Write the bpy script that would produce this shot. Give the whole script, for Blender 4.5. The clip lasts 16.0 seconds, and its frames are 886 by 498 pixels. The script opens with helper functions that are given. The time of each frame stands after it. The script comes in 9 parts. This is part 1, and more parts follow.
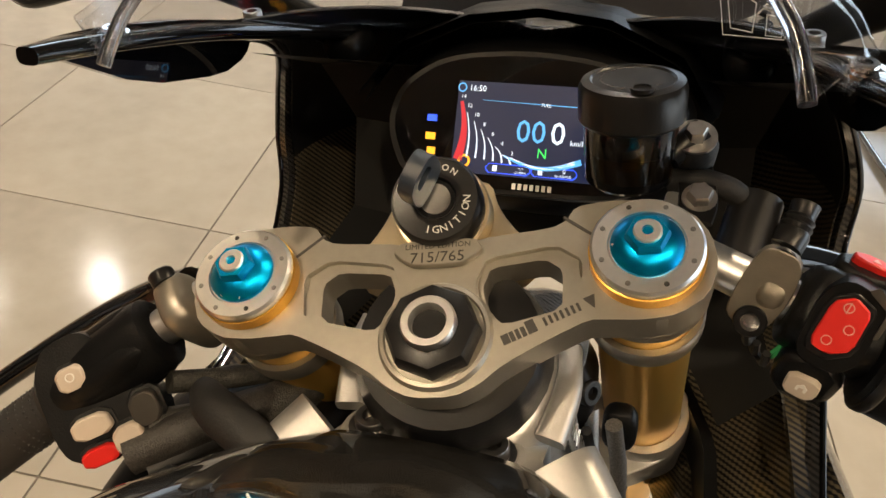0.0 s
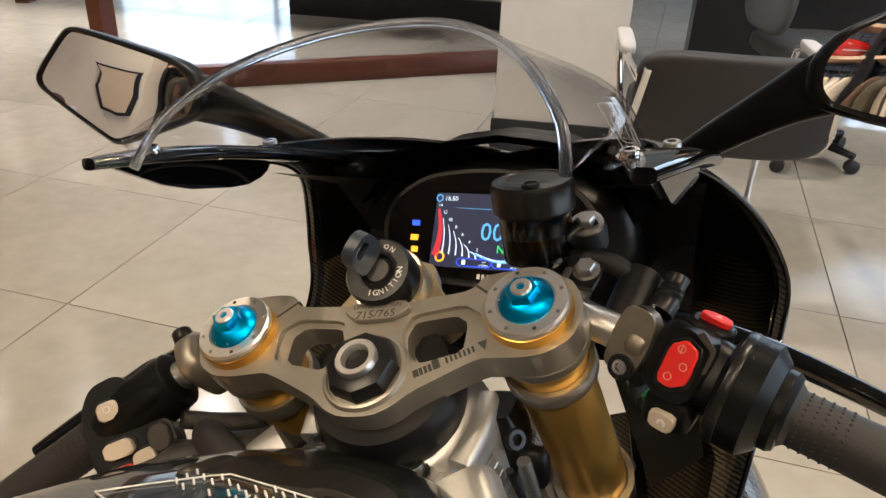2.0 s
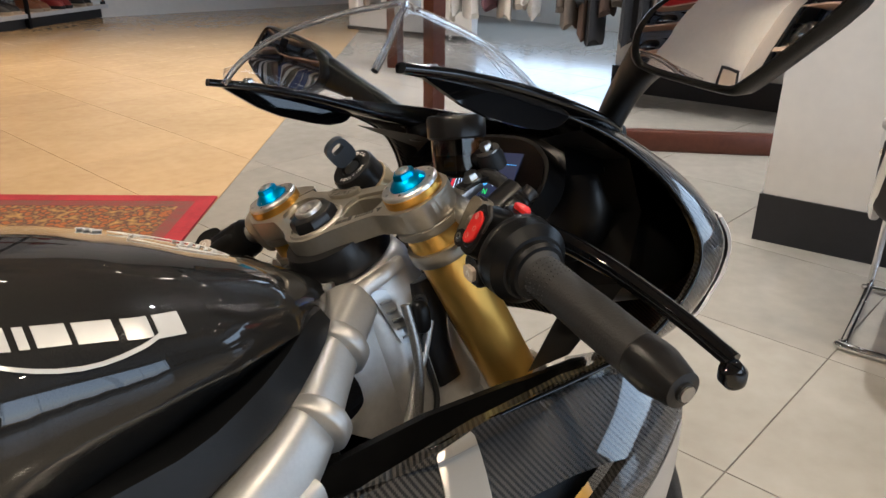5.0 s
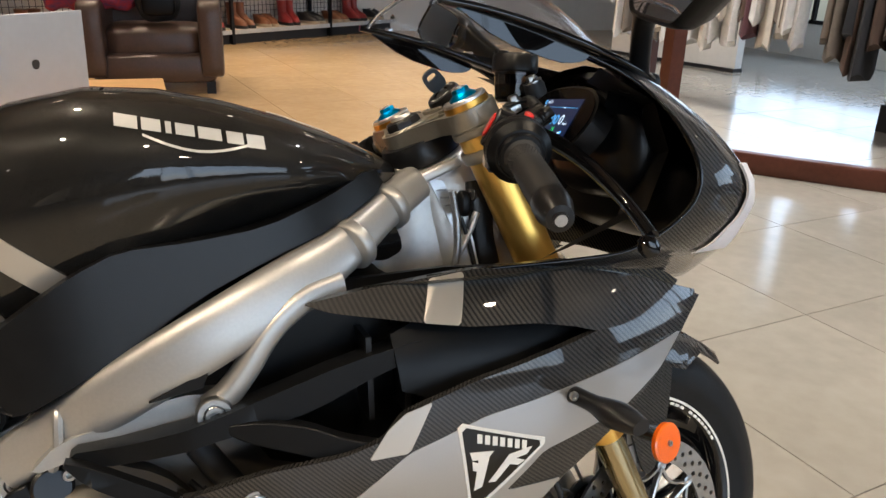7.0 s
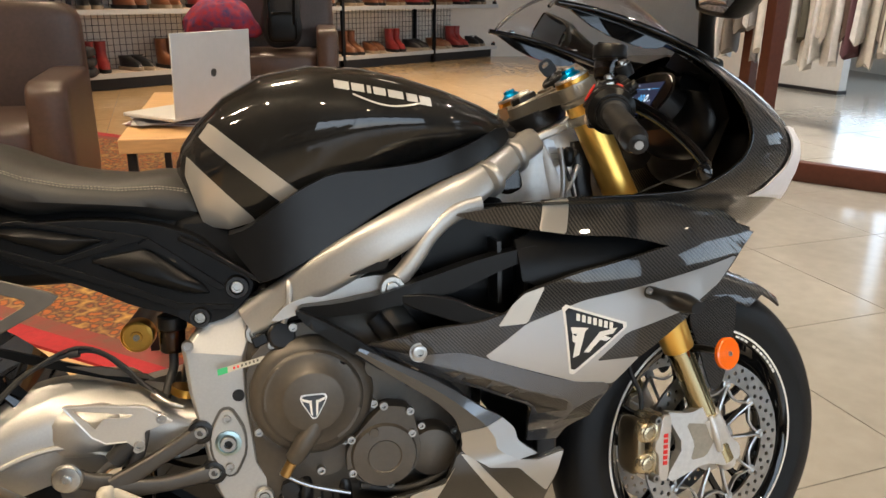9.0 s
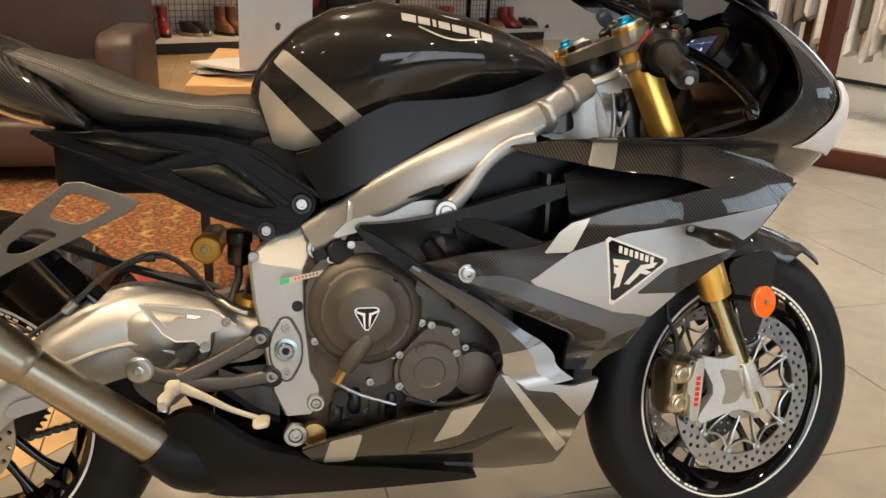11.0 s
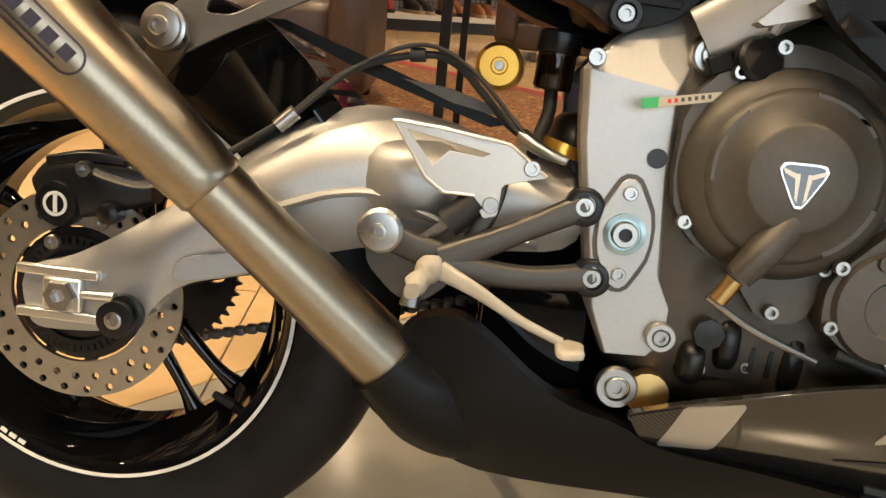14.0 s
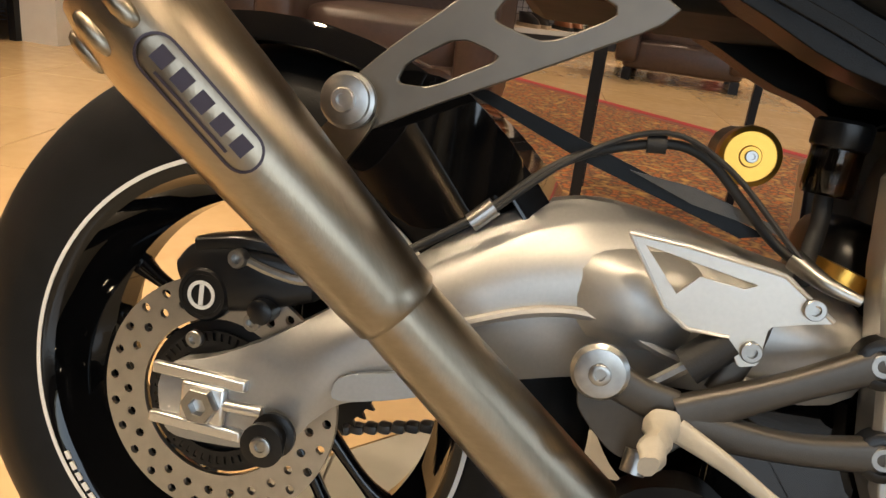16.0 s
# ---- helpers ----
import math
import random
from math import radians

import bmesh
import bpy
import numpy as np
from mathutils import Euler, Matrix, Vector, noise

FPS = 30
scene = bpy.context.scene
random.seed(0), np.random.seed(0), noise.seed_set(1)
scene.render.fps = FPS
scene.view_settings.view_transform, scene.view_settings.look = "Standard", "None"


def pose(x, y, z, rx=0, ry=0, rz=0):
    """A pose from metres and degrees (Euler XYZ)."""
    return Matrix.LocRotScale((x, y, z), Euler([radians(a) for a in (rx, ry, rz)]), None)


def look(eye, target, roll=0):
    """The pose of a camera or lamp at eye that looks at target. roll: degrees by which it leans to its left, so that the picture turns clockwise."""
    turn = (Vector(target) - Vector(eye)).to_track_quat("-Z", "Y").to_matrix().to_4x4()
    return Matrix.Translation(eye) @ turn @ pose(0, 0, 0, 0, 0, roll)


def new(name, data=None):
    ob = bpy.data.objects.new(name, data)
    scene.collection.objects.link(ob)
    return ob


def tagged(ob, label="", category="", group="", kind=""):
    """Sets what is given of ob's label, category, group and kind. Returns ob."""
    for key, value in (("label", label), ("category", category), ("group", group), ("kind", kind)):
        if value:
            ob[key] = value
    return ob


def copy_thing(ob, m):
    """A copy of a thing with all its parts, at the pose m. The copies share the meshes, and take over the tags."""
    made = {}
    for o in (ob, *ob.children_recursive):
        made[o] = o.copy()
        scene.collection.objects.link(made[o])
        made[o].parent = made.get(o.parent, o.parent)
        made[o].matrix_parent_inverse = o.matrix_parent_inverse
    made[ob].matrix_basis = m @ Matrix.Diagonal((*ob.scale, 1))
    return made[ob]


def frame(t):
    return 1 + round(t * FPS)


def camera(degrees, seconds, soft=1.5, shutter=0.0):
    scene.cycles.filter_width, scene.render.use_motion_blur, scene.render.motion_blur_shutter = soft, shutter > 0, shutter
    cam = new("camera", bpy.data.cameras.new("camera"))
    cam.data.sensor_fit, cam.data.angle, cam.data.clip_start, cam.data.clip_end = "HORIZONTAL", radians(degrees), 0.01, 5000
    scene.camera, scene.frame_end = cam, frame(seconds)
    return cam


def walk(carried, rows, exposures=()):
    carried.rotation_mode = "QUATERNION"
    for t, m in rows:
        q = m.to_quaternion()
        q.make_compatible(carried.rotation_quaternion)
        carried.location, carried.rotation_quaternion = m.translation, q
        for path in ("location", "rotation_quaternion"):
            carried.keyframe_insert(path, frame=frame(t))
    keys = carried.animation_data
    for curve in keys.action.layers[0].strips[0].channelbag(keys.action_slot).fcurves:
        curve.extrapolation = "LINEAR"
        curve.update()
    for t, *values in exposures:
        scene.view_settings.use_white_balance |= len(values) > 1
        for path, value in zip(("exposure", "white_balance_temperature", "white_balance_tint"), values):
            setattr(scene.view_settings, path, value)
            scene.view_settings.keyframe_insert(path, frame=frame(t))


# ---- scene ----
cam = camera(60.5, 16.0)
# The motorcycle leans on its side stand; its own upright space is turned by LEAN into the world.
LEAN = pose(0, 0, 0, -10, 0, 0)
PATH = [
    (0, (0.788, -0.092, 1.185), (2.322, 0.427, 0.012), -4.3),
    (0.5, (0.796, -0.086, 1.165), (2.42, 0.376, 0.093), -3.5),
    (1, (0.769, -0.121, 1.181), (2.447, 0.369, 0.21), -4.3),
    (1.5, (0.729, -0.167, 1.193), (2.413, 0.44, 0.301), -6.1),
    (2, (0.711, -0.232, 1.191), (2.341, 0.592, 0.377), -7.8),
    (2.5, (0.73, -0.304, 1.179), (2.267, 0.724, 0.418), -8.5),
    (3, (0.731, -0.371, 1.164), (2.21, 0.764, 0.439), -8.0),
    (3.5, (0.732, -0.429, 1.149), (2.155, 0.8, 0.466), -7.9),
    (3.7, (0.731, -0.451, 1.144), (2.126, 0.816, 0.476), -7.8),
    (5.8, (0.682, -0.746, 1.037), (1.72, 0.898, 0.569), -4.9),
    (6, (0.692, -0.776, 1.026), (1.681, 0.897, 0.557), -4.7),
    (6.5, (0.73, -0.851, 1.008), (1.588, 0.902, 0.571), -3.4),
    (7, (0.753, -0.94, 0.979), (1.416, 0.902, 0.573), -1.7),
    (7.5, (0.748, -1.023, 0.958), (1.26, 0.871, 0.57), -0.9),
    (8, (0.727, -1.097, 0.952), (1.165, 0.821, 0.594), -1.6),
    (8.2, (0.697, -1.137, 0.944), (1.14, 0.783, 0.602), -1.7),
    (10.3, (0.588, -1.3, 0.856), (0.973, 0.636, 0.536), -0.1),
    (10.5, (0.591, -1.307, 0.852), (0.957, 0.629, 0.509), 0.2),
    (11, (0.581, -1.32, 0.832), (0.912, 0.618, 0.464), 1.1),
    (11.5, (0.576, -1.316, 0.803), (0.815, 0.634, 0.431), 1.4),
    (11.9, (0.57, -1.292, 0.764), (0.714, 0.669, 0.397), 1.3),
    (12, (0.559, -1.277, 0.757), (0.688, 0.683, 0.382), 1.3),
    (12.5, (0.505, -1.199, 0.683), (0.575, 0.767, 0.324), 2.2),
    (13, (0.465, -1.082, 0.623), (0.469, 0.891, 0.292), 3.1),
    (13.5, (0.441, -0.938, 0.57), (0.384, 1.036, 0.25), 4.8),
    (14, (0.417, -0.832, 0.541), (0.289, 1.132, 0.185), 6.3),
    (14.5, (0.392, -0.788, 0.53), (0.207, 1.167, 0.153), 7.1),
    (15, (0.377, -0.782, 0.528), (0.132, 1.166, 0.144), 7.6),
    (15.5, (0.34, -0.754, 0.555), (0.032, 1.182, 0.158), 8.1),
    (16, (0.289, -0.686, 0.595), (-0.077, 1.246, 0.227), 8.8),
]
# the picture's own exposure and white balance on the way
TONE = [(0, 0.05, 6650, 10), (1.5, 0.0, 6350, 10), (2.5, 0.05, 5900, 10), (3.5, 0.05, 5700, 10), (6.5, -0.1, 5850, 10), (8, 0.0, 6100, 10), (10.5, -0.05, 6700, 10), (12.5, 0.02, 6850, 10), (14, 0.0, 6950, 10), (16, -0.2, 6500, 10)]
walk(cam, [(t, LEAN @ look(eye, target, roll)) for t, eye, target, roll in PATH], TONE)

# ---- world and lights ----
world = bpy.data.worlds.new("sky")
scene.world = world
world.use_nodes = True
wn = world.node_tree.nodes
sky = wn.new("ShaderNodeTexSky")
sky.sky_type, sky.sun_disc = "NISHITA", False
sky.sun_elevation, sky.sun_rotation = radians(38), radians(200)
world.node_tree.links.new(sky.outputs["Color"], wn["Background"].inputs["Color"])
wn["Background"].inputs["Strength"].default_value = 0.15


def area(name, eye, target, size, power, colour, size_y=None, spread=180):
    lamp = bpy.data.lights.new(name, "AREA")
    lamp.energy, lamp.color, lamp.size = power, colour, size
    lamp.shape = "RECTANGLE" if size_y else "DISK"
    lamp.size_y = size_y or size
    lamp.spread = radians(spread)
    ob = new(name, lamp)
    ob.matrix_world = look(eye, target)
    return ob


DAY = (0.72, 0.86, 1.0)
WARM = (1.0, 0.78, 0.52)
# daylight in the shop windows behind the walker and ahead of the motorcycle
area("window_daylight", (2.6, -5.86, 1.75), (2.4, 0, 1.0), 7.0, 150, DAY, 2.3)
area("window_daylight", (8.86, -2.4, 1.75), (0, -1.0, 1.0), 4.6, 125, DAY, 2.5)
area("window_daylight", (8.86, 5.8, 1.75), (3.5, 3.6, 0.6), 4.6, 110, DAY, 2.5)

# ---- mesh helpers ----
from mathutils import geometry

V = Vector


def part(name, bm, material, parent=None, label="", bevel=0.0, sharp=38, flip=True):
    """Links a bmesh as one mesh object under a thing or a part."""
    if flip:
        bmesh.ops.recalc_face_normals(bm, faces=bm.faces)
    me = bpy.data.meshes.new(name)
    bm.to_mesh(me)
    bm.free()
    for m in material if isinstance(material, (list, tuple)) else [material]:
        me.materials.append(m)
    me.polygons.foreach_set("use_smooth", [True] * len(me.polygons))
    me.set_sharp_from_angle(angle=radians(sharp))
    ob = new(name, me)
    ob.parent = parent
    if label:
        ob["label"] = label
    if bevel:
        mod = ob.modifiers.new("edge", "BEVEL")
        mod.width, mod.segments, mod.limit_method, mod.angle_limit = bevel, 2, "ANGLE", radians(40)
    return ob


def twin(ob, parent=None):
    """The same mesh object again under another (or the same) parent."""
    o = ob.copy()
    scene.collection.objects.link(o)
    o.parent = parent or ob.parent
    return o


def thing(name, label, category, group="", at=(0, 0, 0), kind=""):
    ob = new(name)
    ob.empty_display_size = 0.1
    ob.location = at
    return tagged(ob, label, category, group, kind)


def spline(points, n=6, closed=False):
    """A smooth line through the points, n steps between each two."""
    p = [V(a) for a in points]
    out, m = [], len(p)
    for i in range(m if closed else m - 1):
        if closed:
            a, b, c, d = p[i - 1], p[i], p[(i + 1) % m], p[(i + 2) % m]
        else:
            b, c = p[i], p[i + 1]
            a = p[i - 1] if i else b * 2 - c
            d = p[i + 2] if i + 2 < m else c * 2 - b
        for k in range(n):
            t = k / n
            out.append(0.5 * (2 * b + (c - a) * t + (2 * a - 5 * b + 4 * c - d) * t * t + (3 * b - a - 3 * c + d) * t ** 3))
    if not closed:
        out.append(p[-1])
    return out


def soften(points, rounds=1, cut=0.25):
    """Cuts the corners of a closed outline."""
    p = [V(a) for a in points]
    for _ in range(rounds):
        q = []
        for i in range(len(p)):
            a, b = p[i], p[(i + 1) % len(p)]
            q += [a.lerp(b, cut), a.lerp(b, 1 - cut)]
        p = q
    return p


def blank():
    return bmesh.new()


def move(bm, m):
    bmesh.ops.transform(bm, matrix=m, verts=bm.verts)
    return bm


def join(*bms):
    """All the bmeshes in one."""
    out = bms[0]
    for b in bms[1:]:
        me = bpy.data.meshes.new("joint")
        b.to_mesh(me)
        b.free()
        out.from_mesh(me)
        bpy.data.meshes.remove(me)
    return out


def mirrored(bm):
    c = bm.copy()
    bmesh.ops.scale(c, vec=(1, -1, 1), verts=c.verts)
    bmesh.ops.reverse_faces(c, faces=c.faces)
    return c


def loft(rings, closed=True, caps=True, bm=None):
    bm = bm or blank()
    rows = [[bm.verts.new(p) for p in ring] for ring in rings]
    n = len(rows[0])
    for a, b in zip(rows, rows[1:]):
        for i in range(n if closed else n - 1):
            j = (i + 1) % n
            bm.faces.new((a[i], a[j], b[j], b[i]))
    if caps and closed:
        bm.faces.new(rows[0][::-1])
        bm.faces.new(rows[-1])
    return bm


def frames(path):
    """For each point of a path: the point, a side and an upward vector across it."""
    out, up = [], V((0, 0, 1))
    for i, p in enumerate(path):
        t = (path[min(i + 1, len(path) - 1)] - path[max(i - 1, 0)]).normalized()
        if i == 0 and abs(t.z) > 0.9:
            up = V((1, 0, 0))
        s = t.cross(up).normalized()
        up = s.cross(t).normalized()
        out.append((p, s, up))
    return out


def tube(points, radius, segs=10, smooth=5, caps=True):
    """A round tube along a line; radius is one number or one for each point."""
    pts = [V(p) for p in points]
    rad = list(radius) if isinstance(radius, (list, tuple)) else [radius] * len(pts)
    if smooth and len(pts) > 2:
        both = spline([V((*p, r)) for p, r in zip(pts, rad)], smooth)
        pts, rad = [V(q[:3]) for q in both], [q[3] for q in both]
    rings = []
    for (p, s, u), r in zip(frames(pts), rad):
        rings.append([p + (s * math.cos(a) + u * math.sin(a)) * r for a in (2 * math.pi * k / segs for k in range(segs))])
    return loft(rings, caps=caps)


def bar(points, sizes, smooth=5, power=4.0, segs=20):
    """A rounded rectangular beam along a line; sizes are (across, upright) for each point."""
    both = [V(p) for p in points]
    siz = [V((*s, 0)) for s in sizes]
    if smooth and len(both) > 2:
        both, siz = spline(both, smooth), spline(siz, smooth)
    rings = []
    for (p, s, u), d in zip(frames(both), siz):
        ring = []
        for k in range(segs):
            a = 2 * math.pi * k / segs
            c, n = math.cos(a), math.sin(a)
            ring.append(p + s * (math.copysign(abs(c) ** (2 / power), c) * d[0] / 2) + u * (math.copysign(abs(n) ** (2 / power), n) * d[1] / 2))
        rings.append(ring)
    return loft(rings)


def lathe(profile, segs=32, m=None, closed=False):
    """Turns (radius, height) round the z axis, then lays it by m."""
    rings = [[V((r * math.cos(a), r * math.sin(a), h)) for a in (2 * math.pi * k / segs for k in range(segs))] for r, h in profile]
    bm = loft(rings, caps=not closed)
    if closed:
        bm.verts.ensure_lookup_table()
        n = len(profile)
        a, b = bm.verts[:segs], bm.verts[(n - 1) * segs:n * segs]
        for i in range(segs):
            j = (i + 1) % segs
            bm.faces.new((b[i], b[j], a[j], a[i]))
    return move(bm, m) if m else bm


def plate(outline, thick, m=None, holes=()):
    """A flat plate of an outline in x and y, from z 0 up to thick, with holes through it."""
    from_loops = [[V((p[0], p[1], 0)) for p in loop] for loop in (outline, *holes)]
    tris = geometry.tessellate_polygon(from_loops)
    flat = [p for loop in from_loops for p in loop]
    bm = blank()
    low = [bm.verts.new(p) for p in flat]
    top = [bm.verts.new(p + V((0, 0, thick))) for p in flat]
    for t in tris:
        if len(set(t)) == 3:
            bm.faces.new([low[i] for i in t][::-1])
            bm.faces.new([top[i] for i in t])
    k = 0
    for loop in from_loops:
        n = len(loop)
        for i in range(n):
            a, b = k + i, k + (i + 1) % n
            bm.faces.new((low[a], low[b], top[b], top[a]))
        k += n
    return move(bm, m) if m else bm


def circle(x, y, r, n=20, squash=1.0, turn=0.0):
    return [(x + r * math.cos(2 * math.pi * k / n + turn), y + r * squash * math.sin(2 * math.pi * k / n + turn)) for k in range(n)]


def panel(outline, depth, thick, step=0.02, rounds=2, cut=0.2):
    """A curved sheet: an outline in x and z, bent to y = depth(x, z), thick towards the middle of the motorcycle."""
    pts = soften([(a, b) for a, b in outline], rounds, cut) if rounds else [V(p) for p in outline]
    bm = blank()
    bm.faces.new([bm.verts.new((p[0], 0, p[1])) for p in pts])
    for axis in (0, 2):
        vals = [v.co[axis] for v in bm.verts]
        k = math.ceil(min(vals) / step)
        while k * step < max(vals):
            co, no = [0, 0, 0], [0, 0, 0]
            co[axis], no[axis] = k * step, 1
            bmesh.ops.bisect_plane(bm, geom=bm.verts[:] + bm.edges[:] + bm.faces[:], plane_co=co, plane_no=no, dist=1e-5)
            k += 1
    got = bmesh.ops.extrude_face_region(bm, geom=bm.faces[:])
    inner = {g for g in got["geom"] if isinstance(g, bmesh.types.BMVert)}
    for v in bm.verts:
        v.co.y = depth(v.co.x, v.co.z) + (thick if v in inner else 0)
    return bm


def box(x, y, z, sx, sy, sz, m=None):
    """A box with its middle at x, y, z."""
    bm = blank()
    bmesh.ops.create_cube(bm, size=1)
    bmesh.ops.transform(bm, matrix=Matrix.Translation((x, y, z)) @ Matrix.Diagonal((sx, sy, sz, 1)), verts=bm.verts)
    return move(bm, m) if m else bm


def blob(x, y, z, sx, sy, sz, power=2.5, segs=20, rows=12, m=None):
    """A rounded body with half sizes sx, sy, sz: an ellipsoid at power 2, boxier above."""
    def f(c):
        return math.copysign(abs(c) ** (2 / power), c)
    rings = []
    for i in range(rows + 1):
        p = -math.pi / 2 + math.pi * (0.02 + 0.96 * i / rows)
        rings.append([V((x + sx * f(math.cos(p)) * f(math.cos(a)), y + sy * f(math.cos(p)) * f(math.sin(a)), z + sz * f(math.sin(p)))) for a in (2 * math.pi * k / segs for k in range(segs))])
    bm = loft(rings)
    return move(bm, m) if m else bm


def facing(at, normal, up=(0, 0, 1)):
    """A pose at a place whose z axis is the normal and whose y axis is upward."""
    n = V(normal).normalized()
    x = V(up).cross(n).normalized()
    y = n.cross(x)
    return Matrix.Translation(at) @ Matrix((x, y, n)).transposed().to_4x4()


SIDE = (0, -1, 0)


def bolt(r, h, m, hexagon=False, washer=0.0):
    """A socket-head or hexagon bolt standing along z."""
    prof = [(r * 0.98, 0), (r, h * 0.12), (r, h * 0.85), (r * 0.9, h), (r * 0.52, h), (r * 0.5, h * 0.35), (0.0002, h * 0.35)]
    if hexagon:
        prof = [(r, 0), (r, h * 0.8), (r * 0.85, h), (0.0002, h)]
    bm = lathe(prof, 6 if hexagon else 16)
    if washer:
        bm = join(bm, lathe([(washer, 0), (washer, h * 0.25), (r, h * 0.25)], 18))
    return move(bm, m)


def letters(text, size, material, name, parent, m, thick=0.0003, label="", align="CENTER"):
    """Writing in the built-in font, as a mesh."""
    cu = bpy.data.curves.new(name, "FONT")
    cu.body, cu.size, cu.extrude, cu.align_x, cu.align_y, cu.resolution_u = text, size, thick, align, "CENTER", 2
    tmp = new(name, cu)
    me = bpy.data.meshes.new_from_object(tmp.evaluated_get(bpy.context.evaluated_depsgraph_get()))
    bpy.data.objects.remove(tmp)
    me.transform(m)
    me.materials.clear()
    me.materials.append(material)
    ob = new(name, me)
    ob.parent = parent
    if label:
        ob["label"] = label
    return ob

# ---- materials ----
def node(tree, kind, **values):
    n = tree.nodes.new(kind)
    for k, v in values.items():
        n.inputs[k.replace("_", " ")].default_value = v
    return n


def surface(name, colour, rough=0.5, metal=0.0, vary=0.12, scale=40.0, bump=0.0, bump_scale=400.0, coat=0.0, rough_vary=0.1, second=None, mix_scale=6.0, coord="Object", stretch=(1, 1, 1), emit=0.0, spec=0.5):
    """A surface with two scales of variation in colour and gloss, and fine relief."""
    m = bpy.data.materials.new(name)
    m.use_nodes = True
    t = m.node_tree
    b = t.nodes["Principled BSDF"]
    L = t.links.new
    b.inputs["Metallic"].default_value = metal
    b.inputs["Coat Weight"].default_value = coat
    b.inputs["Coat Roughness"].default_value = 0.025
    b.inputs["Specular IOR Level"].default_value = spec
    co = t.nodes.new("ShaderNodeTexCoord")
    mp = t.nodes.new("ShaderNodeMapping")
    mp.inputs["Scale"].default_value = stretch
    L(co.outputs[coord], mp.inputs["Vector"])
    fine = node(t, "ShaderNodeTexNoise", Scale=scale, Detail=5.0)
    broad = node(t, "ShaderNodeTexNoise", Scale=mix_scale, Detail=3.0)
    for n in (fine, broad):
        L(mp.outputs["Vector"], n.inputs["Vector"])
    add = t.nodes.new("ShaderNodeMath")
    add.operation = "ADD"
    L(fine.outputs["Fac"], add.inputs[0])
    L(broad.outputs["Fac"], add.inputs[1])
    ramp = t.nodes.new("ShaderNodeMapRange")
    ramp.inputs["From Min"].default_value, ramp.inputs["From Max"].default_value = 0.6, 1.4
    L(add.outputs[0], ramp.inputs["Value"])
    mix = t.nodes.new("ShaderNodeMix")
    mix.data_type = "RGBA"
    c = V(colour[:3])
    mix.inputs["A"].default_value = (*(c * (1 - vary)), 1)
    mix.inputs["B"].default_value = (*(V(second) if second else c * (1 + vary)), 1)
    L(ramp.outputs[0], mix.inputs["Factor"])
    L(mix.outputs["Result"], b.inputs["Base Color"])
    rr = t.nodes.new("ShaderNodeMapRange")
    rr.inputs["To Min"].default_value, rr.inputs["To Max"].default_value = max(0.02, rough * (1 - rough_vary)), min(1, rough * (1 + rough_vary))
    L(fine.outputs["Fac"], rr.inputs["Value"])
    L(rr.outputs[0], b.inputs["Roughness"])
    if bump:
        grain = node(t, "ShaderNodeTexNoise", Scale=bump_scale, Detail=3.0)
        L(mp.outputs["Vector"], grain.inputs["Vector"])
        bp = node(t, "ShaderNodeBump", Strength=bump, Distance=0.001)
        L(grain.outputs["Fac"], bp.inputs["Height"])
        L(bp.outputs["Normal"], b.inputs["Normal"])
    if emit:
        L(mix.outputs["Result"], b.inputs["Emission Color"])
        b.inputs["Emission Strength"].default_value = emit
    return m


def math_node(t, op, a, b=None):
    n = t.nodes.new("ShaderNodeMath")
    n.operation = op
    for i, v in enumerate((a, b)):
        if v is None:
            continue
        if isinstance(v, (int, float)):
            n.inputs[i].default_value = v
        else:
            t.links.new(v, n.inputs[i])
    return n.outputs[0]


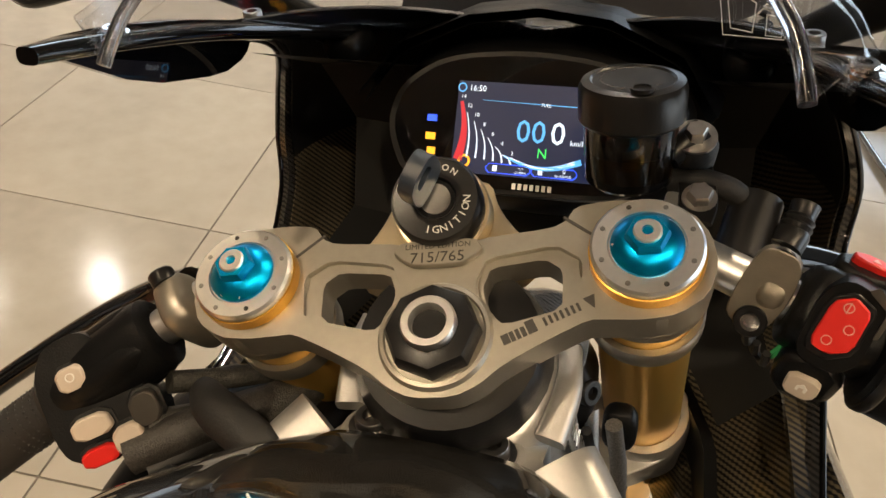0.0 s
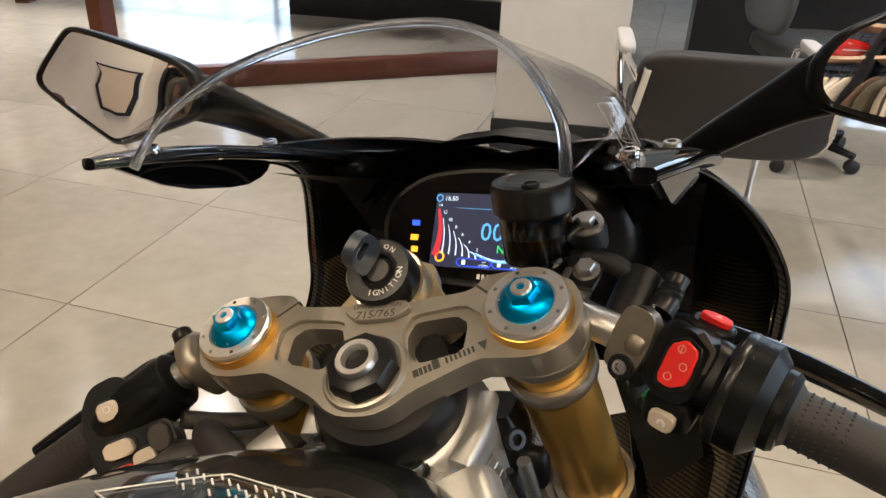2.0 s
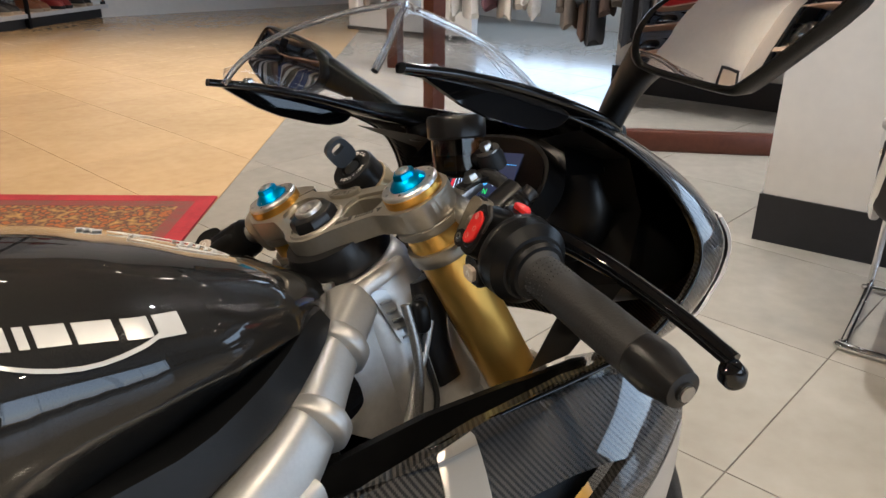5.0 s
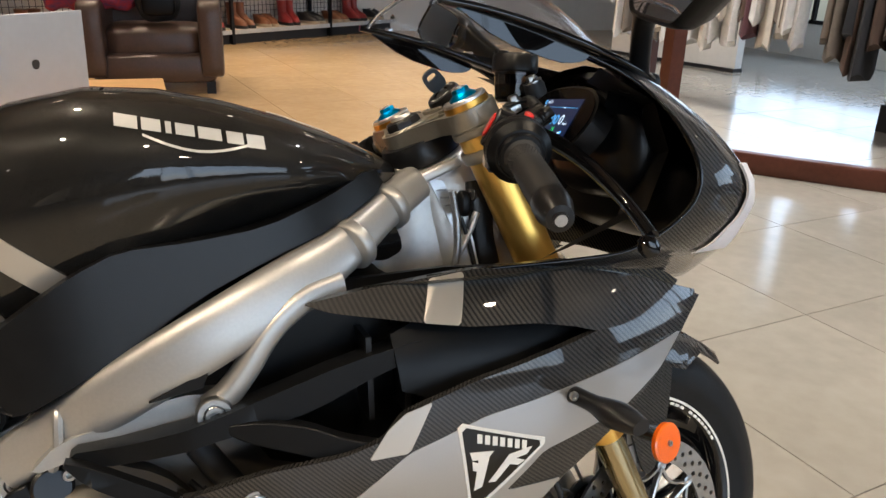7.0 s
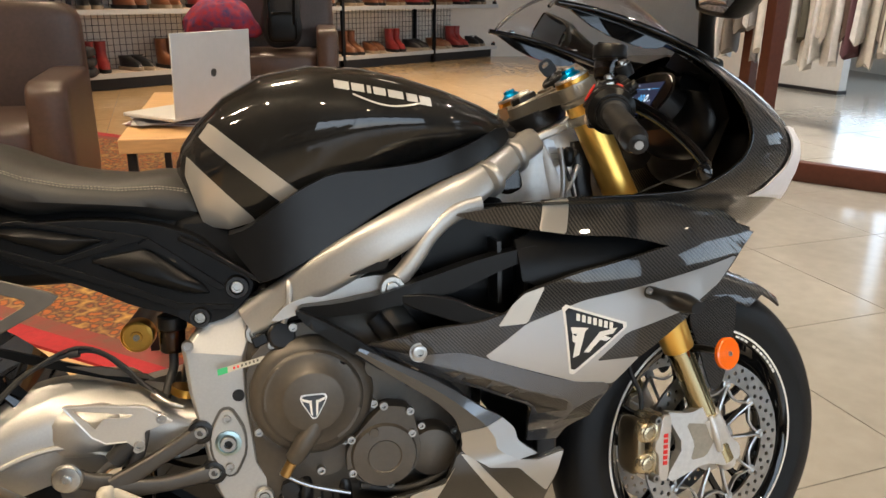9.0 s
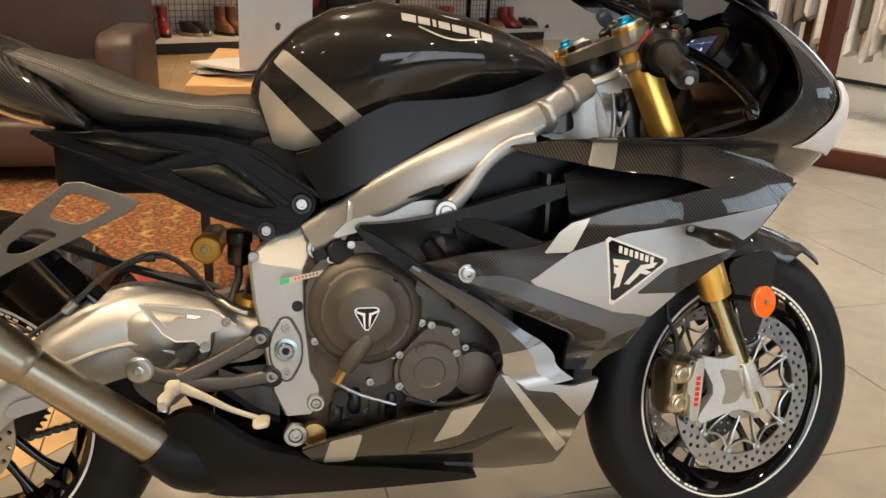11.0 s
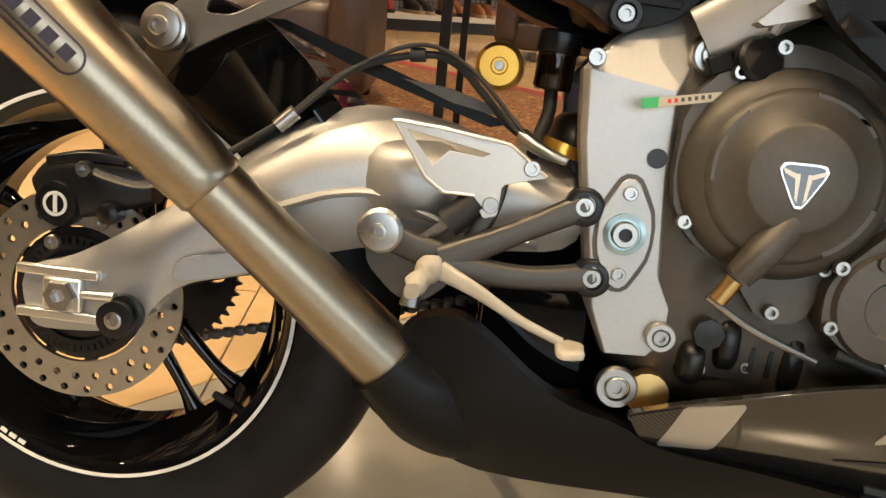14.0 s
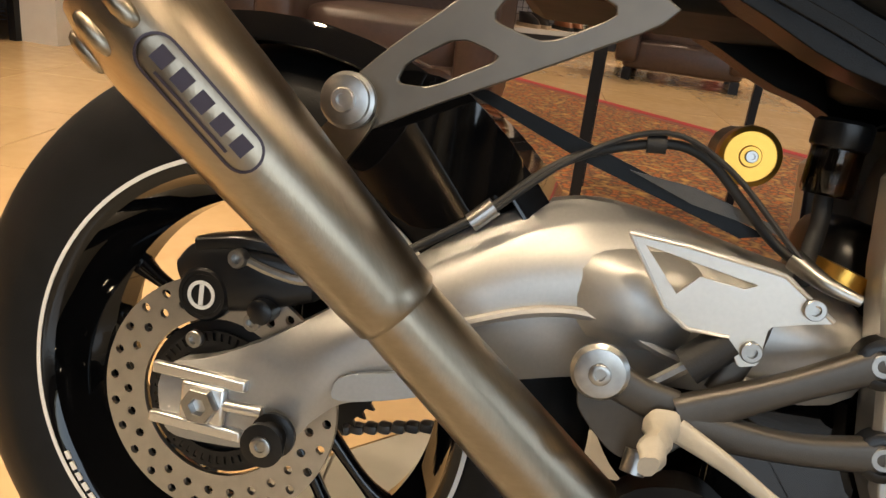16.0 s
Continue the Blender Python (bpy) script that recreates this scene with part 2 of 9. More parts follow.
def carbon(name, tow=0.00145, dark=(0.0035, 0.0035, 0.004), light=(0.034, 0.032, 0.03), rough=0.38, coat=1.0, lean=0.0):
    """A lacquered two-by-two twill weave."""
    m = bpy.data.materials.new(name)
    m.use_nodes = True
    t = m.node_tree
    b = t.nodes["Principled BSDF"]
    co = t.nodes.new("ShaderNodeTexCoord")
    sep = t.nodes.new("ShaderNodeSeparateXYZ")
    mp = t.nodes.new("ShaderNodeMapping")
    mp.inputs["Rotation"].default_value = (0, lean, 0)
    t.links.new(co.outputs["Object"], mp.inputs["Vector"])
    t.links.new(mp.outputs["Vector"], sep.inputs[0])
    u = math_node(t, "DIVIDE", math_node(t, "SUBTRACT", sep.outputs[0], math_node(t, "MULTIPLY", sep.outputs[1], 0.7)), tow)
    v = math_node(t, "DIVIDE", sep.outputs[2], tow)
    s = math_node(t, "ADD", math_node(t, "FLOOR", u), math_node(t, "FLOOR", v))
    w = math_node(t, "LESS_THAN", math_node(t, "FLOORED_MODULO", s, 4.0), 1.9)
    fu = math_node(t, "ABSOLUTE", math_node(t, "SUBTRACT", math_node(t, "FRACT", u), 0.5))
    fv = math_node(t, "ABSOLUTE", math_node(t, "SUBTRACT", math_node(t, "FRACT", v), 0.5))
    mh = t.nodes.new("ShaderNodeMix")
    t.links.new(w, mh.inputs["Factor"])
    t.links.new(fu, mh.inputs["A"])
    t.links.new(fv, mh.inputs["B"])
    mix = t.nodes.new("ShaderNodeMix")
    mix.data_type = "RGBA"
    mix.inputs["A"].default_value, mix.inputs["B"].default_value = (*dark, 1), (*light, 1)
    t.links.new(w, mix.inputs["Factor"])
    t.links.new(mix.outputs["Result"], b.inputs["Base Color"])
    bp = node(t, "ShaderNodeBump", Strength=0.5, Distance=0.0008)
    bp.invert = True
    t.links.new(mh.outputs["Result"], bp.inputs["Height"])
    t.links.new(bp.outputs["Normal"], b.inputs["Normal"])
    b.inputs["Roughness"].default_value = rough
    b.inputs["Specular IOR Level"].default_value = 0.15
    b.inputs["Coat Weight"].default_value = coat
    b.inputs["Coat Roughness"].default_value = 0.025
    return m


def see_through(name, tint, rough=0.0, ior=1.45, alpha_mix=0.0):
    m = bpy.data.materials.new(name)
    m.use_nodes = True
    b = m.node_tree.nodes["Principled BSDF"]
    b.inputs["Base Color"].default_value = (*tint, 1)
    b.inputs["Transmission Weight"].default_value = 1
    b.inputs["Roughness"].default_value = rough
    b.inputs["IOR"].default_value = ior
    return m


BLACK_GLOSS = surface("black_lacquer", (0.003, 0.003, 0.0033), 0.2, 0, 0.2, 900, coat=1.0, rough_vary=0.3, spec=0.0)
BLACK_FLAKE = surface("black_flake_lacquer", (0.0045, 0.0045, 0.0048), 0.35, 0.0, 0.6, 2200, coat=1.0, second=(0.017, 0.016, 0.0145), spec=0.06)
SILVER_PAINT = surface("silver_paint", (0.44, 0.45, 0.46), 0.3, 0.75, 0.08, 1500, coat=0.9)
PALE_PAINT = surface("pale_silver_paint", (0.5, 0.48, 0.44), 0.33, 0.6, 0.06, 1500, coat=0.8)
GREY_PAINT = surface("graphite_paint", (0.085, 0.092, 0.104), 0.26, 0.6, 0.12, 1500, coat=1.0)
MATT_BLACK = surface("matt_black_plastic", (0.005, 0.0052, 0.0056), 0.3, 0, 0.2, 60, 0.2, 900, spec=0.15)
SATIN_BLACK = surface("satin_black_metal", (0.0075, 0.0075, 0.008), 0.3, 0.0, 0.3, 80, 0.1, 600, spec=0.35)
PANEL_BLACK = surface("satin_black_panel", (0.0065, 0.0068, 0.0074), 0.3, 0, 0.2, 60, 0.15, 900, spec=0.26)
RUBBER = surface("black_rubber", (0.012, 0.012, 0.0125), 0.6, 0, 0.25, 50, 0.3, 500)
TYRE = surface("tyre_rubber", (0.0075, 0.0076, 0.008), 0.46, 0, 0.35, 30, 0.25, 700, spec=0.2)
FRAME_SILVER = surface("silver_frame_paint", (0.42, 0.415, 0.4), 0.42, 0.75, 0.07, 300, 0.08, 1500)
CAST_SILVER = surface("cast_aluminium", (0.58, 0.57, 0.55), 0.4, 0.7, 0.12, 120, 0.2, 700)
YOKE = surface("anodised_grey_aluminium", (0.36, 0.335, 0.285), 0.38, 0.8, 0.08, 200, 0.06, 2000)
ALU = surface("turned_aluminium", (0.8, 0.79, 0.77), 0.32, 1.0, 0.06, 300)
STEEL = surface("zinc_steel", (0.4, 0.392, 0.375), 0.3, 1.0, 0.15, 200)
CHROME = surface("chrome", (0.8, 0.8, 0.8), 0.06, 1.0, 0.02, 30)
GOLD = surface("gold_anodised_tube", (0.86, 0.52, 0.12), 0.3, 0.85, 0.08, 60, stretch=(1, 1, 0.1))
GOLD_RING = surface("gold_anodised_ring", (0.72, 0.4, 0.08), 0.32, 1.0, 0.06, 200)
BLUE = surface("blue_anodised_aluminium", (0.0, 0.34, 0.68), 0.33, 1.0, 0.06, 200)
TITAN = surface("brushed_titanium", (0.33, 0.275, 0.205), 0.3, 1.0, 0.12, 120, 0.15, 300, stretch=(1, 6, 1))
ENGINE_GREY = surface("dark_engine_paint", (0.078, 0.068, 0.056), 0.42, 0.4, 0.15, 120, 0.25, 900)
SEAT_SKIN = surface("black_seat_cover", (0.019, 0.0175, 0.0155), 0.5, 0, 0.2, 80, 0.35, 1300)
THREAD = surface("pale_thread", (0.4, 0.36, 0.29), 0.8)
RED = surface("red_plastic", (0.62, 0.018, 0.014), 0.35, 0, 0.06, 60)
KEY_GREY = surface("pale_button_plastic", (0.5, 0.43, 0.36), 0.45, 0, 0.06, 100)
WHITE = surface("white_paint", (0.78, 0.77, 0.75), 0.4, 0, 0.04, 40)
ORANGE = surface("orange_reflector", (0.85, 0.14, 0.004), 0.18, 0, 0.1, 600, coat=1.0, emit=0.0)
CARBON = carbon("carbon_twill")
CARBON_DRY = carbon("carbon_twill_inside", rough=0.4, coat=0.8, light=(0.085, 0.07, 0.045))


def thin_clear(name, tint, gloss=0.55):
    """Clear sheet: passes light straight through, with gloss growing towards the edge-on view."""
    m = bpy.data.materials.new(name)
    m.use_nodes = True
    t = m.node_tree
    clear = t.nodes.new("ShaderNodeBsdfTransparent")
    clear.inputs["Color"].default_value = (*tint, 1)
    shine = t.nodes.new("ShaderNodeBsdfGlossy")
    shine.inputs["Roughness"].default_value = 0.02
    lw = t.nodes.new("ShaderNodeLayerWeight")
    f = math_node(t, "ADD", math_node(t, "MULTIPLY", math_node(t, "POWER", lw.outputs["Facing"], 5.0), gloss), 0.03)
    mix = t.nodes.new("ShaderNodeMixShader")
    t.links.new(f, mix.inputs["Fac"])
    t.links.new(clear.outputs[0], mix.inputs[1])
    t.links.new(shine.outputs[0], mix.inputs[2])
    t.links.new(mix.outputs[0], t.nodes["Material Output"].inputs["Surface"])
    return m


SCREEN_CLEAR = thin_clear("clear_acrylic", (0.95, 0.952, 0.96))
SMOKE = see_through("smoked_plastic", (0.05, 0.036, 0.026), 0.05)
DISC = surface("brake_disc_steel", (0.5, 0.49, 0.47), 0.3, 1.0, 0.12, 90)
BRASS = surface("brass", (0.55, 0.36, 0.14), 0.35, 1.0)
WRAP = surface("white_plastic_wrap", (0.42, 0.385, 0.32), 0.4, 0, 0.15, 60, 0.8, 120)
GREEN = surface("green_print", (0.03, 0.35, 0.12), 0.5)
HEADLINE = surface("white_print", (0.7, 0.69, 0.66), 0.45, 0, 0.03)
DARK_PRINT = surface("dark_engraving", (0.05, 0.045, 0.04), 0.6, 0.3)


def glow(name, colour, strength):
    m = bpy.data.materials.new(name)
    m.use_nodes = True
    b = m.node_tree.nodes["Principled BSDF"]
    b.inputs["Base Color"].default_value = (0.01, 0.01, 0.01, 1)
    b.inputs["Emission Color"].default_value = (*colour, 1)
    b.inputs["Emission Strength"].default_value = strength
    return m

# ---- the room ----
def tile_stone(name, colour, second):
    """Polished tile with soft clouds, a little different from piece to piece."""
    m = surface(name, colour, 0.14, 0, 0.05, 14, 0.03, 90, second=second, mix_scale=2.5, rough_vary=0.35)
    t = m.node_tree
    info = t.nodes.new("ShaderNodeObjectInfo")
    b = t.nodes["Principled BSDF"]
    src = b.inputs["Base Color"].links[0].from_socket
    hsv = t.nodes.new("ShaderNodeHueSaturation")
    rng = t.nodes.new("ShaderNodeMapRange")
    rng.inputs["To Min"].default_value, rng.inputs["To Max"].default_value = 0.95, 1.05
    t.links.new(info.outputs["Random"], rng.inputs["Value"])
    t.links.new(rng.outputs[0], hsv.inputs["Value"])
    t.links.new(src, hsv.inputs["Color"])
    t.links.new(hsv.outputs["Color"], b.inputs["Base Color"])
    return m


STONE = tile_stone("beige_tile", (0.275, 0.25, 0.212), (0.33, 0.302, 0.258))
HONEY = tile_stone("honey_tile", (0.5, 0.33, 0.17), (0.58, 0.4, 0.22))
WALL_WHITE = surface("white_wall_paint", (0.74, 0.71, 0.66), 0.6, 0, 0.04, 20, 0.1, 300)
PLINTH = surface("black_plinth", (0.014, 0.014, 0.016), 0.4, 0, 0.2)
DARK_WALL = surface("dark_brown_panel", (0.09, 0.06, 0.045), 0.5, 0, 0.2, 15)
RUST = surface("rust_red_steel", (0.11, 0.035, 0.02), 0.35, 0.3, 0.2, 40)
LEATHER = surface("brown_leather", (0.065, 0.04, 0.032), 0.36, 0, 0.25, 60, 0.5, 350)
OAK = surface("pale_oak", (0.55, 0.33, 0.15), 0.4, 0, 0.18, 20, stretch=(1, 8, 8))
BLACK_STEEL = surface("black_steel", (0.015, 0.015, 0.017), 0.4, 0.5)
X0, X1, Y0, Y1, HIGH = -6.0, 9.0, -6.0, 11.2, 3.3

floor_ob = tagged(part("floor", box((X0 + X1) / 2, (Y0 + Y1) / 2, -0.06, X1 - X0 + 0.4, Y1 - Y0 + 0.4, 0.11, pose(0, 0, 0)), surface("grout", (0.17, 0.15, 0.12), 0.8)), "polished beige and honey tiled shop floor", "floor", kind="structure")
TILE, TURN_T = 0.72, radians(6.5)
grid = Matrix.Translation((2.48, 0.64, 0)) @ Matrix.Rotation(TURN_T, 4, "Z")


def is_honey(p):
    """Left of the slanting border between the two floors."""
    return (p.x - 0.0) * 2.47 - (p.y - 0.37) * 2.1 < 0


def cut_poly(poly, keep_honey):
    """The part of a convex outline on one side of the border."""
    def f(p):
        d = (p.x * 2.47 - (p.y - 0.37) * 2.1) / 3.24
        return -d if keep_honey else d
    out = []
    for i, a in enumerate(poly):
        b = poly[(i + 1) % len(poly)]
        fa, fb = f(a), f(b)
        if fa > 0.0015:
            out.append(a)
        if (fa > 0.0015) != (fb > 0.0015):
            out.append(a.lerp(b, (fa - 0.0015) / (fa - fb)))
    return out


def slab(poly):
    """A tile 5 mm proud with a fine bevelled edge."""
    c = sum(poly, V((0, 0, 0))) / len(poly)
    rows_ = [[p + V((0, 0, -0.004)) for p in poly], [p + V((0, 0, -0.0012)) for p in poly], [c + (p - c) * (1 - 0.0012 / max(0.05, (p - c).length)) for p in poly]]
    return loft(rows_)


far = {True: [], False: []}
g = TILE / 2 - 0.0015
whole = {}
for i in range(-14, 12):
    for j in range(-12, 18):
        c = grid @ V((i * TILE, j * TILE, 0))
        if not (X0 - 0.5 < c.x < X1 + 0.5 and Y0 - 0.5 < c.y < Y1 + 0.5):
            continue
        corners = [grid @ V((i * TILE + sx * g, j * TILE + sy * g, 0)) for sx, sy in ((-1, -1), (1, -1), (1, 1), (-1, 1))]
        corners = [V((min(max(p.x, X0), X1), min(max(p.y, Y0), Y1), 0)) for p in corners]
        near = -2.6 < c.x < 5.6 and -1.2 < c.y < 6.2
        kinds = {is_honey(p) for p in corners}
        for honey in kinds:
            poly = corners if len(kinds) == 1 else cut_poly(corners, honey)
            if len(poly) < 3:
                continue
            if near and len(kinds) == 1:
                if "mesh" not in whole:
                    base = [V((sx * g, sy * g, 0)) for sx, sy in ((-1, -1), (1, -1), (1, 1), (-1, 1))]
                    tmp = part("tile", slab(base), STONE, floor_ob)
                    whole["mesh"] = tmp.data
                    two = tmp.data.copy()
                    two.materials.clear()
                    two.materials.append(HONEY)
                    whole[True], whole[False] = two, tmp.data
                    bpy.data.objects.remove(tmp)
                o = new("tile", whole[honey])
                o.parent = floor_ob
                o.matrix_local = Matrix.Translation(c) @ Matrix.Rotation(TURN_T, 4, "Z")
            elif near:
                part("tile", slab(poly), HONEY if honey else STONE, floor_ob)
            else:
                far[honey].append(slab(poly))
for honey in (True, False):
    part("far_tiles", join(*far[honey]), HONEY if honey else STONE, floor_ob)["kind"] = "stuff"

# walls: windows to the right of the motorcycle and ahead, plain walls elsewhere
def wall(name, x0, y0, x1, y1, label, gaps=(), mat_=None):
    """A wall 0.2 thick along x or y with openings (from, to, foot, head)."""
    long_x = abs(x1 - x0) > abs(y1 - y0)
    a0, a1 = (x0, x1) if long_x else (y0, y1)
    pieces, last = [], a0
    def add(p, q, z0, z1):
        m = (p + q) / 2
        pieces.append(box(m if long_x else x0, y0 if long_x else m, (z0 + z1) / 2, q - p if long_x else 0.2, 0.2 if long_x else q - p, z1 - z0, pose(0, 0, 0)))
    for p, q, z0, z1 in gaps:
        add(last, p, 0, HIGH)
        if z0 > 0.01:
            add(p, q, 0, z0)
        add(p, q, z1, HIGH)
        last = q
    add(last, a1, 0, HIGH)
    return tagged(part(name, join(*pieces), mat_ or WALL_WHITE), label, "wall", kind="structure")


wall("wall_south", X0, Y0 - 0.1, X1, Y0 - 0.1, "dark panelled shop wall with tall windows", [(-1.0, 6.2, 0.45, 3.0)], DARK_WALL)
wall("wall_east", X1 + 0.1, Y0, X1 + 0.1, Y1, "white shop wall with two tall windows", [(-4.8, 0.0, 0.45, 3.0), (3.4, 8.2, 0.45, 3.0)])
wall("wall_north", X0, Y1 + 0.1, X1, Y1 + 0.1, "plain warm white shop wall")
wall("wall_west", X0 - 0.1, Y0, X0 - 0.1, Y1, "plain warm white shop wall behind the helmet shelves")
tagged(part("ceiling", box((X0 + X1) / 2, (Y0 + Y1) / 2, HIGH + 0.05, X1 - X0 + 0.4, Y1 - Y0 + 0.4, 0.1, pose(0, 0, 0)), surface("ceiling_paint", (0.16, 0.15, 0.14), 0.7)), "dark flat ceiling", "ceiling", kind="structure")
for n_, (x, y, sx, sy) in enumerate(((2.6, -6.0, 7.2, 0.0), (9.0, -2.4, 0.0, 4.8), (9.0, 5.8, 0.0, 4.8))):
    frame_ob = tagged(new("window_%d" % (n_ + 1)), "tall dark-framed shop window", "window", kind="structure")
    for k in range(7):
        t = k / 6 - 0.5
        part("mullion", box(x + sx * t, y + sy * t - (0.1 if sx else 0), 1.725, 0.05, 0.05, 2.55, pose(0, 0, 0)), BLACK_STEEL, frame_ob)
    for z in (0.46, 2.99):
        part("transom", box(x, y - (0.1 if sx else 0), z, sx + 0.05, sy + 0.05, 0.05, pose(0, 0, 0)), BLACK_STEEL, frame_ob)

# ceiling spots; several added only to brighten the racks, pillar and mirror view
SPOT = glow("lamp_glow", (1.0, 0.82, 0.6), 22.0)
NEUTRAL = (1.0, 0.92, 0.82)
for x, y in ((0.2, -1.6), (2.2, -1.0), (0.0, 1.6), (-1.6, 0.2), (1.9, 3.2), (-0.6, 4.6), (3.9, 5.4), (1.6, 8.2), (4.6, 1.8), (-2.6, -2.6), (4.7, 3.7), (4.9, -0.9), (-2.3, 0.9), (-2.2, -1.0), (1.1, -3.0), (-0.7, -0.6), (-2.2, 2.9), (0.4, 6.9), (2.4, 7.3), (4.3, 7.4), (5.0, 5.6), (3.1, 0.95), (4.2, 4.5)):
    lamp = thing("ceiling_spot", "round white recessed ceiling spot, lit warm; some are added fill", "ceiling lamp", "ceiling spots", (x, y, HIGH))
    part("trim_ring", lathe([(0.09, 0), (0.09, -0.012), (0.07, -0.014), (0.068, 0)], 28), WHITE, lamp)
    part("bulb", lathe([(0.067, -0.001), (0.067, -0.004), (0.0005, -0.004)], 24), SPOT, lamp)
    area("spot_light", (x, y, HIGH - 0.03), (x, y, 0), 0.12, 29, NEUTRAL if x > 2.5 else WARM, spread=110)

# ---- furniture round the motorcycle ----
def on(name, bm, mat_, parent, label="", bevel=0.0, sharp=38):
    return part(name, bm, mat_, parent, label, bevel, sharp)


def pillow(x, y, z, sx, sy, sz, power=6):
    return blob(x, y, z, sx / 2, sy / 2, sz / 2, power, 28, 14)


def armchair(at, turn, label, size=1.0):
    c = thing("armchair", label, "armchair", "leather armchairs", (*at, 0))
    c.rotation_euler.z = radians(turn)
    c.scale = (size, size, size)
    on("seat", pillow(0, 0, 0.32, 0.66, 0.62, 0.24), LEATHER, c)
    on("base", pillow(0, 0, 0.17, 0.8, 0.76, 0.2, 9), LEATHER, c)
    on("backrest", pillow(0, 0.33, 0.52, 0.86, 0.2, 0.72, 9), LEATHER, c)
    for s in (-1, 1):
        on("armrest", pillow(s * 0.37, -0.06, 0.36, 0.16, 0.72, 0.5, 9), LEATHER, c)
    for sx in (-1, 1):
        for sy in (-1, 1):
            on("leg", box(sx * 0.35, sy * 0.32, 0.04, 0.06, 0.06, 0.08), BLACK_STEEL, c)
    return c


armchair((-0.74, 2.92), 4, "dark brown leather armchair beside the coffee table", 1.14)
armchair((0.78, 6.3), -4, "dark brown leather armchair with clothes thrown over it", 1.2)
armchair((-2.03, 3.74), 4, "dark brown leather armchair on the rug", 1.14)

table = thing("table", "table with a pale oak top and black steel legs", "table", at=(0.49, 1.71, 0))
table.rotation_euler.z = radians(1)
on("tabletop", box(0, 0, 0.661, 0.585, 1.0, 0.042), OAK, table, bevel=0.003)
for sx in (-1, 1):
    for sy in (-1, 1):
        on("leg", box(sx * 0.262, sy * 0.47, 0.32, 0.026, 0.026, 0.64), BLACK_STEEL, table)
laptop = thing("laptop", "open silver laptop on an oak table", "laptop", at=(0.463, 1.432, 0.704))
laptop.rotation_euler.z = radians(47.4)
laptop.scale = (0.77, 0.77, 0.82)
ALU_MATT = surface("silver_laptop_metal", (0.6, 0.6, 0.6), 0.45, 0.3, 0.04)
on("keyboard_half", box(0, 0.15, 0.011, 0.42, 0.29, 0.014), ALU_MATT, laptop, bevel=0.004)
lid = on("lid", box(0, 0, 0.15, 0.42, 0.007, 0.3, pose(0, -0.005, 0.018, 2)), ALU_MATT, laptop, bevel=0.003)
on("lid_mark", plate([tuple(p) for p in soften([(-0.014, -0.012), (-0.016, 0.008), (-0.005, 0.014), (0.01, 0.012), (0.015, 0.002), (0.01, -0.014), (0, -0.017)], 1)], 0.0006, pose(0, -0.005, 0.018, 2) @ Matrix.Translation((0, -0.0038, 0.15)) @ Matrix.Rotation(math.pi / 2, 4, "X")), DARK_PRINT, lid, "small dark maker mark")
papers = thing("papers", "loose papers under the laptop", "papers", at=(0.36, 1.5, 0.683))
for k in range(4):
    on("sheet", box(0, 0, 0.0015 + 0.003 * k, 0.3, 0.21, 0.002, pose(0, 0, 0, 0, 0, 12 * k - 20)), (WHITE, surface("glossy_print", (0.16, 0.07, 0.09), 0.3), ALU_MATT, surface("grey_print", (0.2, 0.2, 0.22), 0.4))[k], papers)

# rug: woven field with a red border
RUGM = bpy.data.materials.new("persian_weave")
RUGM.use_nodes = True
t_ = RUGM.node_tree
co_ = t_.nodes.new("ShaderNodeTexCoord")
vor = node(t_, "ShaderNodeTexVoronoi", Scale=27.0)
noi = node(t_, "ShaderNodeTexNoise", Scale=55.0, Detail=6.0)
ramp_ = t_.nodes.new("ShaderNodeValToRGB")
ramp_.color_ramp.elements[0].color, ramp_.color_ramp.elements[1].color = (0.1, 0.014, 0.008, 1), (0.46, 0.26, 0.07, 1)
e_ = ramp_.color_ramp.elements.new(0.42)
e_.color = (0.32, 0.1, 0.02, 1)
e_ = ramp_.color_ramp.elements.new(0.55)
e_.color = (0.07, 0.03, 0.025, 1)
t_.links.new(co_.outputs["Object"], vor.inputs["Vector"])
t_.links.new(co_.outputs["Object"], noi.inputs["Vector"])
s_ = math_node(t_, "ADD", math_node(t_, "MULTIPLY", vor.outputs["Distance"], 0.7), math_node(t_, "MULTIPLY", noi.outputs["Fac"], 0.45))
t_.links.new(s_, ramp_.inputs["Fac"])
t_.links.new(ramp_.outputs["Color"], t_.nodes["Principled BSDF"].inputs["Base Color"])
t_.nodes["Principled BSDF"].inputs["Roughness"].default_value = 0.95
bp_ = node(t_, "ShaderNodeBump", Strength=0.6, Distance=0.004)
t_.links.new(noi.outputs["Fac"], bp_.inputs["Height"])
t_.links.new(bp_.outputs["Normal"], t_.nodes["Principled BSDF"].inputs["Normal"])
rug = thing("rug", "red patterned woollen rug under the armchairs", "rug", at=(-0.1, 3.0, 0))
rug.rotation_euler.z = radians(50.3)
on("rug_field", box(0, 0, 0.005, 2.3, 3.3, 0.01), RUGM, rug)
RB = surface("crimson_border", (0.3, 0.016, 0.022), 0.95, 0, 0.25, 60, 0.6, 500)
RB2 = surface("rose_border", (0.38, 0.2, 0.14), 0.95, 0, 0.7, 18, 0.6, 500, second=(0.22, 0.03, 0.03))
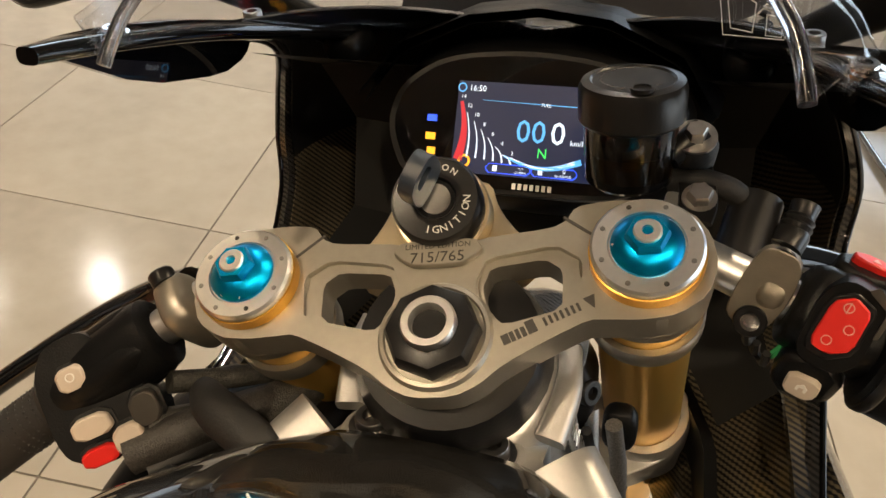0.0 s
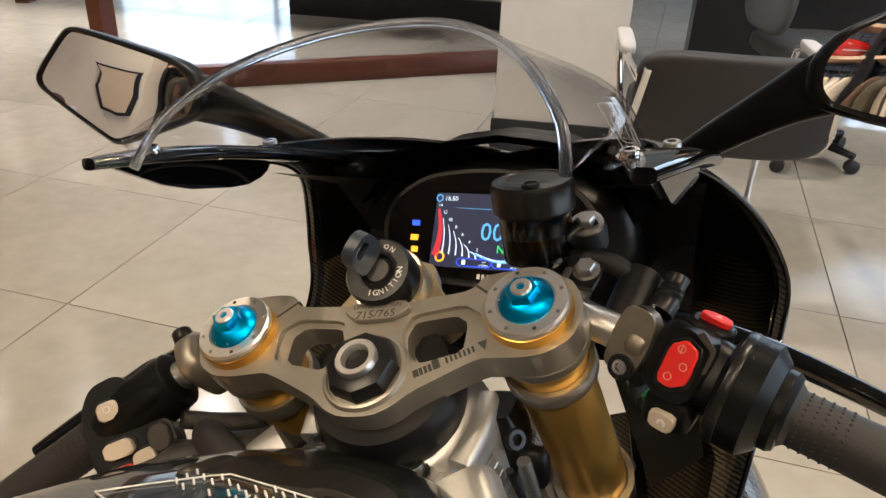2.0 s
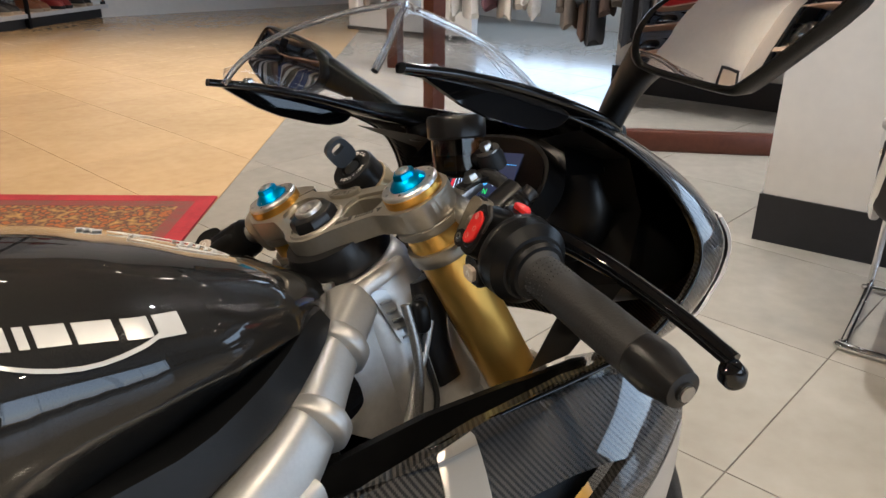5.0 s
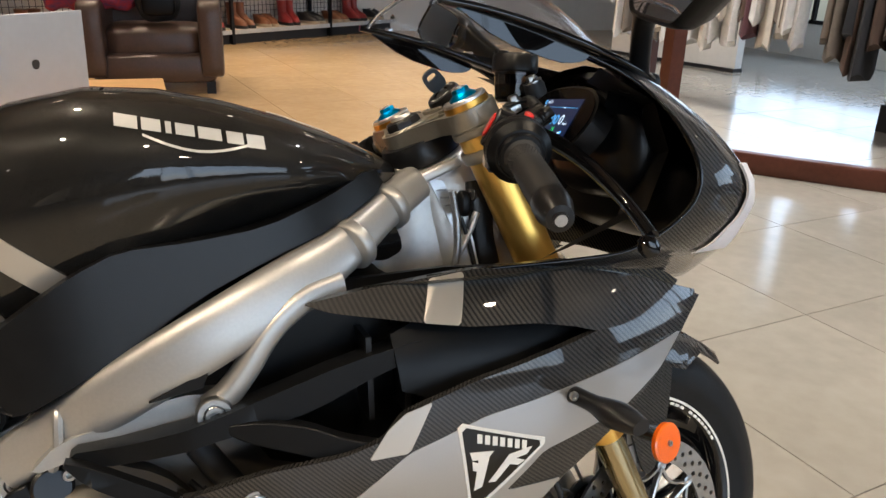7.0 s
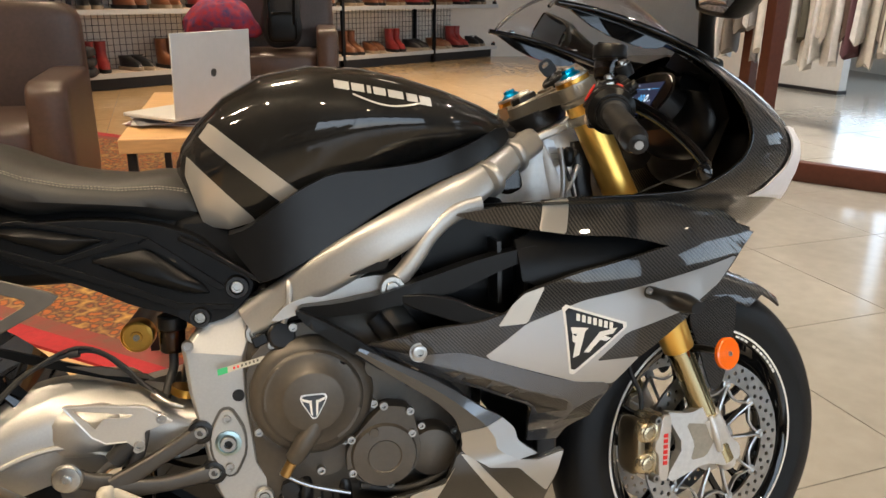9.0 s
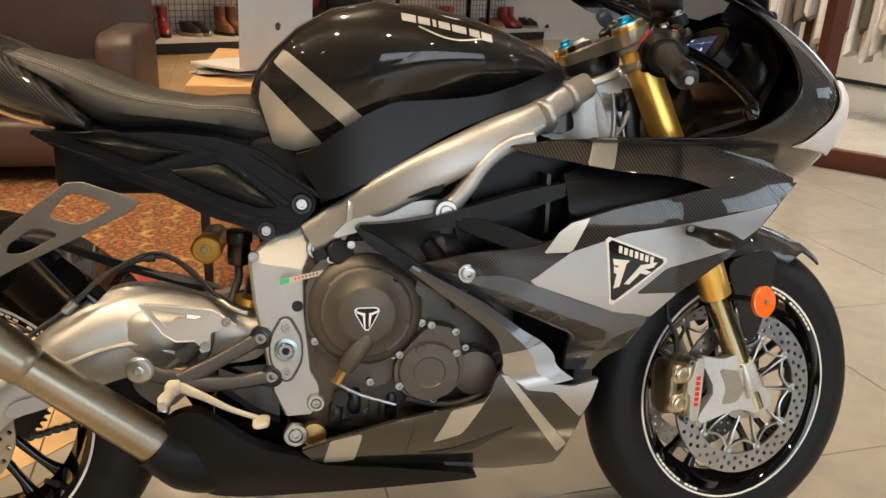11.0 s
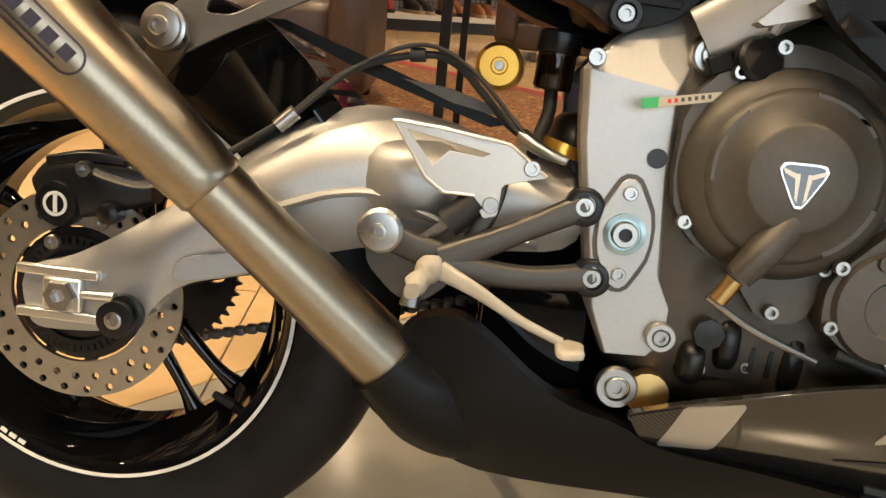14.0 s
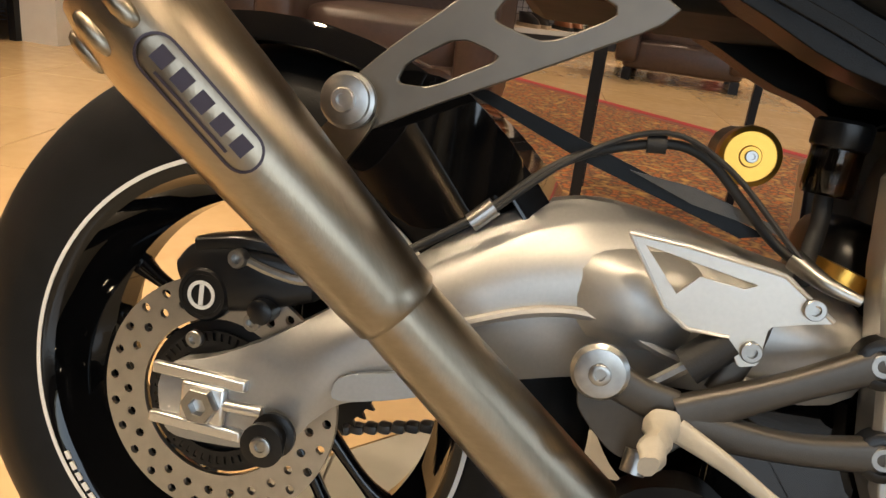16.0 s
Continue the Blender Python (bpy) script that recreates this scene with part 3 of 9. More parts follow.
for sx, sy, wx, wy in ((0, 1.75, 2.6, 0.08), (0, -1.75, 2.6, 0.08), (1.26, 0, 0.08, 3.42), (-1.26, 0, 0.08, 3.42)):
    on("rug_border", box(sx, sy, 0.0055, wx, wy, 0.011), RB, rug)
for sx, sy, wx, wy in ((0, 1.68, 2.44, 0.06), (0, -1.68, 2.44, 0.06), (1.185, 0, 0.07, 3.3), (-1.185, 0, 0.07, 3.3)):
    on("rug_border", box(sx, sy, 0.0052, wx, wy, 0.0104), RB2, rug)

# bag and checked shirt on the second armchair
PLAID = surface("red_checked_flannel", (0.5, 0.025, 0.03), 0.9, 0, 0.1, 12, 0.5, 200, second=(0.07, 0.05, 0.15), mix_scale=25)
shirt = thing("checked_shirt", "red and blue checked flannel shirt thrown over an armchair", "shirt", at=(0.3, 6.2, 0.8))
bm = blob(0, 0, 0, 0.34, 0.24, 0.16, 2.2, 40, 20)
for v in bm.verts:
    v.co += noise.noise_vector(v.co * 9) * 0.05
    v.co.z -= 0.5 * max(0, abs(v.co.x) - 0.15)
on("cloth", bm, PLAID, shirt, sharp=80)
bag = thing("backpack", "black nylon backpack leaning in an armchair", "backpack", at=(0.82, 6.2, 0.55))
bm = pillow(0, 0, 0.26, 0.34, 0.24, 0.52, 4)
for v in bm.verts:
    v.co += noise.noise_vector(v.co * 7) * 0.02
on("bag_body", bm, surface("black_nylon", (0.016, 0.017, 0.018), 0.6, 0, 0.4, 80, 0.8, 300), bag, sharp=80)
on("bag_pocket", pillow(0, -0.13, 0.18, 0.26, 0.08, 0.26, 5), MATT_BLACK, bag, sharp=80)
for s in (-1, 1):
    on("strap", tube([(s * 0.1, -0.1, 0.5), (s * 0.11, -0.17, 0.4), (s * 0.1, -0.16, 0.2)], 0.014, 8), MATT_BLACK, bag)

# shoe racks along the far wall
SHELF = surface("white_shelf_board", (0.62, 0.52, 0.42), 0.5, 0, 0.05)


def boot(kind, mat_, label):
    b = thing("boot", label, "boot", "boots on the shelf")
    sole = [(-0.045, -0.13), (0.045, -0.13), (0.05, 0.02), (0.04, 0.13), (0, 0.16), (-0.04, 0.13), (-0.05, 0.02)]
    on("sole", plate([tuple(p) for p in soften(sole, 2)], 0.03), RUBBER if kind else surface("gum_sole", (0.35, 0.28, 0.2), 0.7), b)
    rings_ = []
    for z, y0, y1, w in ((0.03, -0.12, 0.15, 0.045), (0.07, -0.12, 0.13, 0.046), (0.1, -0.12, 0.05, 0.045), (0.14, -0.12, 0.0, 0.042), (0.2, -0.12, -0.005, 0.045), (0.24, -0.125, 0.0, 0.047)) if kind else ((0.03, -0.12, 0.15, 0.045), (0.07, -0.12, 0.12, 0.044), (0.1, -0.125, 0.03, 0.04), (0.115, -0.125, 0.0, 0.038)):
        rings_.append([V((w * math.cos(a), (y0 + y1) / 2 + (y1 - y0) / 2 * math.sin(a), z)) for a in (2 * math.pi * k / 18 for k in range(18))])
    on("upper", loft(rings_), mat_, b, sharp=70)
    on("laces", join(*[box(0, 0.02 - 0.016 * k, 0.1 + 0.018 * k, 0.05, 0.006, 0.006) for k in range(5 if kind else 2)]), DARK_PRINT, b)
    return b


OXBLOOD = surface("oxblood_leather", (0.28, 0.03, 0.03), 0.35, 0, 0.2)
TANL = surface("brown_boot_leather", (0.2, 0.075, 0.035), 0.4, 0, 0.25)
BLKL = surface("black_boot_leather", (0.02, 0.02, 0.022), 0.35, 0, 0.25)
proto = [boot(1, OXBLOOD, "oxblood leather lace-up boot"), boot(0, BLKL, "black leather lace-up low shoe"), boot(1, TANL, "brown leather lace-up boot"), boot(0, TANL, "tan leather low boot")]
rack_dir = V((0.83, 0.56, 0)).normalized()
rack_turn = math.degrees(math.atan2(rack_dir.y, rack_dir.x))
for r in range(4):
    o = V((-1.2, 7.45, 0)) + rack_dir * (1.75 * r)
    rack = thing("shoe_rack", "black steel shoe rack with pale boards and a wire grid back", "shelf rack", "shoe racks", o)
    rack.rotation_euler.z = radians(rack_turn)
    for z in (0.16, 0.8, 1.45, 2.05):
        on("shelf_board", box(0.875, 0.2, z, 1.7, 0.42, 0.035), SHELF, rack)
        on("shelf_edge", box(0.875, -0.012, z - 0.01, 1.7, 0.012, 0.05), ALU_MATT, rack)
    on("base_panel", box(0.875, 0.22, 0.07, 1.7, 0.36, 0.13), PLINTH, rack)
    for x in (0.0, 1.75):
        on("post", box(x, 0.0, 1.2, 0.04, 0.04, 2.4), BLACK_STEEL, rack)
        on("post", box(x, 0.4, 1.2, 0.04, 0.04, 2.4), BLACK_STEEL, rack)
    on("wire_grid", join(*[box(0.03 + 0.07 * k, 0.415, 1.2, 0.005, 0.005, 2.3) for k in range(25)], *[box(0.875, 0.42, 0.15 + 0.07 * k, 1.72, 0.005, 0.005) for k in range(33)]), BLACK_STEEL, rack)
    on("back_board", box(0.875, 0.46, 1.2, 1.72, 0.02, 2.4), WALL_WHITE, rack)
    for z in (0.178, 0.818):
        for i in range(4):
            for k in (0, 1):
                b = copy_thing(proto[(i + r) % 4 if z < 0.5 else (i + 2 * r + 1) % 4], rack.matrix_basis @ pose(0.22 + 0.42 * i + 0.13 * k, 0.19, z, 0, 0, 165 + 9 * ((i * 3 + r) % 4)) @ Matrix.Scale(1.3, 4))
for b in proto:
    for o in [b, *b.children_recursive]:
        bpy.data.objects.remove(o)
for i in range(3):
    c = thing("folded_clothes", "stack of folded dark knitwear on a shelf", "clothes", "folded clothes", (-2.2 + 0.5 * i, 6.75 + 0.35 * i, 0.16))
    for k in range(3):
        on("garment", pillow(0, 0, 0.05 + 0.1 * k, 0.36, 0.28, 0.11, 4), surface("dark_knit", (0.03, 0.028, 0.032), 0.9, 0, 0.3, 60, 0.8, 300), c)
low_bench = thing("display_bench", "low pale display board under the shelves", "bench", at=(-1.9, 6.9, 0))
low_bench.rotation_euler.z = radians(rack_turn)
on("bench_board", box(0, 0.1, 0.13, 1.7, 0.5, 0.05), SHELF, low_bench)
on("bench_foot", box(0, 0.15, 0.05, 1.6, 0.4, 0.1), PLINTH, low_bench)

# clothes rails ahead, before white wall panels with black plinths
CLOTH = [surface(n_, c_, 0.9, 0, 0.2, 20, 0.6, 200) for n_, c_ in (("charcoal_cloth", (0.03, 0.03, 0.033)), ("olive_cloth", (0.075, 0.065, 0.045)), ("cream_cloth", (0.55, 0.5, 0.43)), ("taupe_cloth", (0.16, 0.13, 0.105)), ("grey_cloth", (0.22, 0.21, 0.21)), ("white_cloth", (0.68, 0.66, 0.63)), ("brown_cloth", (0.09, 0.055, 0.04)), ("patterned_cloth", (0.12, 0.05, 0.06)), ("navy_denim", (0.03, 0.045, 0.12)))]


def garment(at, turn, length, wide, mat_, label, seed):
    g_ = thing("hanging_garment", label, "garment", "clothes on rails", at)
    g_.rotation_euler.z = turn
    rnd = random.Random(seed)
    ph, am = rnd.random() * 6, 0.014 + 0.014 * rnd.random()
    rows_ = []
    for k in range(9):
        t = k / 8
        w = wide * (0.25 + 0.75 * min(1, t * 5)) * (1 + 0.08 * t)
        ring = []
        for q in range(20):
            a = 2 * math.pi * q / 20
            ring.append(V((w / 2 * math.cos(a), (0.03 + 0.02 * min(1, 4 * t)) * math.sin(a) + am * t * math.sin(5 * a / 2 + ph + 3 * math.cos(a)), -0.06 - length * t - (0.03 * math.sin(3 * a + ph) if k == 8 else 0))))
        rows_.append(ring)
    on("cloth", loft(rows_[::-1]), mat_, g_, sharp=80)
    on("hanger", tube([(0, 0, 0.03), (0.012, 0, 0.01), (0, 0, -0.02), (-wide * 0.4, 0, -0.07)], 0.004, 6), STEEL, g_)
    return g_


def clothes_rail(a, b, z, n, seed, length=(0.75, 1.05), twist=0.0, kinds=(2, 5, 5, 2, 3, 1, 4, 7, 0, 3, 6)):
    rnd = random.Random(seed)
    a, b = V((*a, 0)), V((*b, 0))
    rail = thing("clothes_rail", "black steel clothes rail hung from the ceiling on two rods", "clothes rail", "clothes rails", a)
    d = b - a
    on("rail", tube([V((0, 0, z)), d + V((0, 0, z))], 0.014, 10), BLACK_STEEL, rail)
    for p in (V((0, 0, 0)), d):
        on("hanger_rod", tube([p + V((0, 0, z)), p + V((0, 0, HIGH))], 0.012, 10), BLACK_STEEL, rail)
    turn = math.atan2(d.y, d.x) + math.pi / 2 + twist
    names = ("charcoal jacket", "olive cotton shirt", "cream blouse", "taupe trousers", "grey scarf", "white shirt", "brown leather-look jacket", "red patterned scarf")
    for i in range(n):
        p = a + d * ((i + 0.6) / (n + 0.2))
        k = rnd.choice(kinds)
        garment((p.x, p.y, z + 0.005), turn + rnd.uniform(-0.25, 0.25), rnd.uniform(*length), rnd.uniform(0.34, 0.46), CLOTH[k], names[k] + " on a steel hanger", seed * 100 + i)


clothes_rail((5.75, 1.6), (5.3, 3.6), 1.5, 30, 3, (0.72, 1.02), 0.36, (0, 3, 6, 1, 3, 0, 6, 1, 3, 0, 4))
clothes_rail((5.25, 3.75), (4.9, 5.7), 1.5, 28, 4, (0.62, 0.95), 0.62, (2, 5, 3, 5, 4, 7, 2, 3, 6, 5, 1, 5))
clothes_rail((6.9, 0.2), (6.2, -0.9), 1.5, 8, 9)
panel_w = thing("display_wall", "white free-standing display wall on a black plinth", "partition", at=(5.92, 2.7, 0))
panel_w.rotation_euler.z = radians(12)
on("wall_board", box(0.1, -0.24, 1.15, 0.12, 1.92, 1.9), WALL_WHITE, panel_w)
on("plinth", box(0.09, -0.24, 0.1, 0.16, 1.94, 0.2), PLINTH, panel_w)
panel_x = thing("display_wall", "white free-standing display wall on a black plinth", "partition", at=(6.6, 7.2, 0))
panel_x.rotation_euler.z = radians(14)
on("wall_board", box(0.1, 0, 1.08, 0.12, 1.9, 2.08), WALL_WHITE, panel_x)
on("plinth", box(0.09, 0, 0.02, 0.16, 1.92, 0.04), PLINTH, panel_x)
pil = thing("pillar", "square white pillar on a black plinth", "pillar", at=(3.93, 0.79, 0))
pil.rotation_euler.z = radians(14)
on("shaft", box(0, 0, HIGH / 2 + 0.1, 0.5, 0.5, HIGH - 0.2), WALL_WHITE, pil)
on("plinth", box(0, 0, 0.1, 0.52, 0.52, 0.2), PLINTH, pil)
# rust-red floor frame with an upright
fr_ = thing("floor_frame", "rust-red steel display frame standing on the floor", "display frame", at=(3.6, 3.05, 0))
d = V((1.9, -2.08, 0))
on("sill", bar([V((0, 0, 0.06)), d * 0.5 + V((0, 0, 0.06)), d + V((0, 0, 0.06))], [(0.08, 0.12)] * 3, 0, 8, 12), RUST, fr_)
on("upright", box(0, 0, 1.25, 0.09, 0.09, 2.5), RUST, fr_)
on("upright", box(d.x, d.y, 1.25, 0.09, 0.09, 2.5), RUST, fr_)
on("head_rail", bar([V((0, 0, 2.46)), d * 0.5 + V((0, 0, 2.46)), d + V((0, 0, 2.46))], [(0.08, 0.08)] * 3, 0, 8, 12), RUST, fr_)
fr2 = thing("floor_frame", "rust-red steel display frame standing on the floor", "display frame", at=(5.05, 5.35, 0))
on("upright", box(0, 0, 1.25, 0.11, 0.11, 2.5, pose(0, 0, 0, 0, 0, 20)), RUST, fr2)


# visitor chairs with chrome frames, and an office chair
UPHOLSTERY = surface("grey_upholstery", (0.026, 0.024, 0.026), 0.6, 0, 0.15, 60, 0.4, 700)


PALE_PLASTIC = surface("pale_grey_plastic", (0.5, 0.48, 0.47), 0.4, 0, 0.06, 60)


def cantilever(at, turn, label):
    """A chair on a closed chrome floor frame, with a low wide back that leans out over it."""
    c = thing("visitor_chair", label, "chair", "visitor chairs", (*at, 0))
    c.rotation_euler.z = radians(turn)
    for s in (-1, 1):
        on("frame_tube", tube([(s * 0.27, 0.22, 0.014), (s * 0.27, -0.24, 0.014), (s * 0.27, -0.3, 0.06), (s * 0.27, -0.29, 0.4), (s * 0.27, -0.25, 0.45), (s * 0.27, 0.2, 0.43), (s * 0.27, 0.36, 0.52), (s * 0.25, 0.43, 0.7)], 0.0125, 12), CHROME, c)
        on("arm_tube", tube([(s * 0.27, -0.2, 0.45), (s * 0.29, -0.22, 0.6), (s * 0.29, -0.15, 0.66), (s * 0.29, 0.2, 0.67), (s * 0.27, 0.4, 0.66)], 0.0115, 12), CHROME, c)
        on("arm_pad", pillow(s * 0.29, 0.02, 0.682, 0.05, 0.3, 0.03, 5), PALE_PLASTIC, c, "pale grey arm pad", sharp=70)
    for y in (0.25, -0.27):
        on("frame_tube", tube([(-0.27, y * 0.9, 0.014), (-0.24, y, 0.014), (0.24, y, 0.014), (0.27, y * 0.9, 0.014)], 0.0125, 12), CHROME, c)
    on("seat", pillow(0, -0.02, 0.45, 0.5, 0.56, 0.1, 5), UPHOLSTERY, c, sharp=70)
    bm = pillow(0, 0, 0, 0.56, 0.09, 0.3, 5)
    for v in bm.verts:
        v.co.y += 0.5 * v.co.x ** 2 * -1 + 0.25 * v.co.z
    on("backrest", move(bm, pose(0, 0.4, 0.6)), UPHOLSTERY, c, sharp=70)
    return c


cantilever((3.27, 0.12), 104, "grey padded visitor chair with a chrome tube frame")
cantilever((3.3, -1.05), 100, "grey padded visitor chair with a chrome tube frame")
off = thing("office_chair", "dark grey swivel office chair with castors", "office chair", at=(4.4, -0.22, 0))
off.rotation_euler.z = radians(25)
on("seat", pillow(0, 0, 0.48, 0.5, 0.5, 0.1, 4), SEAT_SKIN, off, sharp=70)
on("backrest", pillow(0, 0.26, 0.85, 0.46, 0.06, 0.6, 4), surface("grey_mesh", (0.07, 0.068, 0.07), 0.7, 0, 0.2, 200), off, sharp=70)
on("column", tube([(0, 0, 0.1), (0, 0, 0.44)], 0.028, 14), BLACK_STEEL, off)
for k in range(5):
    a = 2 * math.pi * k / 5
    on("spoke", tube([(0, 0, 0.11), (0.28 * math.cos(a), 0.28 * math.sin(a), 0.075)], [0.025, 0.015], 10), BLACK_STEEL, off)
    on("castor", lathe([(0.02, -0.02), (0.03, -0.015), (0.03, 0.015), (0.02, 0.02)], 16, pose(0.28 * math.cos(a), 0.28 * math.sin(a), 0.03, 90, 0, 30 * k)), RUBBER, off)
desk = thing("desk", "pale wooden desk with a black front", "desk", at=(5.45, -0.75, 0))
desk.rotation_euler.z = radians(97)
on("desktop", box(0, 0, 0.74, 2.4, 0.8, 0.04), OAK, desk)
for s in (-1, 1):
    on("desk_side", box(s * 1.15, 0, 0.36, 0.04, 0.76, 0.72), PLINTH, desk)
on("desk_front", box(0, 0.34, 0.37, 2.26, 0.02, 0.68), PLINTH, desk)

# behind the walker: helmet shelves over hanging jackets, seen in the mirrors
GRID_PANEL = surface("blue_grey_panel", (0.3, 0.33, 0.38), 0.6, 0, 0.08, 20)
WARM_EDGE = surface("pale_pine_board", (0.66, 0.5, 0.4), 0.5, 0, 0.08, 12)
RED_PANEL = surface("red_panel", (0.55, 0.02, 0.025), 0.45, 0, 0.06, 15)
HCOL = [surface(n_, c_, 0.15, 0, 0.1, 30, coat=1.0) for n_, c_ in (("helmet_black", (0.012, 0.012, 0.014)), ("helmet_red", (0.45, 0.015, 0.015)), ("helmet_white", (0.7, 0.7, 0.7)), ("helmet_grey", (0.1, 0.1, 0.11)))]


def helmet(at, k, turn, peak):
    h = thing("helmet", ("glossy black", "red", "white", "dark grey")[k] + (" peaked off-road helmet" if peak else " full-face motorcycle helmet") + " on a shelf", "helmet", "helmets", at)
    h.rotation_euler.z = turn
    bm = blob(0, 0, 0.13, 0.145, 0.12, 0.13, 2.3)
    for v in bm.verts:
        if v.co.z < 0.11 and v.co.x > 0:
            v.co.x *= 1.12
    on("shell", bm, HCOL[k], h, sharp=70)
    on("visor", blob(0.055, 0, 0.15, 0.105, 0.1, 0.042, 2.4), BLACK_GLOSS, h, sharp=70)
    on("side_stripe", blob(-0.01, 0, 0.1, 0.135, 0.1225, 0.02, 2.3), HCOL[(k + 1 + (k == 0)) % 4], h, "contrasting stripe", sharp=70)
    if peak:
        on("peak", pillow(0.16, 0, 0.22, 0.19, 0.17, 0.018, 4), BLACK_GLOSS, h, sharp=60)


def shelf_bay(y0, y1, red):
    hs = thing("helmet_shelf", "tall shelf bay with pale boards and wire grid back", "shelf", "helmet shelves", (-3.4, 0, 0))
    m, w = (y0 + y1) / 2, y1 - y0
    for z in (0.3, 1.93, 2.42, 2.9):
        on("shelf_board", box(0.02, m, z, 0.42, w - 0.06, 0.04), WARM_EDGE, hs)
    for y in (y0 + 0.02, y1 - 0.02):
        on("post", box(0.18, y, 1.55, 0.05, 0.05, 3.1), BLACK_STEEL, hs)
        on("post", box(-0.18, y, 1.55, 0.05, 0.05, 3.1), BLACK_STEEL, hs)
    on("back_board", box(-0.24, m, 1.55, 0.03, w, 3.1), GRID_PANEL, hs)
    on("wire_grid", join(*[box(-0.21, y0 + 0.06 * k, 1.55, 0.005, 0.005, 3.0) for k in range(1, int(w / 0.06))], *[box(-0.205, m, 0.1 + 0.06 * k, 0.005, w - 0.08, 0.005) for k in range(50)]), BLACK_STEEL, hs)
    on("hanging_rail", tube([(0.06, y0 + 0.03, 1.8), (0.06, y1 - 0.03, 1.8)], 0.014, 10), BLACK_STEEL, hs)
    on("header_panel", box(0.2, m, 3.0, 0.02, w - 0.1, 0.2), RED_PANEL if red else PLINTH, hs)
    return hs


bays = [(-2.6, -0.9, 0), (-0.9, 0.8, 0), (0.8, 2.5, 0), (2.5, 3.4, 0), (5.0, 6.6, 1), (6.6, 8.2, 1)]
rnd_ = random.Random(21)
for y0, y1, red in bays:
    shelf_bay(y0, y1, red)
    for r_, z in enumerate((1.95, 2.44)):
        n_ = int((y1 - y0) / 0.4)
        for i in range(n_):
            k = rnd_.choice((0, 0, 1, 2, 0, 3))
            helmet((-3.36, y0 + 0.22 + i * (y1 - y0 - 0.4) / max(1, n_ - 1), z), k, rnd_.uniform(0.4, 1.3), rnd_.random() < 0.6)
    n_ = int((y1 - y0) / 0.085)
    for i in range(n_):
        k = rnd_.choice((0, 2, 8, 5, 0, 1, 4, 8, 6, 2))
        names_ = ("charcoal jacket", "olive cotton jacket", "cream jacket", "taupe jacket", "grey jacket", "white jacket", "brown leather-look jacket", "patterned shirt", "navy denim jacket")
        garment((-3.34, y0 + 0.1 + i * (y1 - y0 - 0.2) / max(1, n_ - 1), 1.805), rnd_.uniform(-0.3, 0.3), rnd_.uniform(0.6, 0.8), rnd_.uniform(0.42, 0.5), CLOTH[k], names_[k] + " on a steel hanger", 900 + i + int(10 * y0))
cream = thing("partition_wall", "cream painted partition wall between the shelves", "partition", at=(-3.1, 4.2, 0))
on("wall_board", box(0, 0, HIGH / 2, 0.3, 1.6, HIGH), WALL_WHITE, cream)
poster = thing("framed_poster", "black-framed pale poster on the partition wall", "poster", at=(-2.93, 3.7, 1.35))
on("poster_frame", box(0, 0, 0, 0.03, 0.5, 0.7), PLINTH, poster)
on("poster_sheet", box(0.017, 0, 0, 0.004, 0.42, 0.62), SHELF, poster)
clothes_rail((-2.3, -3.6), (0.3, -4.4), 1.5, 22, 12)

# ---- the motorcycle, in its own upright space: x ahead, y to its left, z up, rear axle over x = 0 ----
moto = thing("motorcycle", "black and silver carbon-clad sports motorcycle leaning on its side stand", "motorcycle")
moto.matrix_world = LEAN


def both(name, make, material, label="", parent=None, bevel=0.0, sharp=38):
    """A part on the right side and its twin on the left."""
    a = make()
    b = mirrored(a)
    right = part(name, a, material, parent or moto, label, bevel, sharp)
    part(name, b, material, parent or moto, label, bevel, sharp)
    return right


def tank_ring(x, top, shoulder, wide, low, low_wide, n=28):
    ring = []
    for k in range(n):
        a = 2 * math.pi * k / n
        c, s = math.cos(a), math.sin(a)
        if s >= 0:
            y, z = wide * math.copysign(abs(c) ** 0.62, c), shoulder + (top - shoulder) * s ** 0.8
        else:
            t = -s
            y, z = (wide + (low_wide - wide) * t ** 0.9) * math.copysign(abs(c) ** 0.25, c), shoulder - (shoulder - low) * t
        ring.append(V((x, y, z)))
    return ring


TANK = [(0.482, 0.862, 0.845, 0.05, 0.80, 0.045), (0.492, 0.885, 0.85, 0.085, 0.775, 0.08), (0.515, 0.915, 0.86, 0.115, 0.752, 0.11), (0.555, 0.953, 0.872, 0.14, 0.745, 0.128), (0.61, 0.983, 0.885, 0.16, 0.75, 0.142), (0.68, 0.996, 0.893, 0.176, 0.77, 0.152),
        (0.75, 0.992, 0.898, 0.185, 0.8, 0.15), (0.82, 0.977, 0.897, 0.184, 0.822, 0.132), (0.88, 0.958, 0.893, 0.168, 0.838, 0.112), (0.94, 0.934, 0.888, 0.136, 0.852, 0.09), (0.985, 0.912, 0.882, 0.098, 0.86, 0.072), (1.012, 0.897, 0.878, 0.06, 0.866, 0.05)]
rings = []
for a, b in zip(TANK, TANK[1:]):
    for k in range(4):
        t = k / 4
        rings.append(tank_ring(*[p + (q - p) * t for p, q in zip(a, b)]))
rings.append(tank_ring(*TANK[-1]))
fuel_tank = part("fuel_tank", loft(rings), BLACK_FLAKE, moto, "glossy black flake fuel tank with silver stripes", sharp=60)


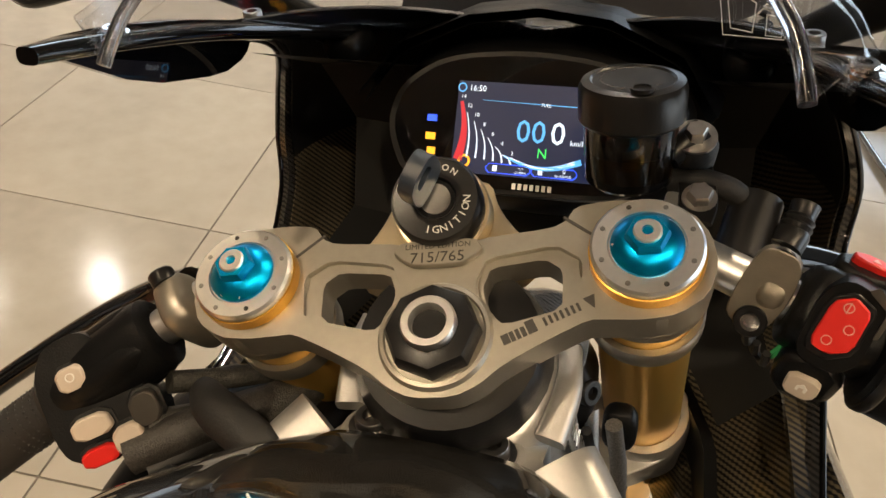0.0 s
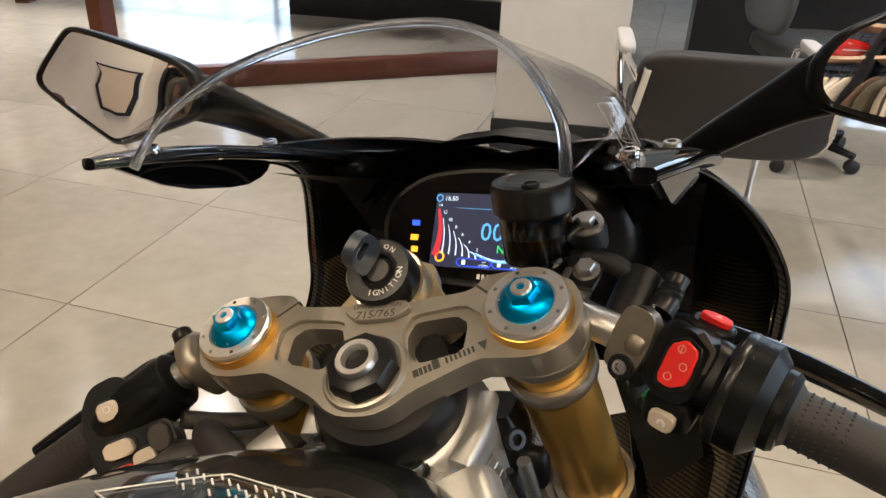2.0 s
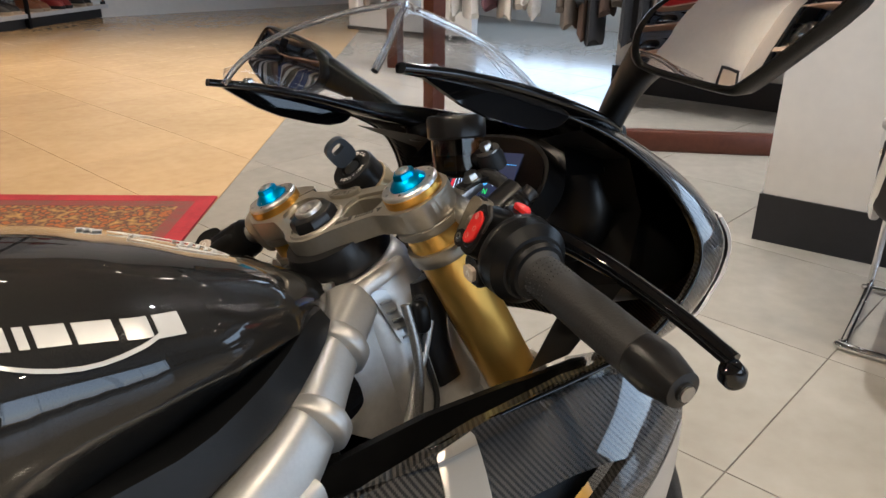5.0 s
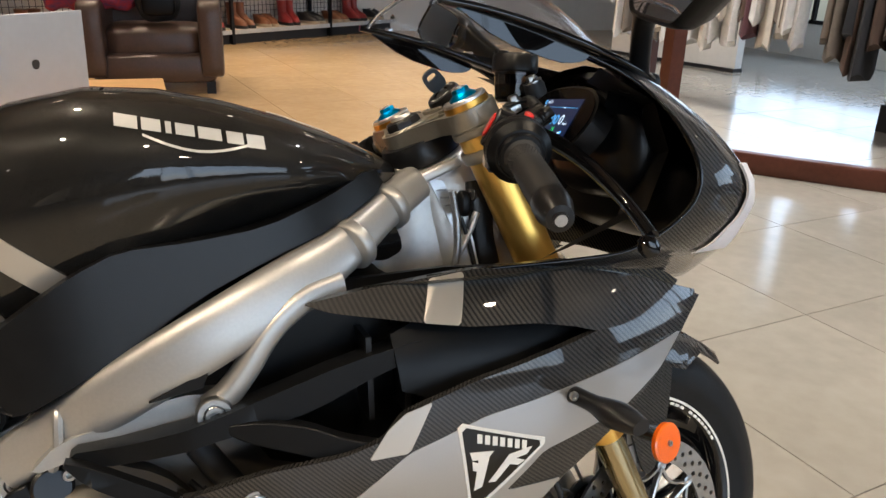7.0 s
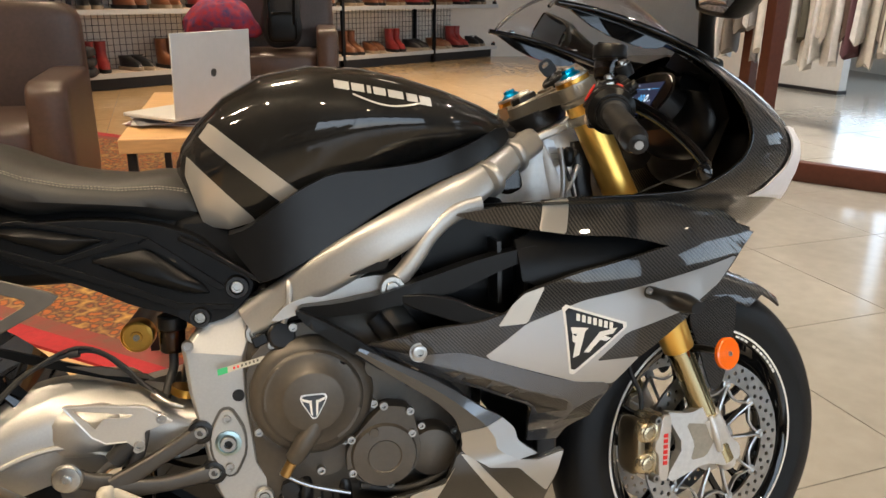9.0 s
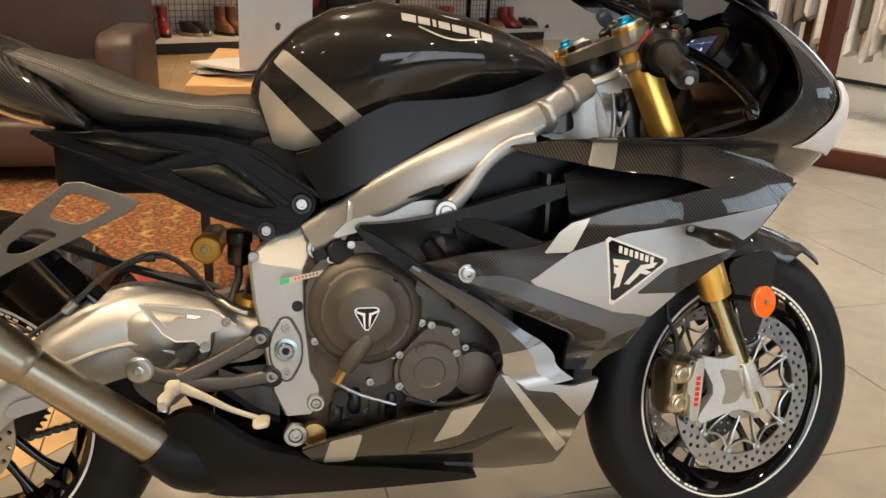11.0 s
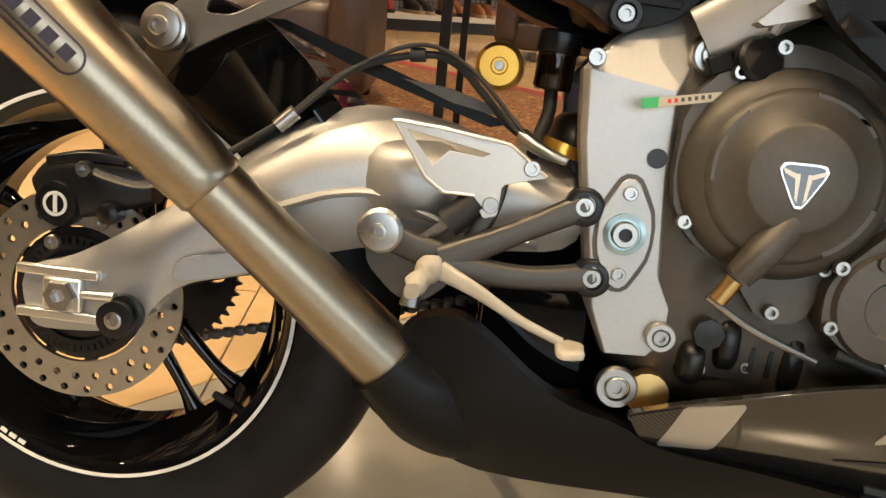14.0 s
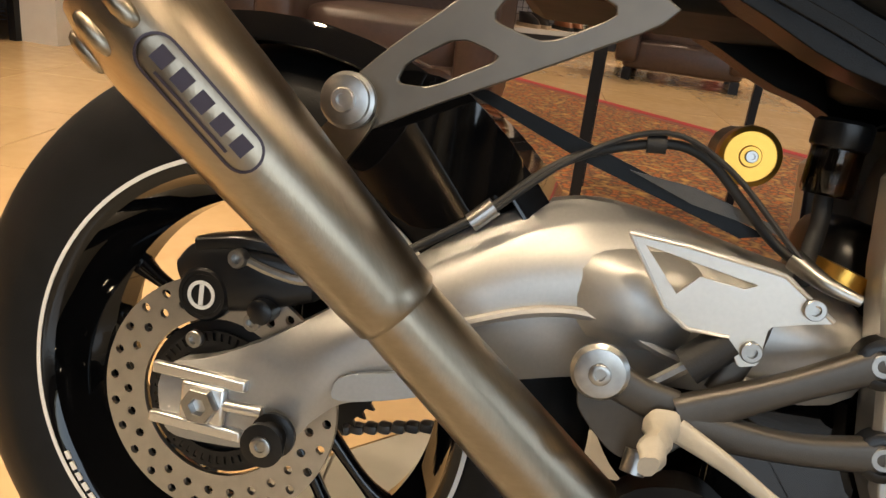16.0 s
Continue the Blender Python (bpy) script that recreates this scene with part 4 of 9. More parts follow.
def tank_side(x):
    """Shoulder height and half width of the tank at x, and its top and foot."""
    for a, b in zip(TANK, TANK[1:]):
        if a[0] <= x <= b[0]:
            t = (x - a[0]) / (b[0] - a[0])
            return [p + (q - p) * t for p, q in zip(a, b)]
    return TANK[-1] if x > 1 else TANK[0]


def tank_y(x, z):
    _, top, sh, wide, low, lw = tank_side(x)
    if z >= sh:
        s = min(1, ((z - sh) / max(1e-4, top - sh)) ** (1 / 0.8))
        return -wide * max(0.0, 1 - s * s) ** 0.31
    t = min(1, (sh - z) / max(1e-4, sh - low))
    return -(wide + (lw - wide) * t ** 0.9) * max(0.0, 1 - t * t) ** 0.125


def on_tank(lift):
    return lambda x, z: tank_y(x, z) - lift


def belt(name, outline, lift, material, parent, depth, label="", mirror=True, step=0.012, rounds=1):
    a = panel(outline, lambda x, z: depth(x, z) - lift, lift * 0.9, step, rounds, 0.06)
    b = mirrored(a)
    part(name, a, material, parent, label)
    if mirror:
        part(name, b, material, parent, label)
    else:
        b.free()


belt("silver_stripe", [(0.521, 0.893), (0.537, 0.914), (0.66, 0.81), (0.636, 0.793)], 0.0015, PALE_PAINT, fuel_tank, tank_y, "pale silver stripe")
belt("silver_stripe", [(0.497, 0.84), (0.502, 0.868), (0.595, 0.772), (0.553, 0.76), (0.52, 0.765)], 0.0015, PALE_PAINT, fuel_tank, tank_y, "pale silver stripe")


TANK_SILVER = surface("silver_lettering", (0.5, 0.49, 0.47), 0.35, 0.3)


# tank lettering, drawn as plain silver bars over a thin curved line
def stroke(x, z, w, h, skew=0.0):
    belt("lettering", [(x, z), (x + w, z - w * 0.2), (x + w + skew, z - h - w * 0.2), (x + skew, z - h)], 0.0012, TANK_SILVER, fuel_tank, tank_y, "silver lettering shape", step=0.006, rounds=0)


def tank_mark():
    for f0, f1, h in ((0.0, 0.15, 0.0118), (0.175, 0.3, 0.0112), (0.33, 0.368, 0.0108), (0.395, 0.52, 0.0106), (0.545, 0.7, 0.0108), (0.735, 0.85, 0.0112), (0.875, 1.0, 0.0125)):
        x = 0.711 + 0.136 * f0
        stroke(x, 0.9685 - (x - 0.712) * 0.21, 0.136 * (f1 - f0), h)
    for i in range(9):
        x = 0.735 + i * 0.0118
        z = 0.949 - 0.01 * math.sin(math.pi * i / 8) - (x - 0.735) * 0.16
        z2 = 0.949 - 0.01 * math.sin(math.pi * (i + 1) / 8) - (x + 0.0118 - 0.735) * 0.16
        belt("lettering", [(x, z), (x + 0.0118, z2), (x + 0.0118, z2 - 0.0024), (x, z - 0.0024)], 0.0012, TANK_SILVER, fuel_tank, tank_y, "silver lettering underline", step=0.006, rounds=0)


tank_mark()


def tank_top(x, y, lift=0.0008):
    _, top, sh, wide, low_, lw = tank_side(x)
    c = min(0.999, abs(y) / wide) ** (1 / 0.62)
    return V((x, y, sh + (top - sh) * math.sqrt(1 - c * c) ** 0.8 + lift))


def top_line(points, w=0.0005):
    pts = []
    for a, b in zip(points, points[1:]):
        n_ = max(2, int((V(b) - V(a)).length / 0.008))
        pts += [tank_top(*V(a).lerp(V(b), k / n_)) for k in range(n_)]
    pts.append(tank_top(*points[-1]))
    part("tank_print", tube(pts, w, 5, 0), HEADLINE, fuel_tank, "fine white warning print")


top_line([(0.945, 0.03), (0.938, -0.037), (0.895, -0.03), (0.872, 0.0), (0.9, 0.075), (0.945, 0.03)])
top_line([(0.94, -0.015), (0.925, -0.03), (0.905, -0.02), (0.91, 0.0), (0.928, 0.002)])
top_line([(0.882, 0.03), (0.872, 0.052), (0.9, 0.05), (0.882, 0.03)])
for r_ in range(3):
    for k in range(8):
        if (k + r_) % 5 == 4:
            continue
        y_ = 0.05 - 0.0085 * k
        top_line([(0.942 - 0.007 * r_ - 0.004 * (k % 2), y_), (0.9375 - 0.007 * r_ - 0.004 * (k % 2), y_ - 0.005)], 0.0007)
for k in range(3):
    top_line([(0.862 + 0.004 * k, 0.075 - 0.006 * k), (0.85 + 0.004 * k, 0.06 - 0.006 * k)], 0.0011)

# side panel under the tank
def infill_y(x, z):
    return -(0.172 - 1.6 * max(0, 0.68 - x) ** 2 - 2.2 * max(0, x - 0.82) ** 2 + 0.08 * (0.84 - z))


both("tank_side_panel", lambda: panel([(0.548, 0.756), (0.578, 0.712), (0.596, 0.69), (0.621, 0.698), (0.703, 0.743), (0.771, 0.786), (0.841, 0.817), (0.912, 0.84), (0.985, 0.876), (0.968, 0.9), (0.911, 0.874), (0.84, 0.85), (0.771, 0.842), (0.702, 0.839), (0.66, 0.82), (0.618, 0.793), (0.58, 0.765)], infill_y, 0.05, 0.015, 1), PANEL_BLACK, "matt black plastic side panel")

# ---- frame ----
PLASTIC_VOID = surface("black_void_plastic", (0.004, 0.004, 0.004), 0.6, spec=0.2)
both("frame_spar", lambda: bar([(0.575, -0.135, 0.628), (0.625, -0.15, 0.66), (0.70, -0.178, 0.708), (0.78, -0.192, 0.752), (0.86, -0.18, 0.79), (0.92, -0.15, 0.815), (0.975, -0.105, 0.843), (1.03, -0.06, 0.868)],
     [(0.035, 0.05), (0.04, 0.055), (0.042, 0.06), (0.042, 0.062), (0.04, 0.06), (0.04, 0.05), (0.042, 0.045), (0.05, 0.045)], 6, 3.2, 24), FRAME_SILVER, "silver painted aluminium frame spar", sharp=60)
both("frame_strut", lambda: bar([(0.91, -0.175, 0.785), (0.87, -0.19, 0.778), (0.835, -0.198, 0.752), (0.81, -0.2, 0.718), (0.79, -0.198, 0.693), (0.774, -0.196, 0.678)],
     [(0.03, 0.03), (0.03, 0.028), (0.028, 0.024), (0.026, 0.024), (0.026, 0.026), (0.026, 0.034)], 6, 3.0, 18), FRAME_SILVER, sharp=60)
both("frame_web", lambda: panel([(0.60, 0.632), (0.66, 0.648), (0.72, 0.668), (0.762, 0.664), (0.79, 0.69), (0.74, 0.694), (0.685, 0.675), (0.63, 0.662)], lambda x, z: -0.182 - 0.05 * (x - 0.6), 0.025, 0.03, 1), FRAME_SILVER)
# no opening is cut; a near-black sheet gives the pocket's shade
both("frame_pocket", lambda: panel([(0.716, 0.698), (0.774, 0.7245), (0.766, 0.706)], lambda x, z: -0.2095, 0.02, 0.05, 0), PLASTIC_VOID, "dark sheet standing in for the shaded pocket in the frame")
both("intake_duct", lambda: panel([(0.936, 0.808), (0.958, 0.826), (0.987, 0.84), (0.998, 0.818), (1.0, 0.8), (0.972, 0.79)], lambda x, z: -0.128 + 0.2 * (x - 0.94), 0.03, 0.02, 2), BLACK_GLOSS, "black intake duct through the frame", bevel=0.003)
for x, y, z in ((0.99, 0.098, 0.85), (0.935, 0.148, 0.82)):
    both("frame_collar", lambda: lathe([(0.026, -0.008), (0.0285, -0.005), (0.0285, 0.005), (0.026, 0.008)], 24, facing((x, -y, z), (0.82, 0.5, 0.4))), FRAME_SILVER, sharp=60)
both("weld_bead", lambda: tube([(0.622, -0.172, 0.632), (0.63, -0.178, 0.655), (0.633, -0.172, 0.687), (0.633, -0.15, 0.694)], 0.005, 8), FRAME_SILVER)
# steering head casting
AX = V((-math.sin(radians(23.5)), 0, math.cos(radians(23.5))))
HEAD = V((1.042, 0, 0.957))
FWD = V((math.cos(radians(23.5)), 0, math.sin(radians(23.5))))
rings_h = []
for w, f, rf, ry in ((-0.07, 0, 0.046, 0.046), (-0.074, 0, 0.05, 0.051), (-0.086, 0, 0.0545, 0.0555), (-0.105, -0.001, 0.057, 0.0585), (-0.14, -0.005, 0.061, 0.0625), (-0.19, -0.012, 0.069, 0.069), (-0.25, -0.02, 0.08, 0.077)):
    ring = []
    for k in range(40):
        c, n = math.cos(2 * math.pi * k / 40), math.sin(2 * math.pi * k / 40)
        ring.append(HEAD + AX * w + FWD * (f + rf * math.copysign(abs(c) ** 0.8, c)) + V((0, ry * math.copysign(abs(n) ** 0.8, n), 0)))
    rings_h.append(ring)
head = part("steering_head", loft(rings_h), CAST_SILVER, moto, "smooth cast aluminium steering head", sharp=60)
both("head_gusset", lambda: panel([(1.0, 0.88), (1.045, 0.872), (1.075, 0.83), (1.095, 0.775), (1.105, 0.735), (1.07, 0.715), (1.03, 0.735), (0.985, 0.772), (0.93, 0.8), (0.95, 0.835)], lambda x, z: -0.054 - 0.5 * max(0, 1.03 - x) - 0.1 * max(0, 0.83 - z), 0.045, 0.02, 2), CAST_SILVER)
for s in (1, -1):
    part("head_rib", bar([(1.044, s * 0.055, 0.874), (1.07, s * 0.06, 0.885), (1.094, s * 0.058, 0.893)], [(0.016, 0.013), (0.014, 0.013), (0.012, 0.012)], 4, 4), CAST_SILVER, head)
for y, z in ((-0.029, 0.862), (0.0345, 0.867)):
    part("head_lug", lathe([(0.019, -0.03), (0.0175, 0.004), (0.0175, 0.012), (0.0145, 0.014)], 20, facing((1.027, y, z), (0, 0, 1), (1, 0, 0))), CAST_SILVER, moto)
    part("head_bolt", bolt(0.009, 0.009, facing((1.027, y, z + 0.0145), (0.05, 0, 1), (1, 0, 0)), washer=0.0125), STEEL, moto, "zinc socket bolt")
part("head_sticker", panel([(1.052, 0.876), (1.072, 0.871), (1.096, 0.813), (1.079, 0.816)], lambda x, z: -0.0615 - 0.09 * (0.876 - z), 0.001, 0.02, 0), surface("type_plate", (0.5, 0.52, 0.54), 0.3, 0.6), moto, "silver type plate with unreadable print")
TYPE_PRINT = surface("faint_grey_print", (0.33, 0.345, 0.36), 0.35, 0.5)
for k in range(5):
    part("sticker_print", box(1.0685 + 0.0044 * k, -0.0643 - 0.001 * k, 0.86 - 0.0095 * k, 0.012, 0.0012, 0.002, pose(0, 0, 0)), TYPE_PRINT, moto)
part("head_bellows", tube([(0.986 + 0.0033 * k, -0.06, 0.842 + 0.005 * math.sin(k / 12 * math.pi) - 0.0003 * k) for k in range(13)], [0.0118 if k % 2 else 0.0096 for k in range(13)], 14, 1), surface("white_bellows", (0.62, 0.62, 0.62), 0.4), moto, "white corrugated breather hose")
brk_h = part("hose_bracket", bar([(1.118, -0.052, 0.868), (1.12, -0.055, 0.845), (1.122, -0.06, 0.8), (1.128, -0.066, 0.76)], [(0.026, 0.03), (0.034, 0.036), (0.022, 0.03), (0.018, 0.03)], 5, 4), SATIN_BLACK, moto, "black hose bracket beside the steering head")
part("bracket_screw", bolt(0.008, 0.006, facing((1.106, -0.066, 0.85), (-0.5, -0.8, 0.35))), SATIN_BLACK, brk_h)
part("braided_hose", tube([(1.112, -0.07, 0.83), (1.1, -0.073, 0.805), (1.078, -0.08, 0.772), (1.05, -0.085, 0.72)], 0.0045, 10), surface("steel_braid", (0.45, 0.44, 0.42), 0.4, 0.8, 0.5, 900, 0.4, 1500), moto, "steel-braided brake hose")
for k in range(3):
    part("wiring_loom", tube([(1.0, 0.175 - 0.01 * k, 0.85 - 0.01 * k), (1.03, 0.14, 0.855 - 0.012 * k), (1.08, 0.11, 0.83 - 0.02 * k), (1.12, 0.1, 0.78)], 0.0115 - 0.002 * k, 12), surface("braided_black_sleeve", (0.006, 0.006, 0.007), 0.5, 0, 0.9, 700, 0.6, 900, second=(0.05, 0.045, 0.04), mix_scale=600) if k == 0 else RUBBER, moto, "black braided wiring loom")
# added black tube: hides bright frame metal where the gap lies dark
part("wiring_loom", tube([(1.045, 0.15, 0.862), (1.022, 0.125, 0.877), (1.004, 0.09, 0.878), (0.994, 0.07, 0.86)], [0.009, 0.012, 0.012, 0.01], 14), RUBBER, moto, "black tube added to darken the gap behind the fork leg")
part("cockpit_floor", blob(1.02, 0.14, 0.78, 0.1, 0.07, 0.05, 4), MATT_BLACK, moto)
part("inner_duct", blob(1.075, 0, 0.6, 0.1, 0.125, 0.115, 4), MATT_BLACK, moto)
part("head_shroud", lathe([(0.05, 0), (0.053, 0.012), (0.047, 0.03)], 28, facing(HEAD - AX * 0.068, AX, (0, 1, 0))), SATIN_BLACK, moto, "black bearing cover")

# pivot plates
def pivot_y(x, z):
    lift = z - (0.592 - 0.16 * (x - 0.478))
    return -0.142 + 0.4 * max(0, lift) + 0.02 * max(0, 0.4 - z)


P_BACK = [(0.53, 0.336), (0.509, 0.38), (0.495, 0.466), (0.483, 0.53), (0.478, 0.592), (0.503, 0.622), (0.545, 0.648), (0.6, 0.668)]
P_FORE = [(0.572, 0.338), (0.599, 0.366), (0.574, 0.41), (0.567, 0.5), (0.566, 0.578), (0.578, 0.606), (0.598, 0.623), (0.625, 0.64)]
rows_p = [[V((a[0] + (b[0] - a[0]) * q, 0, a[1] + (b[1] - a[1]) * q)) for a, b in zip(P_BACK, P_FORE)] for q in (0, 0.06, 0.94, 1)]
rings_p = []
for k in range(len(P_BACK)):
    outer = [V((r[k].x, pivot_y(r[k].x, r[k].z) + (0.006 if q in (0, 3) else 0), r[k].z)) for q, r in enumerate(rows_p)]
    rings_p.append(outer + [p + V((0, 0.036, 0)) for p in outer[::-1]])
both("pivot_plate", lambda: loft(rings_p), FRAME_SILVER, "silver frame pivot plate", bevel=0.003, sharp=16)
HANG_DARK = surface("groove_shade_metal", (0.09, 0.085, 0.075), 0.5, 0.5)
part("pivot_flange", plate(soften([(0.006, 0.05), (0.014, 0.036), (0.024, 0.016), (0.024, -0.016), (0.014, -0.036), (0.006, -0.05), (-0.006, -0.05), (-0.014, -0.036), (-0.024, -0.016), (-0.024, 0.016), (-0.014, 0.036), (-0.006, 0.05)], 1, 0.25), 0.004, facing((0.533, -0.142, 0.45), SIDE)), FRAME_SILVER, moto, "bright pivot flange", bevel=0.001)
# dark plate showing round the flange: groove shade put in as colour
part("flange_groove", plate(soften([(0.008, 0.054), (0.017, 0.039), (0.027, 0.018), (0.027, -0.018), (0.017, -0.039), (0.008, -0.054), (-0.008, -0.054), (-0.017, -0.039), (-0.027, -0.018), (-0.027, 0.018), (-0.017, 0.039), (-0.008, 0.054)], 1, 0.25), 0.0016, facing((0.533, -0.1415, 0.45), SIDE)), HANG_DARK, moto)
part("pivot_nut", lathe([(0.012, 0), (0.012, 0.006), (0.0108, 0.008), (0.0062, 0.008), (0.006, -0.001), (0.0002, -0.001)], 24, facing((0.533, -0.146, 0.45), SIDE)), STEEL, moto)
part("pivot_ring", lathe([(0.019, 0), (0.019, 0.003), (0.0145, 0.004), (0.0145, 0.001)], 24, facing((0.533, -0.146, 0.45), SIDE)), surface("blue_zinc", (0.35, 0.45, 0.45), 0.3, 1.0), moto)
for z in (0.037, -0.037):
    part("flange_screw", bolt(0.0065, 0.005, facing((0.533, -0.146, 0.45 + z), SIDE)), STEEL, moto)
part("nut_bore", lathe([(0.006, 0.0), (0.006, 0.001), (0.0002, 0.001)], 16, facing((0.533, -0.1462, 0.45), SIDE)), SATIN_BLACK, moto)
part("plate_hole_plug", lathe([(0.009, 0), (0.009, 0.0015), (0.0002, 0.0015)], 16, facing((0.552, -0.1425, 0.52), SIDE)), SATIN_BLACK, moto)

# ---- engine ----
part("engine_block", blob(0.72, 0, 0.47, 0.2, 0.148, 0.19, 5, 28, 14), ENGINE_GREY, moto, "dark grey engine casing")
part("cylinder_head", box(0.86, 0, 0.6, 0.2, 0.26, 0.16, pose(0, 0, 0)), SATIN_BLACK, moto, bevel=0.02)
part("airbox", blob(0.8, 0, 0.72, 0.2, 0.13, 0.09, 4), MATT_BLACK, moto)
part("radiator", box(1.02, 0, 0.5, 0.04, 0.32, 0.3, pose(0, 0, 0)), SATIN_BLACK, moto, bevel=0.006)
part("sump", blob(0.68, 0, 0.31, 0.15, 0.11, 0.06, 4), SATIN_BLACK, moto)
before = set(bpy.data.objects)
clutch = part("clutch_cover", lathe([(0.09, 0), (0.09, 0.018), (0.0875, 0.026), (0.079, 0.034), (0.073, 0.036), (0.071, 0.0395), (0.066, 0.042), (0.057, 0.043), (0.053, 0.0465), (0.049, 0.0475), (0.045, 0.052), (0.0415, 0.0535), (0.0005, 0.0545)], 64, facing((0.653, -0.146, 0.526), SIDE)), ENGINE_GREY, moto, "round dark grey clutch cover")
part("cover_flange", panel([(0.56, 0.5), (0.562, 0.58), (0.61, 0.632), (0.66, 0.635), (0.715, 0.61), (0.75, 0.57), (0.752, 0.5), (0.72, 0.45), (0.7, 0.43), (0.69, 0.4), (0.655, 0.395), (0.62, 0.44), (0.58, 0.462)], lambda x, z: -0.162, 0.02, 0.05, 1), ENGINE_GREY, clutch)
def sector(r0, r1, a0, a1, n=14):
    """The outline of a piece of a ring."""
    return [(r1 * math.cos(a0 + (a1 - a0) * k / n), r1 * math.sin(a0 + (a1 - a0) * k / n)) for k in range(n + 1)] + [(r0 * math.cos(a1 + (a0 - a1) * k / n), r0 * math.sin(a1 + (a0 - a1) * k / n)) for k in range(n + 1)]


for a0, a1 in ((0.6, 1.5), (2.3, 3.3), (5.2, 6.0)):
    part("cover_pad", plate(sector(0.056, 0.0705, a0, a1), 0.0035, facing((0.653, -0.1845, 0.526), SIDE)), ENGINE_GREY, clutch, bevel=0.0016)
part("cover_neck", bar([(0.655, -0.185, 0.49), (0.635, -0.192, 0.462), (0.62, -0.19, 0.44)], [(0.03, 0.03), (0.028, 0.028), (0.024, 0.024)], 3, 2.4), ENGINE_GREY, clutch)
part("cable_nipple", tube([(0.618, -0.19, 0.437), (0.607, -0.188, 0.417)], 0.008, 10), BRASS, clutch, "brass cable nipple")
part("cover_arm", tube([(0.6, -0.182, 0.418), (0.64, -0.185, 0.395), (0.7, -0.18, 0.372)], 0.003, 8), STEEL, clutch)
EM = facing((0.653, -0.2, 0.521), SIDE) @ Matrix.Scale(0.78, 4)
part("emblem", plate(soften([(-0.03, 0.023), (0.03, 0.023), (0, -0.032)], 2, 0.15), 0.002, EM), ALU, clutch, "bright triangular emblem")
part("emblem_field", plate(soften([(-0.0265, 0.0208), (0.0265, 0.0208), (0, -0.0285)], 2, 0.15), 0.0008, EM @ Matrix.Translation((0, 0, 0.0022))), surface("blue_black_enamel", (0.01, 0.014, 0.022), 0.15, coat=1.0), clutch)
for s in (-1, 1):
    part("emblem_mark", plate([(s * 0.004, 0.012), (s * 0.009, 0.012), (s * 0.006, -0.014), (s * 0.003, -0.018)], 0.0006, EM @ Matrix.Translation((0, 0, 0.003))), HEADLINE, clutch)
    part("emblem_mark", plate([(s * 0.008, 0.012), (s * 0.022, 0.017), (s * 0.02, 0.012), (s * 0.009, 0.007)], 0.0006, EM @ Matrix.Translation((0, 0, 0.003))), HEADLINE, clutch)
for o in bpy.data.objects:
    if o not in before and o.type == "MESH":
        o.data.transform(Matrix.Translation((0.004, 0, -0.008)))
starter = part("starter_cover", plate(soften([(0.057, 0.0), (0.05, 0.036), (0.044, 0.062), (0.004, 0.07), (-0.02, 0.05), (-0.056, 0.01), (-0.056, -0.03), (-0.03, -0.05), (0.0, -0.06), (0.03, -0.05), (0.05, -0.03)], 2, 0.2), 0.04, facing((0.757, -0.14, 0.425), SIDE)), ENGINE_GREY, moto, "dark grey engine side cover", bevel=0.007)
part("cover_boss", lathe([(0.05, 0), (0.047, 0.006), (0.026, 0.008), (0.024, 0.006), (0.0005, 0.006)], 32, facing((0.757, -0.18, 0.418), SIDE)), ENGINE_GREY, starter)
part("cover_stud", lathe([(0.008, 0), (0.007, 0.004), (0.0005, 0.004)], 14, facing((0.742, -0.186, 0.457), SIDE)), ENGINE_GREY, starter)
part("pump_cover", lathe([(0.042, 0), (0.042, 0.03), (0.036, 0.042), (0.02, 0.046), (0.0005, 0.047)], 32, facing((0.832, -0.134, 0.41), SIDE)), ENGINE_GREY, moto, "small round pump cover")
for x, z in [(0.631, 0.628), (0.732, 0.58), (0.742, 0.501), (0.697, 0.449), (0.66, 0.406), (0.574, 0.476), (0.6, 0.605)]:
    part("cover_bolt", bolt(0.0065, 0.008, facing((x + 0.004, -0.163, z - 0.006), SIDE)), STEEL, clutch)
for x, z in [(0.759, 0.495), (0.798, 0.483), (0.8, 0.448), (0.79, 0.414), (0.764, 0.372), (0.709, 0.396), (0.709, 0.448)]:
    part("cover_bolt", bolt(0.0065, 0.007, facing((x, -0.178, z), SIDE)), STEEL, starter)
for x, z in [(0.817, 0.452), (0.868, 0.438), (0.808, 0.39)]:
    part("pump_bolt", bolt(0.006, 0.008, facing((x, -0.163, z), SIDE)), STEEL, moto)
part("fairing_tab", plate([(0.733, 0.546), (0.737, 0.567), (0.762, 0.555), (0.753, 0.532)], 0.003, Matrix(((1, 0, 0, 0), (0, 0, -1, -0.172), (0, 1, 0, 0), (0, 0, 0, 1)))), HANG_DARK, moto)
part("filler_cap", lathe([(0.02, 0), (0.02, 0.01), (0.017, 0.013), (0.0005, 0.013)], 20, facing((0.617, -0.158, 0.608), (0.2, -1, 0.3))), SATIN_BLACK, moto)
TAG = facing((0.53, -0.168, 0.561), (0.05, -1, 0.15))
part("warning_tag", plate([(0, 0.0), (0.063, 0.0135), (0.063, 0.021), (0, 0.0085)], 0.001, TAG), surface("tag_paper", (0.42, 0.39, 0.31), 0.6), moto, "paper tag with a green end")
part("tag_end", plate([(-0.003, -0.0005), (0.011, 0.0022), (0.011, 0.0112), (-0.003, 0.0085)], 0.0014, TAG), GREEN, moto)
